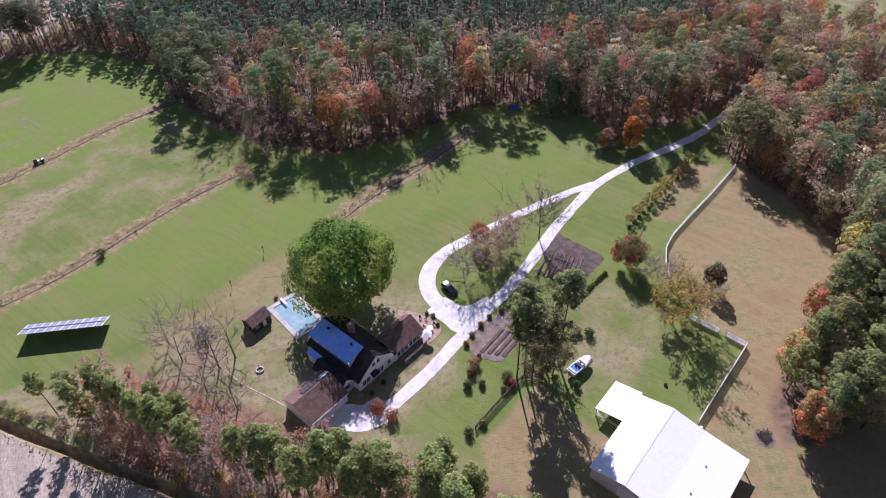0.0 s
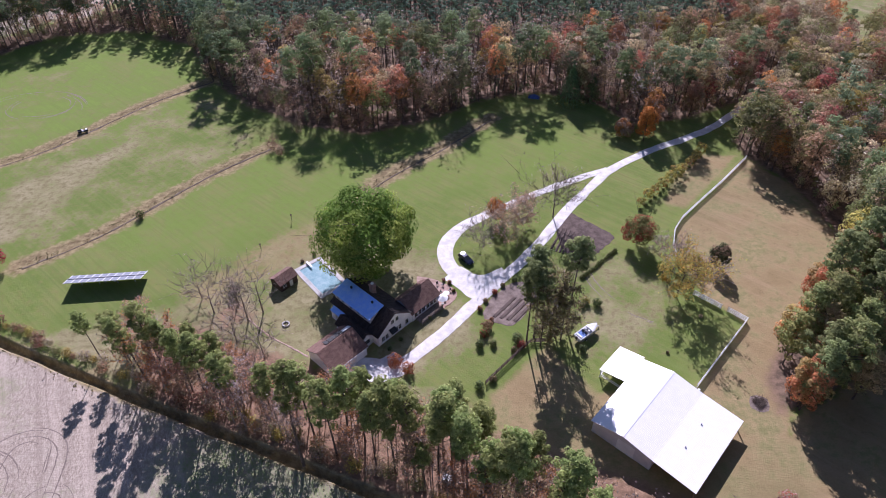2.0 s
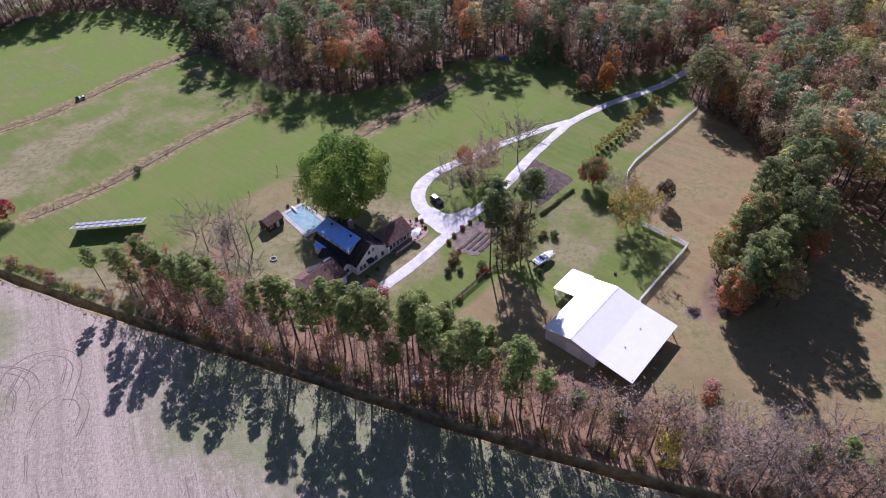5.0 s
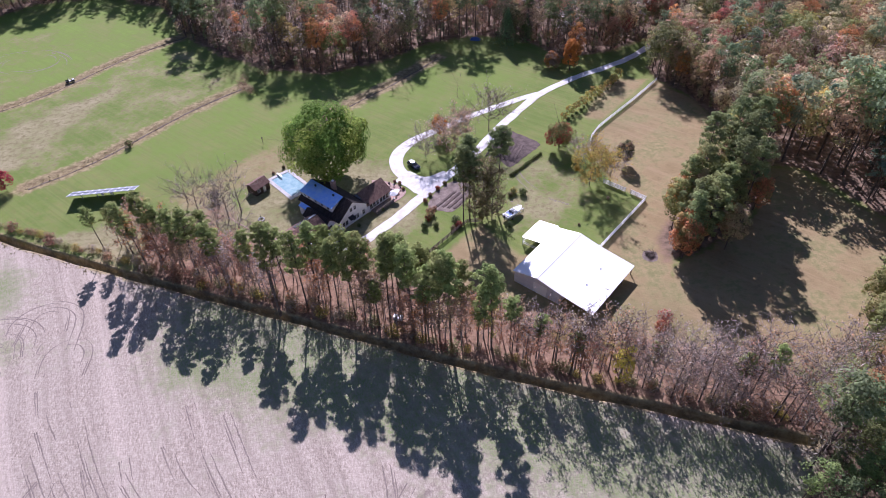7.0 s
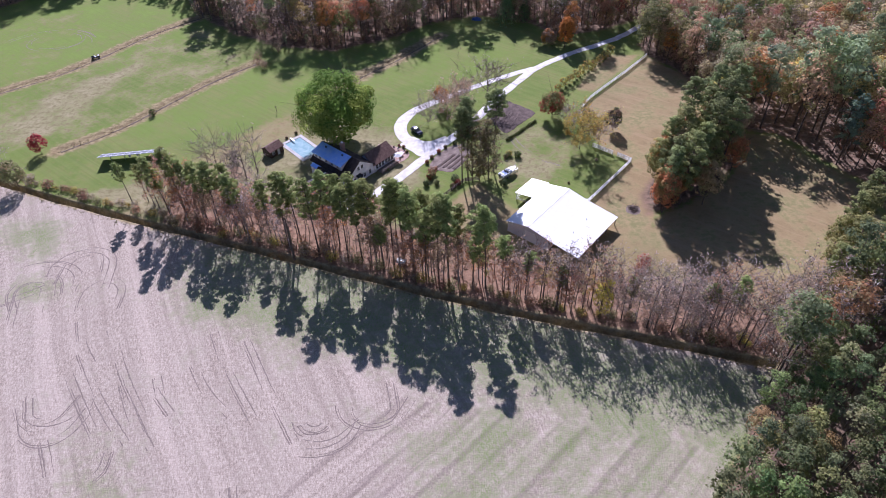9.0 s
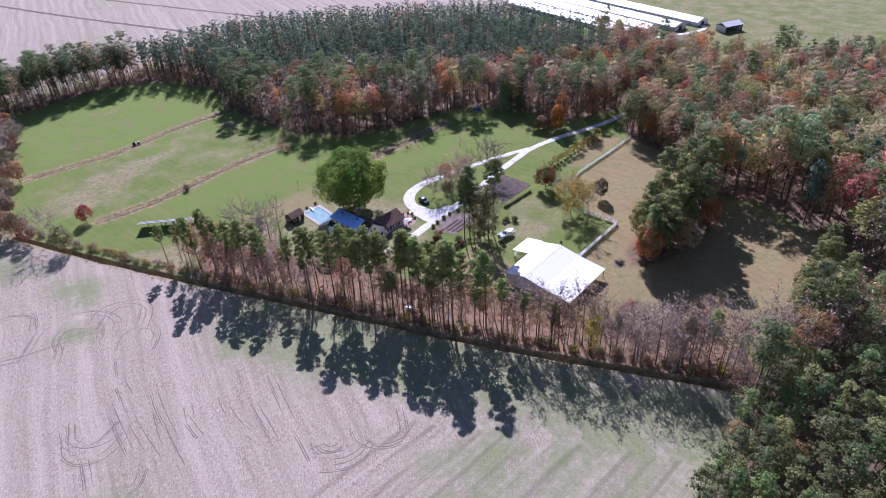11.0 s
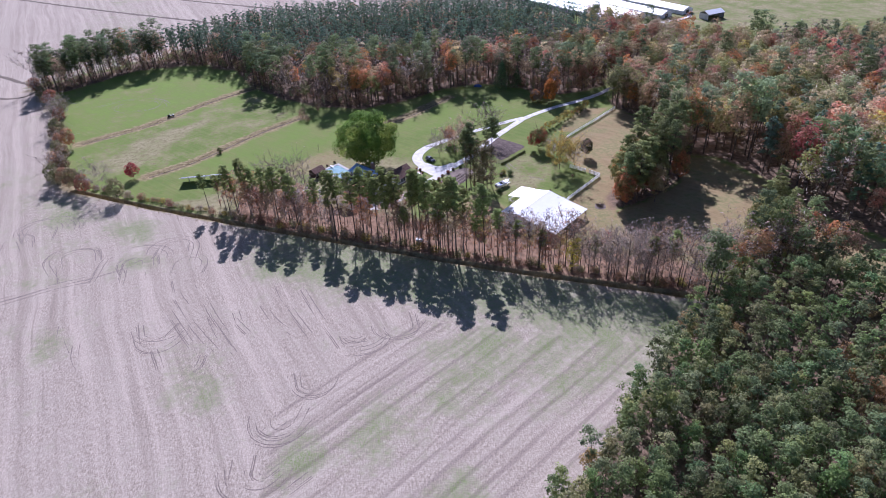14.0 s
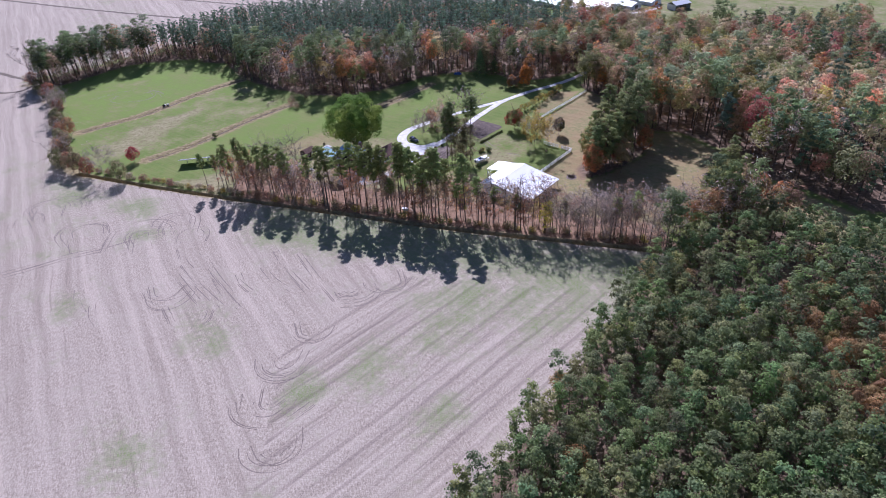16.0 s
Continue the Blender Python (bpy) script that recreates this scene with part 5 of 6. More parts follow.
def gable(parent, x0, y0, x1, y1, eave, ridge, along, wall, roof, over=0.35, thick=0.14, at=None, roof_label="", wall_label=""):
    """Walls of one block with their gables, and the two slopes of its roof. along: the ridge's axis."""
    bm = bmesh.new()
    if along == "x":
        m = at if at is not None else (y0 + y1) / 2
        ring = [(y0, 0), (y1, 0), (y1, eave), (m, ridge), (y0, eave)]
        ends = [[(x, y, z) for y, z in ring] for x in (x0, x1)]
        slope0 = (ridge - eave) / (m - y0)
        slope1 = (ridge - eave) / (y1 - m)
        planes = ([(x0 - over, y0 - over, eave - slope0 * over), (x1 + over, y0 - over, eave - slope0 * over), (x1 + over, m, ridge), (x0 - over, m, ridge)],
                  [(x0 - over, m, ridge), (x1 + over, m, ridge), (x1 + over, y1 + over, eave - slope1 * over), (x0 - over, y1 + over, eave - slope1 * over)])
    else:
        m = at if at is not None else (x0 + x1) / 2
        ring = [(x0, 0), (x1, 0), (x1, eave), (m, ridge), (x0, eave)]
        ends = [[(x, y, z) for x, z in ring] for y in (y0, y1)]
        slope0 = (ridge - eave) / (m - x0)
        slope1 = (ridge - eave) / (x1 - m)
        planes = ([(x0 - over, y0 - over, eave - slope0 * over), (x0 - over, y1 + over, eave - slope0 * over), (m, y1 + over, ridge), (m, y0 - over, ridge)],
                  [(m, y0 - over, ridge), (m, y1 + over, ridge), (x1 + over, y1 + over, eave - slope1 * over), (x1 + over, y0 - over, eave - slope1 * over)])
    a, b = ([bm.verts.new(p) for p in e] for e in ends)
    bm.faces.new(a), bm.faces.new(b)
    for i in (0, 1, 4):
        bm.faces.new((a[i], a[(i + 1) % 5], b[(i + 1) % 5], b[i]))
    for i in (2, 3):
        bm.faces.new((a[i], a[i + 1], b[i + 1], b[i]))
    bmesh.ops.recalc_face_normals(bm, faces=bm.faces)
    part("wall", bm, wall, parent, wall_label)
    for p in planes:
        part("roof", slab(bmesh.new(), [(x, y, z + thick) for x, y, z in p], thick), roof, parent, roof_label)


def window(parent, m, w, h):
    """A sash window on a wall: frame, glass, bars and sill. m: its foot, facing local -y."""
    ob = part("window", boxes((-w / 2 - 0.09, -0.05, 0, -w / 2, 0.03, h), (w / 2, -0.05, 0, w / 2 + 0.09, 0.03, h), (-w / 2 - 0.09, -0.05, h, w / 2 + 0.09, 0.03, h + 0.1)), WHITE_PAINT, parent)
    ob.matrix_local = m
    part("pane", boxes((-w / 2, -0.015, 0, w / 2, 0.0, h / 2 - 0.02)), GLASS, ob)
    part("pane", boxes((-w / 2, -0.015, h / 2 + 0.02, w / 2, 0.0, h)), GLASS, ob)
    part("bar", boxes((-w / 2, -0.03, h / 2 - 0.02, w / 2, 0.0, h / 2 + 0.02), (-0.02, -0.028, 0.0, 0.02, 0.0, h)), WHITE_PAINT, ob)
    part("sill", boxes((-w / 2 - 0.12, -0.12, -0.07, w / 2 + 0.12, 0.03, 0.0)), WHITE_PAINT, ob)
    return ob


def door(parent, m, w=0.95, h=2.05):
    ob = part("door", boxes((-w / 2, -0.05, 0, w / 2, 0.0, h), bevel=0.015), WHITE_PAINT, parent)
    ob.matrix_local = m
    part("handle", boxes((w / 2 - 0.14, -0.1, 1.0, w / 2 - 0.08, -0.05, 1.06)), STEEL, ob)
    return ob


def house():
    root = thing("house", HOUSE, "rambling white farmhouse with brown shingle roofs and a blue dormer", "house")
    # main block: gable end towards the drive, ridge running back
    gable(root, 0.0, 0.0, 10.2, 15.8, 3.3, 6.9, "y", WHITE_BOARD, DARK_SHINGLE, roof_label="dark brown shingle roof")
    # long dormer on the yard side, with its own low-pitched blue roof
    bm = bmesh.new()
    ring = [(1.0, 2.9), (4.9, 2.9), (4.9, 6.75), (1.0, 5.75)]
    a = [bm.verts.new((x, 3.5, z)) for x, z in ring]
    b = [bm.verts.new((x, 15.5, z)) for x, z in ring]
    bm.faces.new(a), bm.faces.new(b)
    for i in range(4):
        bm.faces.new((a[i], a[(i + 1) % 4], b[(i + 1) % 4], b[i]))
    bmesh.ops.recalc_face_normals(bm, faces=bm.faces)
    part("dormer_wall", bm, WHITE_BOARD, root, "white dormer wall with small windows")
    part("dormer_roof", slab(bmesh.new(), [(0.55, 3.2, 5.78), (0.55, 15.9, 5.78), (5.1, 15.9, 7.06), (5.1, 3.2, 7.06)], 0.12), SKY_BLUE_ROOF, root, "metal dormer roof coloured with the blue of the reflected sky")
    for y in (5.0, 7.4, 10.0, 12.6, 14.4):
        window(root, pose(0.985, y, 4.45, 0, 0, -90), 0.8, 0.95)
    for x, y in ((3.9, 12.9), (4.0, 5.9)):
        part("roof_vent", boxes((x - 0.15, y - 0.2, 6.3, x + 0.2, y + 0.2, 7.25)), DARK_METAL, root)
    # gable windows towards the drive
    for x, z, w, h in ((1.4, 0.8, 0.8, 1.35), (2.5, 0.8, 0.8, 1.35), (5.4, 0.8, 0.8, 1.35), (6.4, 0.8, 0.8, 1.35), (8.6, 0.8, 0.8, 1.3), (4.4, 4.1, 0.75, 1.1), (5.8, 4.1, 0.75, 1.1)):
        window(root, pose(x, -0.012, z), w, h)
    door(root, pose(4.0, -0.012, 0.15))
    awning = part("awning", slab(bmesh.new(), [(3.1, -1.2, 2.35), (4.9, -1.2, 2.35), (4.9, -0.01, 2.9), (3.1, -0.01, 2.9)], 0.06), DARK_METAL, root, "small dark curved door hood")
    # chimney
    stack = part("chimney", boxes((6.4, 8.6, 3.5, 7.6, 9.6, 8.1), (6.3, 8.5, 8.1, 7.7, 9.7, 8.3), bevel=0.02), BRICK_PAVE, root, "brick chimney with a pale cap")
    part("flue", boxes((6.75, 8.85, 8.3, 7.25, 9.35, 8.65)), WHITE_PAINT, stack)
    # east wing
    gable(root, 10.2, -0.2, 18.9, 5.9, 2.75, 5.0, "x", WHITE_BOARD, BROWN_SHINGLE, at=3.4, roof_label="brown shingle roof")
    for x in (11.4, 12.6, 13.8, 15.2, 16.4, 17.6):
        window(root, pose(x, -0.212, 0.85), 0.85, 1.45)
    for y in (1.4, 4.6):
        window(root, pose(18.912, y, 0.85, 0, 0, 90), 0.9, 1.4)
    # yard-side porch under a small blue roof
    part("porch_roof", slab(bmesh.new(), [(-1.7, 9.8, 2.75), (-1.7, 14.6, 2.75), (0.3, 14.6, 3.3), (0.3, 9.8, 3.3)], 0.1), SKY_BLUE_ROOF, root, "small blue porch roof")
    part("porch_wall", boxes((-1.5, 13.0, 0, -0.01, 14.4, 2.7)), WHITE_BOARD, root)
    for y in (10.6, 12.0):
        part("post", boxes((-1.6, y - 0.06, 0, -1.48, y + 0.06, 2.7)), WHITE_PAINT, root)
    # link to the garage
    gable(root, -3.4, 1.9, 0.0, 10.2, 2.75, 4.1, "y", WHITE_BOARD, DARK_SHINGLE, over=0.3, at=-1.7, roof_label="dark shingle link roof")
    window(root, pose(-1.7, 1.888, 1.0), 1.5, 1.15)
    door(root, pose(-0.5, 1.888, 0.1), 0.8)
    # garage
    gable(root, -12.4, 0.3, -3.2, 8.7, 2.8, 5.0, "x", WHITE_BOARD, BROWN_SHINGLE, at=4.9, roof_label="warm brown shingle garage roof")
    for x in (-10.4, -7.4):
        part("garage_door", boxes((x - 1.3, 0.24, 0.0, x + 1.3, 0.29, 2.2)), WHITE_PAINT, root)
    part("garage_gutter", boxes((-12.7, -0.16, 2.62, -2.9, -0.05, 2.74)), WHITE_PAINT, root, "white eaves gutter")
    # hot-water collectors and pale skylights near the garage ridge
    pitch = math.degrees(math.atan2(2.2, 3.8))
    for i in range(5):
        ob = part("collector", boxes((-0.42, -0.75, 0.0, 0.42, 0.75, 0.09)), DARK_METAL, root, "black roof-mounted solar collector")
        ob.matrix_local = pose(-9.4 + i * 0.98, 6.0, 4.75, -pitch + 12, 0, 0)
    for i in range(3):
        ob = part("skylight", boxes((-0.5, -0.7, 0.0, 0.5, 0.7, 0.1)), WHITE_PAINT, root, "pale skylight in the garage roof")
        ob.matrix_local = pose(-5.3 + i * 0.95, 6.0, 4.62, -pitch, 0, 0)
    return root


house()


def deck():
    root = thing("timber_deck", HOUSE @ pose(0, 0, 0), "grey railed timber deck along the farmhouse wing", "deck")
    for i in range(16):
        part("plank", boxes((11.0 + i * 0.44, -2.5, 0.40, 11.0 + i * 0.44 + 0.42, -0.25, 0.45)), GREY_WOOD, root)
    for x in (11.1, 13.2, 15.4, 17.9):
        part("post", boxes((x - 0.06, -2.48, 0, x + 0.06, -2.36, 1.4)), GREY_WOOD, root)
    for z in (0.75, 1.05, 1.35):
        part("rail", boxes((11.04, -2.45, z, 17.96, -2.39, z + 0.07)), GREY_WOOD, root)
    part("skirt", boxes((11.0, -2.5, 0.0, 18.0, -2.46, 0.38)), GREY_WOOD, root)


deck()


def shed():
    root = thing("pool_shed", pose(-36.7, 102.0, 0, 0, 0, 47), "small brown-roofed wooden shed beside the pool", "shed")
    gable(root, -2.5, -1.9, 2.5, 1.9, 2.3, 3.4, "x", DARK_WOOD, BROWN_SHINGLE, over=0.3, roof_label="brown shingle shed roof")
    door(root, pose(0.6, -1.912, 0.0), 0.9)
    window(root, pose(-1.4, -1.912, 1.0), 0.8, 0.8)


shed()


def pool():
    m = pose(-28.15, 103.7, 0, 0, 0, -52.5)
    root = thing("swimming_pool", m, "turquoise swimming pool with a pale concrete surround", "pool")
    L, W, e = 5.6, 3.0, 0.95
    part("surround", boxes((-L - e, -W - e, -0.05, L + e, -W, 0.12), (-L - e, W, -0.05, L + e, W + e, 0.12), (-L - e, -W, -0.05, -L, W, 0.12), (L, -W, -0.05, L + e, W, 0.12), bevel=0.02), CONCRETE, root, "pale concrete pool surround")
    part("coping", boxes((-L - 0.15, -W - 0.15, 0.10, L + 0.15, -W + 0.15, 0.17), (-L - 0.15, W - 0.15, 0.10, L + 0.15, W + 0.15, 0.17), (-L - 0.15, -W + 0.15, 0.10, -L + 0.15, W - 0.15, 0.17), (L - 0.15, -W + 0.15, 0.10, L + 0.15, W - 0.15, 0.17)), CONCRETE, root)
    part("water", boxes((-L, -W, -0.05, L, W, 0.04)), POOL_WATER, root, "turquoise pool water")
    board = part("diving_board", boxes((-L - 1.0, -0.28, 0.55, -L + 1.6, 0.28, 0.63), bevel=0.03), WHITE_PAINT, root, "white diving board")
    part("stand", boxes((-L - 0.9, -0.3, 0.12, -L - 0.6, 0.3, 0.55), (-L - 0.3, -0.3, 0.12, -L - 0.1, 0.3, 0.55)), STEEL, board)
    return root


pool()


def solar_array():
    root = thing("solar_array", pose(-80.3, 104.5, 0, 0, 0, 2.2), "long tilted array of silvery solar panels on posts", "solar panels")
    near, far, zn, zf, half = -2.3, 2.3, 3.0, 1.2, 9.1
    tilt = math.degrees(math.atan2(zn - zf, far - near))
    slope = math.hypot(zn - zf, far - near)
    wide, tall = 2 * half / 10, slope / 5
    for i in range(10):
        panel_row = part("panel_column", boxes((-wide / 2 + 0.06, -slope / 2, -0.06, wide / 2 - 0.06, slope / 2, -0.03)), STEEL, root)
        panel_row.matrix_local = pose(-half + (i + 0.5) * wide, (near + far) / 2, (zn + zf) / 2, -tilt, 0, 0)
        for k in range(5):
            part("panel", boxes((-wide / 2 + 0.10, -slope / 2 + k * tall + 0.03, -0.029, wide / 2 - 0.10, -slope / 2 + (k + 1) * tall - 0.03, 0.012)), SOLAR_CELL, panel_row)
    for i in range(11):
        ob = part("purlin", boxes((-0.07, -slope / 2 - 0.05, -0.03, 0.07, slope / 2 + 0.05, 0.035)), WHITE_PAINT, root, "white purlin between the panel columns")
        ob.matrix_local = pose(-half + i * wide, (near + far) / 2, (zn + zf) / 2, -tilt, 0, 0)
    for x in (-6.4, -2.2, 2.2, 6.4):
        part("post", boxes((x - 0.09, -0.1, 0, x + 0.09, 0.08, 2.35)), STEEL, root)
    part("beam", boxes((-half, -0.09, 2.2, half, 0.07, 2.34)), STEEL, root)
    for x in (-0.8, 1.6):
        part("inverter_box", boxes((x, -0.5, 0.9, x + 0.6, -0.14, 1.7), bevel=0.03), WHITE_PAINT, root)
    return root


solar_array()

# ---- fences ----


def fence(points, gap, rails, height, mat, label, group, cap=0.0):
    """A post-and-rail fence from corner to corner; posts and rails are its parts."""
    root = thing("fence", pose(points[0][0], points[0][1], 0), label, "fence", group)
    ox, oy = points[0]
    post_mesh = rail_mesh = None
    for (ax, ay), (bx, by) in zip(points, points[1:]):
        run = math.hypot(bx - ax, by - ay)
        n = max(1, round(run / gap))
        turn = math.degrees(math.atan2(by - ay, bx - ax))
        for i in range(n):
            x, y = ax + (bx - ax) * i / n - ox, ay + (by - ay) * i / n - oy
            if post_mesh is None:
                ob = part("post", boxes((-0.075, -0.075, 0, 0.075, 0.075, height + 0.08), bevel=0.012), mat, root)
                post_mesh = ob.data
            else:
                ob = new("post", post_mesh)
                ob.parent = root
            ob.matrix_local = pose(x, y, 0, 0, 0, turn)
            for k in range(rails):
                z = height * (k + 0.75) / rails - 0.05
                if rail_mesh is None:
                    rl = part("rail", boxes((0, -0.06, 0, 1, 0.06, 0.15)), mat, root)
                    rail_mesh = rl.data
                else:
                    rl = new("rail", rail_mesh)
                    rl.parent = root
                rl.matrix_local = pose(x, y, z, 0, 0, turn) @ Matrix.Diagonal((run / n, 1, 1, 1))
    ob = new("post", post_mesh)
    ob.parent = root
    ob.matrix_local = pose(points[-1][0] - ox, points[-1][1] - oy, 0)
    return root


fence([(52.9, 65.9), (70.3, 83.2), (67.2, 86.6)], 2.4, 4, 1.5, WHITE_PAINT, "white four-rail paddock fence beside the barn", "paddock fences")
fence([(66.0, 87.6), (61.2, 92.4)], 2.4, 4, 1.5, WHITE_PAINT, "white paddock fence under the garden tree", "paddock fences")
fence([(95.9, 147.7), (84.3, 136.2), (74.6, 127.2), (67.7, 120.6), (64.1, 115.8), (61.9, 109.9), (60.9, 104.1)], 2.4, 3, 1.3, WHITE_PAINT, "long pale three-rail fence along the pasture", "paddock fences")
fence([(9.6, 69.2), (13.3, 73.0), (17.4, 77.0), (20.6, 80.0)], 2.0, 3, 1.3, DARK_WOOD, "dark wooden post-and-rail garden fence", "garden fences")
fence([(20.8, 79.9), (24.6, 80.0)], 1.9, 4, 1.3, DARK_WOOD, "dark wooden field gate fence", "garden fences")

# ---- vehicles ----


def rings(bm, sections, caps=True):
    """A skin over cross-sections with equal numbers of points."""
    made = [[bm.verts.new(p) for p in s] for s in sections]
    n = len(made[0])
    for a, b in zip(made, made[1:]):
        for k in range(n):
            bm.faces.new((a[k], a[(k + 1) % n], b[(k + 1) % n], b[k]))
    if caps:
        bm.faces.new(made[0][::-1]), bm.faces.new(made[-1])
    bmesh.ops.recalc_face_normals(bm, faces=bm.faces)
    return bm


def wheel(parent, x, y, r=0.34, w=0.22):
    bm = bmesh.new()
    bmesh.ops.create_cone(bm, cap_ends=True, segments=16, radius1=r, radius2=r, depth=w, matrix=pose(0, 0, 0, 90, 0, 0))
    ob = part("wheel", bm, RUBBER, parent)
    ob.matrix_local = pose(x, y, r)
    bm = bmesh.new()
    bmesh.ops.create_cone(bm, cap_ends=True, segments=12, radius1=r * 0.6, radius2=r * 0.6, depth=w + 0.02, matrix=pose(0, 0, 0, 90, 0, 0))
    part("rim", bm, STEEL, ob)


def car():
    root = thing("car", pose(8.1, 107.6, 0.05, 0, 0, -56), "dark navy estate car parked on the gravel loop", "car")
    def section(x, half, low, belt, roof, top_half):
        return [(x, -half, low), (x, half, low), (x, half, belt), (x, top_half, roof), (x, -top_half, roof), (x, -half, belt)]
    bm = rings(bmesh.new(), [section(-2.3, 0.78, 0.42, 0.72, 0.80, 0.70), section(-2.15, 0.86, 0.28, 0.92, 0.98, 0.78), section(-1.0, 0.9, 0.24, 0.95, 1.0, 0.8), section(1.1, 0.9, 0.24, 0.95, 1.0, 0.8), section(1.95, 0.87, 0.26, 0.84, 0.92, 0.76), section(2.35, 0.76, 0.38, 0.62, 0.72, 0.62)])
    part("body", bm, CAR_PAINT, root)
    cabin = rings(bmesh.new(), [section(-2.1, 0.78, 0.94, 1.0, 1.02, 0.7), section(-1.75, 0.78, 0.94, 1.15, 1.48, 0.62), section(0.1, 0.8, 0.94, 1.15, 1.54, 0.64), section(1.15, 0.78, 0.94, 0.99, 1.01, 0.7)])
    part("cabin", cabin, GLASS, root, "dark glazed cabin")
    part("roof", rings(bmesh.new(), [section(-1.7, 0.60, 1.47, 1.49, 1.51, 0.55), section(-0.8, 0.63, 1.5, 1.54, 1.57, 0.58), section(0.15, 0.63, 1.52, 1.55, 1.57, 0.58)]), CAR_PAINT, root)
    for x in (-1.4, 1.45):
        for y in (-0.8, 0.8):
            wheel(root, x, y)
    for y in (-0.62, 0.62):
        part("headlight", boxes((2.2, y - 0.15, 0.58, 2.37, y + 0.15, 0.72), bevel=0.02), WHITE_PAINT, root)
        part("tail_light", boxes((-2.32, y - 0.12, 0.7, -2.2, y + 0.12, 0.86), bevel=0.02), RED_PAINT, root)
    part("bumper", boxes((2.28, -0.7, 0.34, 2.42, 0.7, 0.5), bevel=0.03), CAR_PAINT, root)


car()


def boat():
    root = thing("motor_boat", pose(33.2, 81.3, 0.0, 0, 0, 36), "white open motor boat with a shade-blue cockpit on its trailer", "boat")
    def hull(x, beam, keel, sheer):
        return [(x, 0, keel), (x, beam * 0.75, keel + 0.25), (x, beam, sheer), (x, beam - 0.1, sheer + 0.02), (x, -beam + 0.1, sheer + 0.02), (x, -beam, sheer), (x, -beam * 0.75, keel + 0.25)]
    part("hull", rings(bmesh.new(), [hull(-3.1, 1.1, 0.62, 1.5), hull(-1.0, 1.2, 0.58, 1.55), hull(1.2, 1.1, 0.62, 1.65), hull(2.5, 0.65, 0.85, 1.78), hull(3.3, 0.08, 1.3, 1.86)]), BOAT_WHITE, root, "white hull")
    # blue floor colour stands for the shade inside the white hull
    part("cockpit_floor", boxes((-2.8, -0.85, 1.55, 0.6, 0.85, 1.585)), BOAT_SHADE_BLUE, root, "cockpit floor coloured blue for the shade inside the hull")
    part("gunwale", boxes((-3.05, -1.12, 1.5, 1.1, -0.9, 1.72), (-3.05, 0.9, 1.5, 1.1, 1.12, 1.72), (-3.05, -0.9, 1.5, -2.8, 0.9, 1.7), bevel=0.04), BOAT_WHITE, root)
    part("fore_deck", slab(bmesh.new(), [(0.7, -1.0, 1.74), (2.4, -0.62, 1.84), (3.15, 0.0, 1.9), (2.4, 0.62, 1.84), (0.7, 1.0, 1.74)], 0.08), BOAT_WHITE, root)
    part("windscreen", slab(bmesh.new(), [(0.35, -0.85, 2.15), (0.35, 0.85, 2.15), (0.85, 0.75, 1.76), (0.85, -0.75, 1.76)], 0.03), GLASS, root)
    for y in (-0.45, 0.45):
        seat = part("seat", boxes((-0.9, y - 0.25, 1.59, -0.4, y + 0.25, 1.95), (-0.98, y - 0.25, 1.95, -0.85, y + 0.25, 2.3), bevel=0.04), DARK_METAL, root)
    part("console", boxes((-0.1, -0.75, 1.59, 0.4, -0.2, 2.05), (-0.1, 0.2, 1.59, 0.4, 0.75, 2.05), bevel=0.03), BOAT_WHITE, root)
    part("stern_bench", boxes((-2.7, -0.8, 1.59, -2.2, 0.8, 1.9), bevel=0.05), BOAT_WHITE, root)
    part("outboard_motor", boxes((-3.55, -0.22, 1.35, -3.15, 0.22, 2.05), (-3.45, -0.08, 0.55, -3.25, 0.08, 1.35), bevel=0.05), DARK_METAL, root, "dark outboard motor")
    part("bow_rail", tube(bmesh.new(), [(1.0, -0.95, 2.15), (2.4, -0.6, 2.25), (3.15, 0.0, 2.3), (2.4, 0.6, 2.25), (1.0, 0.95, 2.15)], [0.025] * 5, 5), STEEL, root)
    trailer = part("trailer", boxes((-2.6, -0.95, 0.42, 2.4, -0.83, 0.54), (-2.6, 0.83, 0.42, 2.4, 0.95, 0.54), (-1.2, -1.1, 0.34, -1.05, 1.1, 0.46), (2.2, -0.9, 0.42, 2.35, 0.9, 0.54), (2.3, -0.06, 0.42, 4.2, 0.06, 0.54), (-1.0, -0.8, 0.5, -0.9, 0.8, 0.7), (1.2, -0.6, 0.5, 1.3, 0.6, 0.75), (4.0, -0.05, 0.0, 4.1, 0.05, 0.5)), STEEL, root)
    for y in (-1.1, 1.1):
        wheel(root, -1.1, y, 0.33, 0.2)


boat()


def utility_trailer():
    root = thing("utility_trailer", pose(0.7, 48.0, 0, 0, 0, -20), "small white box trailer half hidden under the pines", "trailer")
    part("box", boxes((-1.1, -0.65, 0.5, 1.1, 0.65, 1.25), bevel=0.08), WHITE_PAINT, root)
    part("drawbar", boxes((1.1, -0.06, 0.5, 2.9, 0.06, 0.6), (2.75, -0.05, 0.0, 2.85, 0.05, 0.5)), DARK_METAL, root)
    for y in (-0.72, 0.72):
        wheel(root, -0.2, y, 0.3, 0.18)


utility_trailer()



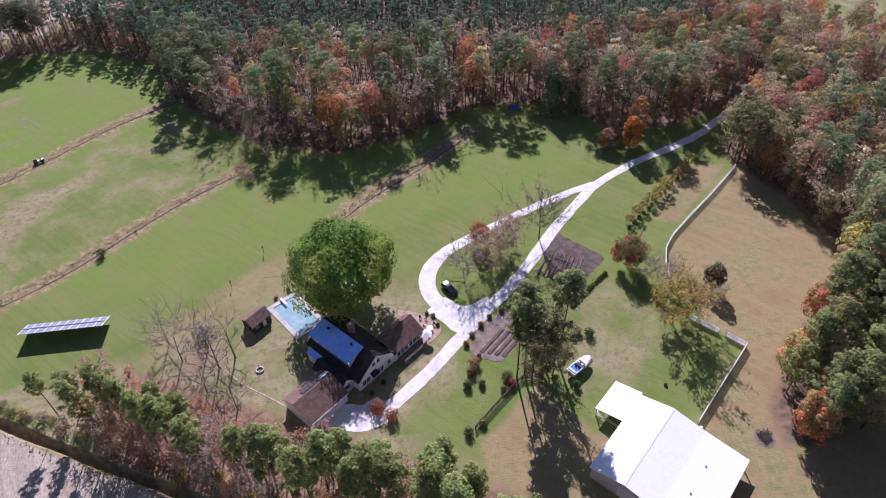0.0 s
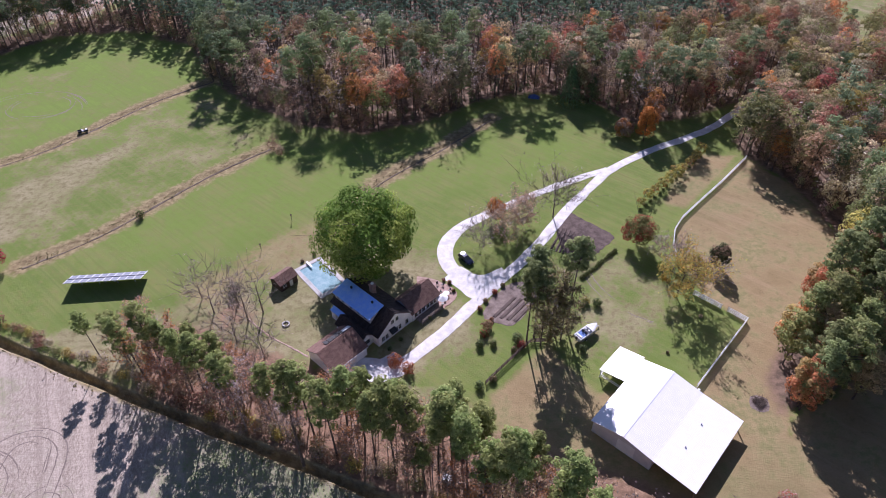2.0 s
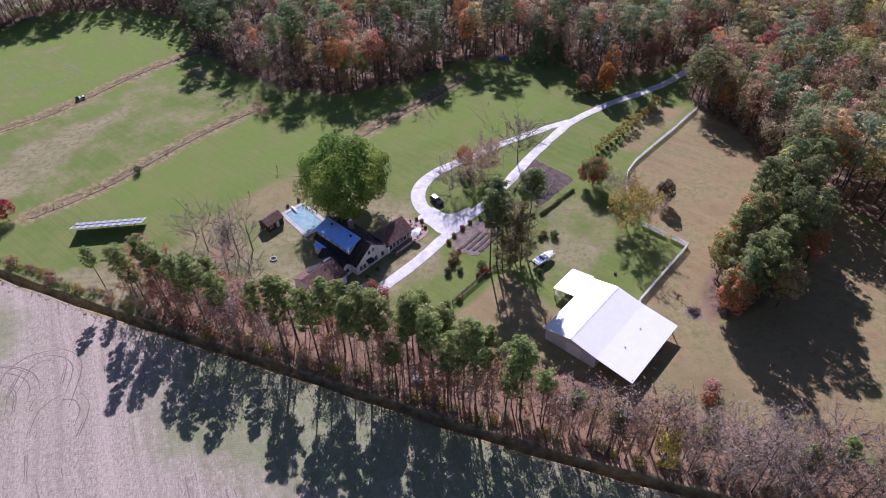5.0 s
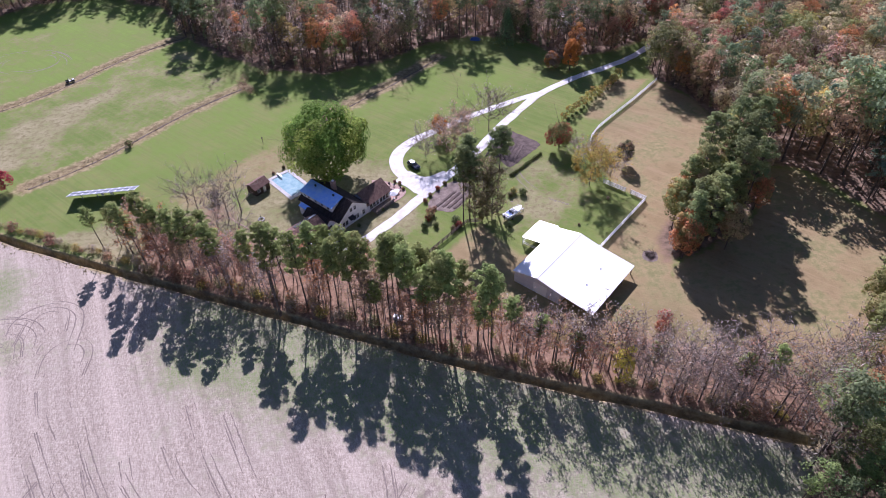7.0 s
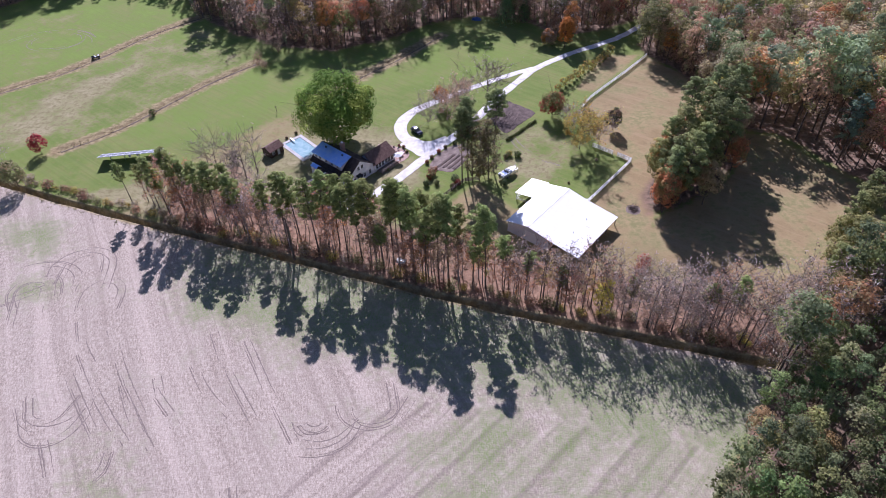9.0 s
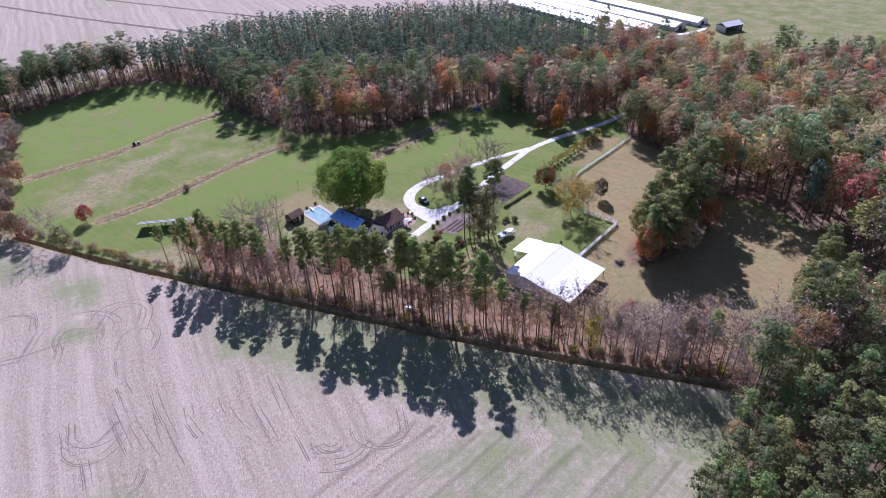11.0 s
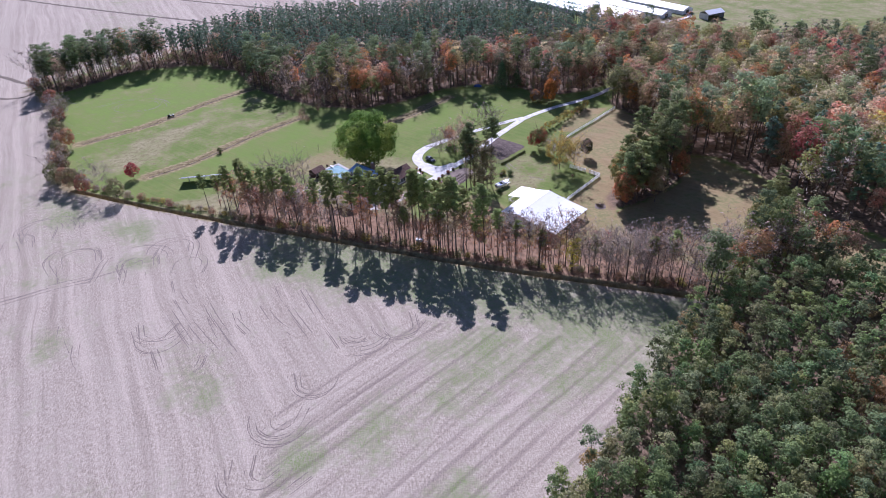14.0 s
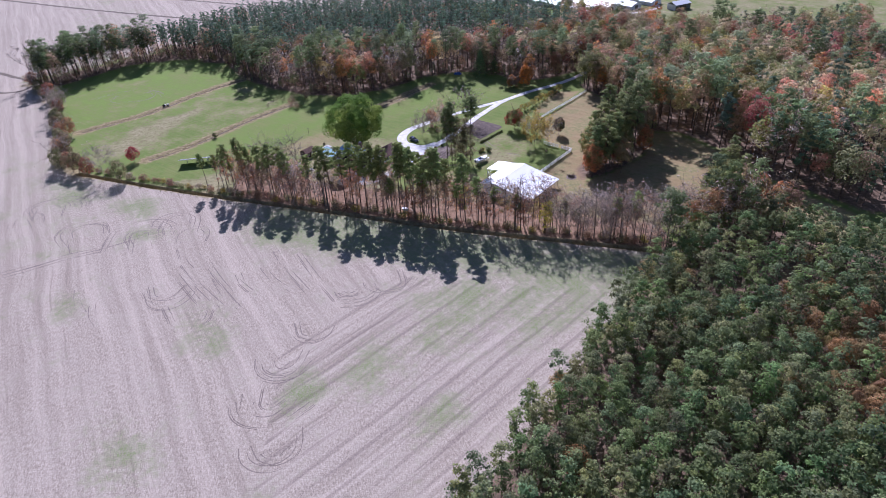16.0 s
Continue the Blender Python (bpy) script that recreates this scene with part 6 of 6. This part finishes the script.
def utility_cart():
    root = thing("utility_cart", pose(-113.4, 177.2, 0, 0, 0, 28), "small dark farm cart with white seats parked by the old ditch", "farm vehicle")
    part("chassis", boxes((-1.5, -0.6, 0.35, 1.45, 0.6, 0.6), (0.75, -0.62, 0.6, 1.5, 0.62, 0.95), bevel=0.05), DARK_METAL, root)
    part("cargo_bed", boxes((-1.55, -0.65, 0.6, -0.45, 0.65, 0.68), (-1.55, -0.65, 0.68, -0.45, -0.58, 0.98), (-1.55, 0.58, 0.68, -0.45, 0.65, 0.98), (-1.55, -0.58, 0.68, -1.48, 0.58, 0.98)), DARK_METAL, root)
    for y in (-0.32, 0.32):
        part("seat", boxes((-0.35, y - 0.26, 0.6, 0.2, y + 0.26, 0.82), (-0.4, y - 0.26, 0.82, -0.28, y + 0.26, 1.35), bevel=0.04), WHITE_PAINT, root, "white padded seat")
    part("bonnet", boxes((0.8, -0.5, 0.95, 1.45, 0.5, 1.02), bevel=0.03), WHITE_PAINT, root, "white bonnet")
    for y in (-0.58, 0.58):
        part("roll_bar", tube(bmesh.new(), [(-0.45, y, 0.6), (-0.4, y, 1.85), (0.5, y, 1.85), (0.85, y, 0.95)], [0.03] * 4, 5), DARK_METAL, root)
    for x in (-1.0, 1.05):
        for y in (-0.68, 0.68):
            wheel(root, x, y, 0.3, 0.22)


utility_cart()
BLUE_TARP = plain("blue_tarp", (0.05, 0.09, 0.26), (0.09, 0.15, 0.36), 1.0, 0.45, bump=0.5)


def tarp_heap(x, y, long_side, wide, high, turn):
    """A lumpy pile under a tarpaulin that drapes to the ground."""
    rnd = random.Random(5)
    bm = bmesh.new()
    nu, nv, grid = 12, 8, []
    for i in range(nu + 1):
        row = []
        for k in range(nv + 1):
            u, w = i / nu * 2 - 1, k / nv * 2 - 1
            z = high * (1 - u ** 6) * (1 - abs(w) ** 3.0) * (0.85 + 0.15 * math.sin(u * 5 + w * 3)) + rnd.uniform(0, 0.08)
            row.append(bm.verts.new((u * long_side / 2 + rnd.uniform(-0.06, 0.06), w * wide / 2 + rnd.uniform(-0.06, 0.06), max(z, 0.02))))
        grid.append(row)
    for a, b in zip(grid, grid[1:]):
        for k in range(nv):
            bm.faces.new((a[k], b[k], b[k + 1], a[k + 1]))
    skirt = [v for v in grid[0]] + [r[-1] for r in grid[1:]] + [v for v in reversed(grid[-1][:-1])] + [r[0] for r in reversed(grid[1:-1])]
    low = [bm.verts.new((v.co.x * 1.02, v.co.y * 1.02, -0.05)) for v in skirt]
    for k in range(len(skirt)):
        m = (k + 1) % len(skirt)
        bm.faces.new((skirt[k], skirt[m], low[m], low[k]))
    bmesh.ops.recalc_face_normals(bm, faces=bm.faces)
    ob = part("tarp_heap", bm, BLUE_TARP)
    ob.matrix_world = pose(x, y, 0, 0, 0, turn)
    return tagged(ob, "heap of stores under a blue tarpaulin at the wood's edge", "tarpaulin heap")


tarp_heap(37.8, 190.2, 4.0, 2.0, 1.1, -18)

# ---- poultry farm beyond the woods ----


def poultry_house(x, y, long_side, label):
    root = thing("poultry_house", pose(x, y, 0, 0, 0, -59), label, "farm building", "poultry houses")
    gable(root, -long_side, -5.4, 0.0, 5.4, 2.5, 4.4, "x", GREY_SHEET, WHITE_ROOF, over=0.4, roof_label="gleaming white sheet-metal roof")
    part("end_door", boxes((0.01, -1.5, 0, 0.06, 1.5, 2.4)), DARK_METAL, root)
    for k in range(6):
        for s in (-1, 1):
            part("side_fan", boxes((-6 - k * 14, s * 5.4 - 0.25, 0.7, -4.6 - k * 14, s * 5.4 + 0.25, 1.9), bevel=0.04), STEEL, root)


for x, y in ((143, 293), (158.5, 296), (176, 296), (193, 303)):
    poultry_house(x, y, 105, "long low white-roofed poultry house beyond the woods")


def machine_shed():
    root = thing("machine_shed", pose(203, 288.5, 0, 0, 0, 20), "open-fronted machine shed with a pale blue metal roof", "farm building")
    part("back_wall", boxes((-6.5, 3.9, 0, 6.5, 4.05, 3.6)), GREY_SHEET, root)
    for x in (-6.5, 6.35):
        part("side_wall", boxes((x, -4, 0, x + 0.15, 3.9, 3.6)), GREY_SHEET, root)
    for x in (-6.4, -2.1, 2.1, 6.4):
        part("post", boxes((x - 0.12, -4.1, 0, x + 0.12, -3.86, 3.6)), GREY_WOOD, root)
    part("roof", slab(bmesh.new(), [(-6.9, -4.4, 3.7), (6.9, -4.4, 3.7), (6.9, 0, 5.4), (-6.9, 0, 5.4)], 0.12), WHITE_ROOF, root)
    part("roof", slab(bmesh.new(), [(-6.9, 0, 5.4), (6.9, 0, 5.4), (6.9, 4.4, 3.7), (-6.9, 4.4, 3.7)], 0.12), WHITE_ROOF, root)


machine_shed()
ribbon("road", [(150, 282), (164, 285), (178.5, 288), (189, 293.5), (193, 300), (190, 312), (184, 318)], 3.2, 0.06, GRAVEL, "pale farm track round the poultry houses", "road", 0.3, seed=9)
DARK_EARTH = plain("ditch_bank", (0.11, 0.085, 0.06), (0.20, 0.16, 0.115), 0.4, 0.95, bump=0.6)
ribbon("field_ditch", [(-420, 551), (-319, 482), (-256, 438.5), (-202, 403), (-144, 367), (-120, 350)], 3.0, 0.08, DARK_EARTH, "dark weedy ditch line across the far stubble", "ditch", 0.5, 0.16, 11)
ribbon("field_ditch", [(-340, 549), (-239, 485), (-172, 442), (-108, 401), (-60, 372)], 2.6, 0.08, DARK_EARTH, "dark weedy ditch line across the far stubble", "ditch", 0.5, 0.16, 12)
ribbon("field_ditch", [(-300, 316), (-232, 260), (-210, 243), (-200, 234)], 2.6, 0.08, DARK_EARTH, "dark weedy ditch at the corner of the field", "ditch", 0.5, 0.16, 13)
ribbon("field_track", [(-290, 256), (-214, 221.5), (-200, 229)], 2.2, 0.05, DARK_EARTH, "worn earth track at the corner of the field", "track", 0.4, 0.12, 14)

for k, line in enumerate(STRIPS):
    ribbon("field_ditch", [(x + 0.5, y - 0.9) for x, y in line], 0.5, 0.035, DARK_EARTH, "narrow dark drain along the strip of rank grass", "ditch", 0.22, 0.1, 21 + k)

# ---- wheel marks in the stubble ----
TRODDEN = plain("trodden_straw", (0.17, 0.137, 0.11), (0.30, 0.245, 0.20), 1.5, 0.95, bump=0.5)


def wheel_marks(name, lines, label, gauges=(0.0, 0.45, 1.85), wide=0.11):
    """Pressed wheel tracks along smooth lines, broken where the straw has sprung back."""
    rnd = random.Random(3)
    bm = bmesh.new()
    for points in lines:
        line = spline(points, 0.8)
        for off in gauges:
            prev, ebb, pace = None, rnd.uniform(0, 6), rnd.uniform(0.12, 0.3)
            for i, p in enumerate(line):
                along = (line[min(i + 1, len(line) - 1)] - line[max(i - 1, 0)]).normalized()
                side = Vector((-along.y, along.x, 0))
                w = wide * (0.65 + 0.7 * math.sin(i * pace + ebb)) + rnd.uniform(-0.04, 0.04)
                if w < 0.035:
                    prev = None
                    continue
                q = p + side * (off + rnd.uniform(-0.06, 0.06))
                ring = [bm.verts.new(q + side * s * w + Vector((0, 0, 0.025 - 0.02 * abs(s)))) for s in (-1, 0, 1)]
                if prev:
                    for k in range(2):
                        bm.faces.new((prev[k], prev[k + 1], ring[k + 1], ring[k]))
                prev = ring
    bmesh.ops.recalc_face_normals(bm, faces=bm.faces)
    return tagged(part(name, bm, TRODDEN), label, "wheel marks", kind="stuff")


def u_turn(x, y, r, way_in, way_out, tail_in, tail_out, sx=1.0):
    """A turn on the headland: in along one row, round, and out along another. Ways are headings in degrees."""
    pts = []
    swing = (way_out - way_in) % 360
    a0 = way_in - 90
    for i in range(9):
        a = radians(a0 + swing * i / 8)
        pts.append((x + math.cos(a) * r * sx, y + math.sin(a) * r))
    ci, si, co, so = (f(radians(w)) for w in (way_in, way_out) for f in (math.cos, math.sin))
    first, last = pts[0], pts[-1]
    back = [(first[0] - ci * tail_in * k, first[1] - si * tail_in * k) for k in (1.0, 0.5)] if tail_in else []
    on = [(last[0] + co * tail_out * k, last[1] + so * tail_out * k) for k in (0.5, 1.0)] if tail_out else []
    return back + pts + on


turns = random.Random(12)
near = lambda v, d: v + turns.uniform(-d, d)
TURNS = []
# turns where the two sets of rows meet: down the long rows, round, and up the short ones
for x, y, radii in ((-34.5, -51, (3, 5, 7)), (-37, -37.5, (2.6, 4.5, 6, 7.5)), (-35, -23, (3, 5, 6.5, 8)), (-28, -11.5, (4, 6.5)), (-18, 4, (3, 5, 7)), (-7, 7, (4.5, 6.5))):
    for r in radii:
        TURNS.append(u_turn(near(x, 0.9), near(y, 0.9), r, near(-70, 22), near(72, 34), turns.uniform(0, 5), turns.uniform(0, 6), turns.uniform(0.9, 1.3)))
# turns on the low side of the long rows and under the trees
for x, y, radii in ((-73, 12, (4, 6, 8)), (-64, -2, (5,))):
    for r in radii:
        TURNS.append(u_turn(near(x, 1.5), near(y, 1.5), r, near(-68, 8), near(75, 18), turns.uniform(0, 10), turns.uniform(0, 5), turns.uniform(0.9, 1.3)))
for x, y, radii in ((-90, 50, (3.5, 6, 9)), (-81, 56, (5, 8)), (-130, 76, (4, 6.5, 9)), (-138, 68, (5,)), (-72, 46, (6,)), (-112, 56, (5, 8))):
    for r in radii:
        TURNS.append(u_turn(near(x, 1.5), near(y, 1.5), r, near(105, 22), near(290, 24), turns.uniform(0, 9), turns.uniform(0, 16), turns.uniform(0.9, 1.4)))
# single runs along the rows
for k in range(14):
    x, y = turns.uniform(-104, -34), turns.uniform(8, 44)
    a, n = radians(near(-61, 7)), turns.uniform(10, 34)
    if y < 56 - 0.47 * (x + 44) - 24:
        TURNS.append([(x, y), (x + math.cos(a) * n * 0.5 + near(0, 0.8), y + math.sin(a) * n * 0.5), (x + math.cos(a + 0.05) * n, y + math.sin(a + 0.05) * n)])
TURNS += [[(-131, 31), (-122, 34.4), (-111, 39), (-100, 42.4), (-87, 49)], [(-129, 30), (-121, 33), (-110, 37.6), (-101, 40)]]
wheel_marks("wheel_marks", TURNS, "dark curved wheel marks pressed into the stubble")
ring = lambda x, y, r, a0, a1, sx: [(x + math.cos(radians(a0 + (a1 - a0) * i / 12)) * r * sx, y + math.sin(radians(a0 + (a1 - a0) * i / 12)) * r) for i in range(13)]
wheel_marks("lawn_track", [ring(58.5, 104, 22.0, 188, 245, 1.0), ring(-135, 196, 9.0, 150, 420, 1.3), ring(-138, 190, 17.0, 10, 150, 1.2)], "faint worn wheel tracks across the lawn")

# ---- garden ----
bed("patio", [(-4.2, 102.2), (0.2, 101), (4.2, 98), (5.2, 95.4), (3.2, 92.6), (1.2, 91.2), (-0.6, 93.6), (-3.2, 97.4)], 0.08, BRICK_PAVE, "pinkish paved patio at the end of the farmhouse", "patio")
ribbon("garden_path", [(-44, 91), (-38, 85.2), (-33, 81.8), (-28.4, 78.6)], 0.32, 0.05, BRICK_PAVE, "narrow pale path across the rough lawn", "path", 0.05, 0.1, 15)


def garden_rows():
    """Long plank-edged rows in the dug bed."""
    for i in range(4):
        ax, ay = 13.2 + i * 1.5, 88.0 + i * -0.55
        root = thing("plant_row", pose(ax, ay, 0, 0, 0, 47), "raised row of dry stems in the dug garden bed", "garden row", "rows of the garden bed")
        part("soil", boxes((0, -0.35, 0, 8.2, 0.35, 0.2), bevel=0.08), SOIL, root)
        part("edging", boxes((0, -0.42, 0, 8.2, -0.36, 0.22)), GREY_WOOD, root)


garden_rows()
for i in range(9):
    k = i / 8
    root = thing("plough_ridge", pose(34.8 + 2.9 * k * 2.6, 118.6 - 2.9 * k * 2.6 * 0.42 - 6 * k * 0.2, 0, 0, 0, -119 + 2 * i % 3), "ridge of turned dark soil in the vegetable plot", "soil ridge", "ridges of the vegetable plot")
    bm = bmesh.new()
    n = 16
    rnd = random.Random(i)
    rings(bm, [[(q * 9.5 / n, -0.32, 0.0), (q * 9.5 / n, rnd.uniform(-0.08, 0.08), 0.2 + rnd.uniform(-0.05, 0.05)), (q * 9.5 / n, 0.32, 0.0)] for q in range(n + 1)])
    part("soil", bm, SOIL, root)

GARDEN_SHRUBS = [(35.2, 91.2, 1.9, OLIVE, YELLOW, "yellow-green"), (37.6, 90.2, 2.1, GREEN, PINE, "dark green"), (34.0, 90.0, 1.4, GREEN, BROWN, "dull green"), (18.4, 78.9, 1.7, RED, RUST, "dark red"), (16.6, 77.6, 1.3, BROWN, GREEN, "brown"), (11.3, 84.6, 2.4, BROWN, RUST, "russet"), (10.4, 82.4, 2.0, GREEN, RED, "green and red"), (9.2, 79.4, 1.8, PINE, GREEN, "dark green"), (12.2, 79.6, 1.5, GREEN, OLIVE, "green"), (10.2, 90.4, 1.2, RUST, BROWN, "rusty"), (11.8, 93.0, 1.0, BROWN, TAN, "brown"), (14.2, 95.6, 1.2, RUST, RED, "rusty"), (16.4, 97.8, 1.0, BROWN, OLIVE, "brown"), (12.6, 87.0, 0.9, RUST, BROWN, "rusty"), (19.4, 99.4, 1.1, GREEN, OLIVE, "green"), (8.2, 68.4, 1.8, GREEN, PINE, "dark green"), (11.2, 70.2, 1.4, BROWN, GREEN, "brown"), (-9.4, 75.4, 3.0, ORANGE, RUST, "orange"), (-6.6, 73.4, 2.6, RUST, ORANGE, "rust-orange"), (-30.6, 112.0, 0.9, BROWN, GREEN, "brown"), (-33.4, 109.6, 0.8, BROWN, TAN, "brown"), (-1.6, 88.2, 0.8, GREEN, OLIVE, "green"), (3.6, 99.6, 0.9, BROWN, RUST, "potted brown"), (4.4, 96.8, 0.8, GREEN, RUST, "potted green"), (2.2, 100.6, 0.8, RUST, BROWN, "potted rusty"), (-10.6, 79.6, 0.9, GREEN, PINE, "clipped green"), (-8.2, 82.2, 0.9, GREEN, PINE, "clipped green"), (49.8, 75.4, 0.6, OLIVE, BROWN, "low olive"), (31.6, 77.0, 1.6, PINE, GREEN, "dark green"), (17.6, 80.6, 2.2, PINE, OLIVE, "dark green"), (60.4, 85.2, 0.8, BROWN, TAN, "brown"), (60.3, 40.4, 3.4, PINK, RED, "pinkish-red"), (58.6, 38.2, 2.6, RUST, RED, "rusty"), (57.6, 32.6, 3.2, PINE_LIGHT, GREEN, "light green")]
for i, (x, y, h, c, o, w) in enumerate(GARDEN_SHRUBS):
    plant("garden_shrub", bush(400 + i, h, h * 0.62, int(180 + 90 * h), 0.24 + 0.04 * h, c, o, 0.4), BARK, (x, y), f"{w} shrub in the farm garden", "shrub", "garden shrubs", i * 57, 1.0, "leaves")
hedge = plant("low_hedge", bush(450, 0.8, 0.7, 170, 0.26, GREEN, OLIVE, 0.4), BARK, (36.0, 99.4), "low green hedge plant beside the vegetable plot", "shrub", "hedge of the vegetable plot", 0, 1.0, "leaves")
for i in range(1, 14):
    again(hedge, (36 + 10.6 * i / 13 + random.uniform(-0.2, 0.2), 99.4 + 9.4 * i / 13), i * 50, random.uniform(0.8, 1.15))


for i in range(15):
    again(hedge, (57.6 + 25 * i / 14 + random.uniform(-0.4, 0.4), 125.2 + 24.4 * i / 14), i * 50, random.uniform(0.7, 1.15))


def fire_pit():
    root = thing("fire_pit", pose(-34.6, 88.4, 0), "round stone fire pit with a dark iron post", "fire pit")
    for i in range(12):
        ob = part("stone", boxes((-0.16, -0.22, 0, 0.16, 0.22, 0.28 + 0.04 * (i % 3)), bevel=0.05), CONCRETE, root)
        ob.matrix_local = pose(0.75 * math.cos(i * 0.5236), 0.75 * math.sin(i * 0.5236), 0, 0, 0, i * 30)
    part("post", tube(bmesh.new(), [(0, 0, 0), (0, 0, 1.9)], [0.06, 0.05], 8), DARK_METAL, root)


fire_pit()


def brush_pile(x, y, wide, n, label, mat, seed):
    rnd = np.random.default_rng(seed)
    a = rnd.uniform(0, 6.283, n)
    r = wide * rnd.random(n) ** 0.6
    s = np.stack([np.cos(a) * r, np.sin(a) * r, rnd.uniform(0.02, 0.25, n)], 1)
    b = a + rnd.uniform(1.5, 4.5, n)
    e = s + np.stack([np.cos(b) * 1.8, np.sin(b) * 1.8, rnd.uniform(0.2, 0.9, n)], 1)
    v, t = sticks(s, e, np.full(n, 0.06), np.full(n, 0.02))
    ob = new("brush_pile", mesh_from_arrays("brush_pile", v, t, None, mat))
    ob.location = (x, y, 0)
    return tagged(ob, label, "brush pile")


brush_pile(64.2, 61.8, 1.2, 70, "dark burnt brush heap in the brown pasture", BARK, 6)
bed("ash_patch", [(62.2, 61), (63.4, 63.4), (66, 63), (66.2, 60.6), (64.2, 59.6)], 0.02, MULCH, "grey ash patch round the burnt brush heap", "ash patch")


def snag():
    root = thing("dead_tree", pose(-26.3, 52.6, 0), "tall branchless dead pine beside the ditch", "tree")
    part("trunk", tube(bmesh.new(), [(0, 0, 0), (0.03, 0, 4), (0.1, 0.02, 9), (0.12, 0.1, 13.8)], [0.34, 0.29, 0.24, 0.16], 9), BARK, root)


snag()


def garden_table(x, y):
    root = thing("garden_table", pose(x, y, 0.08, 0, 0, 20), "round white garden table on the patio", "table", "patio furniture")
    bm = bmesh.new()
    bmesh.ops.create_cone(bm, cap_ends=True, segments=20, radius1=0.75, radius2=0.75, depth=0.05, matrix=pose(0, 0, 0.72))
    part("tabletop", bm, WHITE_PAINT, root)
    for i in range(4):
        part("leg", tube(bmesh.new(), [(0.5 * math.cos(i * 1.571), 0.5 * math.sin(i * 1.571), 0), (0.4 * math.cos(i * 1.571), 0.4 * math.sin(i * 1.571), 0.7)], [0.025, 0.025], 6), WHITE_PAINT, root)


def garden_chair(x, y, turn):
    root = thing("garden_chair", pose(x, y, 0.08, 0, 0, turn), "dark metal garden chair on the patio", "chair", "patio furniture")
    part("seat", boxes((-0.24, -0.24, 0.4, 0.24, 0.24, 0.45), bevel=0.01), DARK_METAL, root)
    part("backrest", boxes((-0.24, 0.22, 0.45, 0.24, 0.26, 0.95), bevel=0.01), DARK_METAL, root)
    for sx in (-0.2, 0.2):
        for sy in (-0.2, 0.2):
            part("leg", boxes((sx - 0.02, sy - 0.02, 0, sx + 0.02, sy + 0.02, 0.4)), DARK_METAL, root)


garden_table(2.6, 95.6)
for x, y, a in ((1.4, 96.4, 60), (3.5, 96.9, -40), (2.2, 94.2, 180), (0.6, 99.2, 20), (1.8, 98.8, -60)):
    garden_chair(x, y, a)


def parasol(x, y):
    root = thing("parasol", pose(x, y, 0.08), "white garden parasol on the patio", "parasol", "patio furniture")
    part("pole", tube(bmesh.new(), [(0, 0, 0), (0, 0, 2.5)], [0.03, 0.03], 8), STEEL, root)
    bm = bmesh.new()
    bmesh.ops.create_cone(bm, cap_ends=False, segments=8, radius1=1.4, radius2=0.04, depth=0.55, matrix=pose(0, 0, 2.3))
    part("canopy", bm, WHITE_PAINT, root)
    part("base", boxes((-0.3, -0.3, 0, 0.3, 0.3, 0.1), bevel=0.02), CONCRETE, root)


parasol(1.6, 92.8)


def bird_box(x, y, h=1.7):
    root = thing("bird_box", pose(x, y, 0), "small wooden bird box on a post in the grass", "bird box", "bird boxes")
    part("post", boxes((-0.05, -0.05, 0, 0.05, 0.05, h)), GREY_WOOD, root)
    part("box", boxes((-0.14, -0.14, h, 0.14, 0.14, h + 0.36), bevel=0.015), GREY_WOOD, root)
    part("lid", slab(bmesh.new(), [(-0.2, -0.22, h + 0.38), (0.2, -0.22, h + 0.38), (0.2, 0.2, h + 0.46), (-0.2, 0.2, h + 0.46)], 0.03), DARK_WOOD, root)


for x, y in ((-38.2, 126.4), (-44.6, 114.6)):
    bird_box(x, y)

# ---- rank grass along ditches and field edges ----


def rank_grass():
    rnd = np.random.default_rng(11)
    spots = []
    for line, wide, gap in ((DITCH, 2.6, 0.16), (STRIPS[0], 1.6, 0.3), (STRIPS[1], 1.8, 0.25), (STRIPS[2], 1.4, 0.3), ([(-206, 240), (-172, 190), (-152, 140), (-141, 113), (-131, 104)], 4.0, 0.35)):
        for p in spline(line, gap):
            spots.append((p.x + rnd.normal() * wide * 0.6, p.y + rnd.normal() * wide * 0.6))
    c = np.array(spots)
    n = len(c)
    keep = distance_to_line(c[:, 0], c[:, 1], DITCH) > 1.5
    c = c[keep]
    n = len(c)
    pos = np.c_[c, rnd.uniform(0.12, 0.3, n)]
    v, t, up = leaves_at(rnd, pos, 0.5, 0.7, np.tile((0.0, -0.4, 1.0), (n, 1)), 1.0)
    ob = new("rank_grass", mesh_from_arrays("rank_grass", v, t, tinted(rnd, n, (0.36, 0.33, 0.17), 0.25, (0.24, 0.24, 0.10), 0.35), LEAF, normals=up))
    return tagged(ob, "rank bleached grass along ditches and field edges", "grass", kind="stuff")


rank_grass()
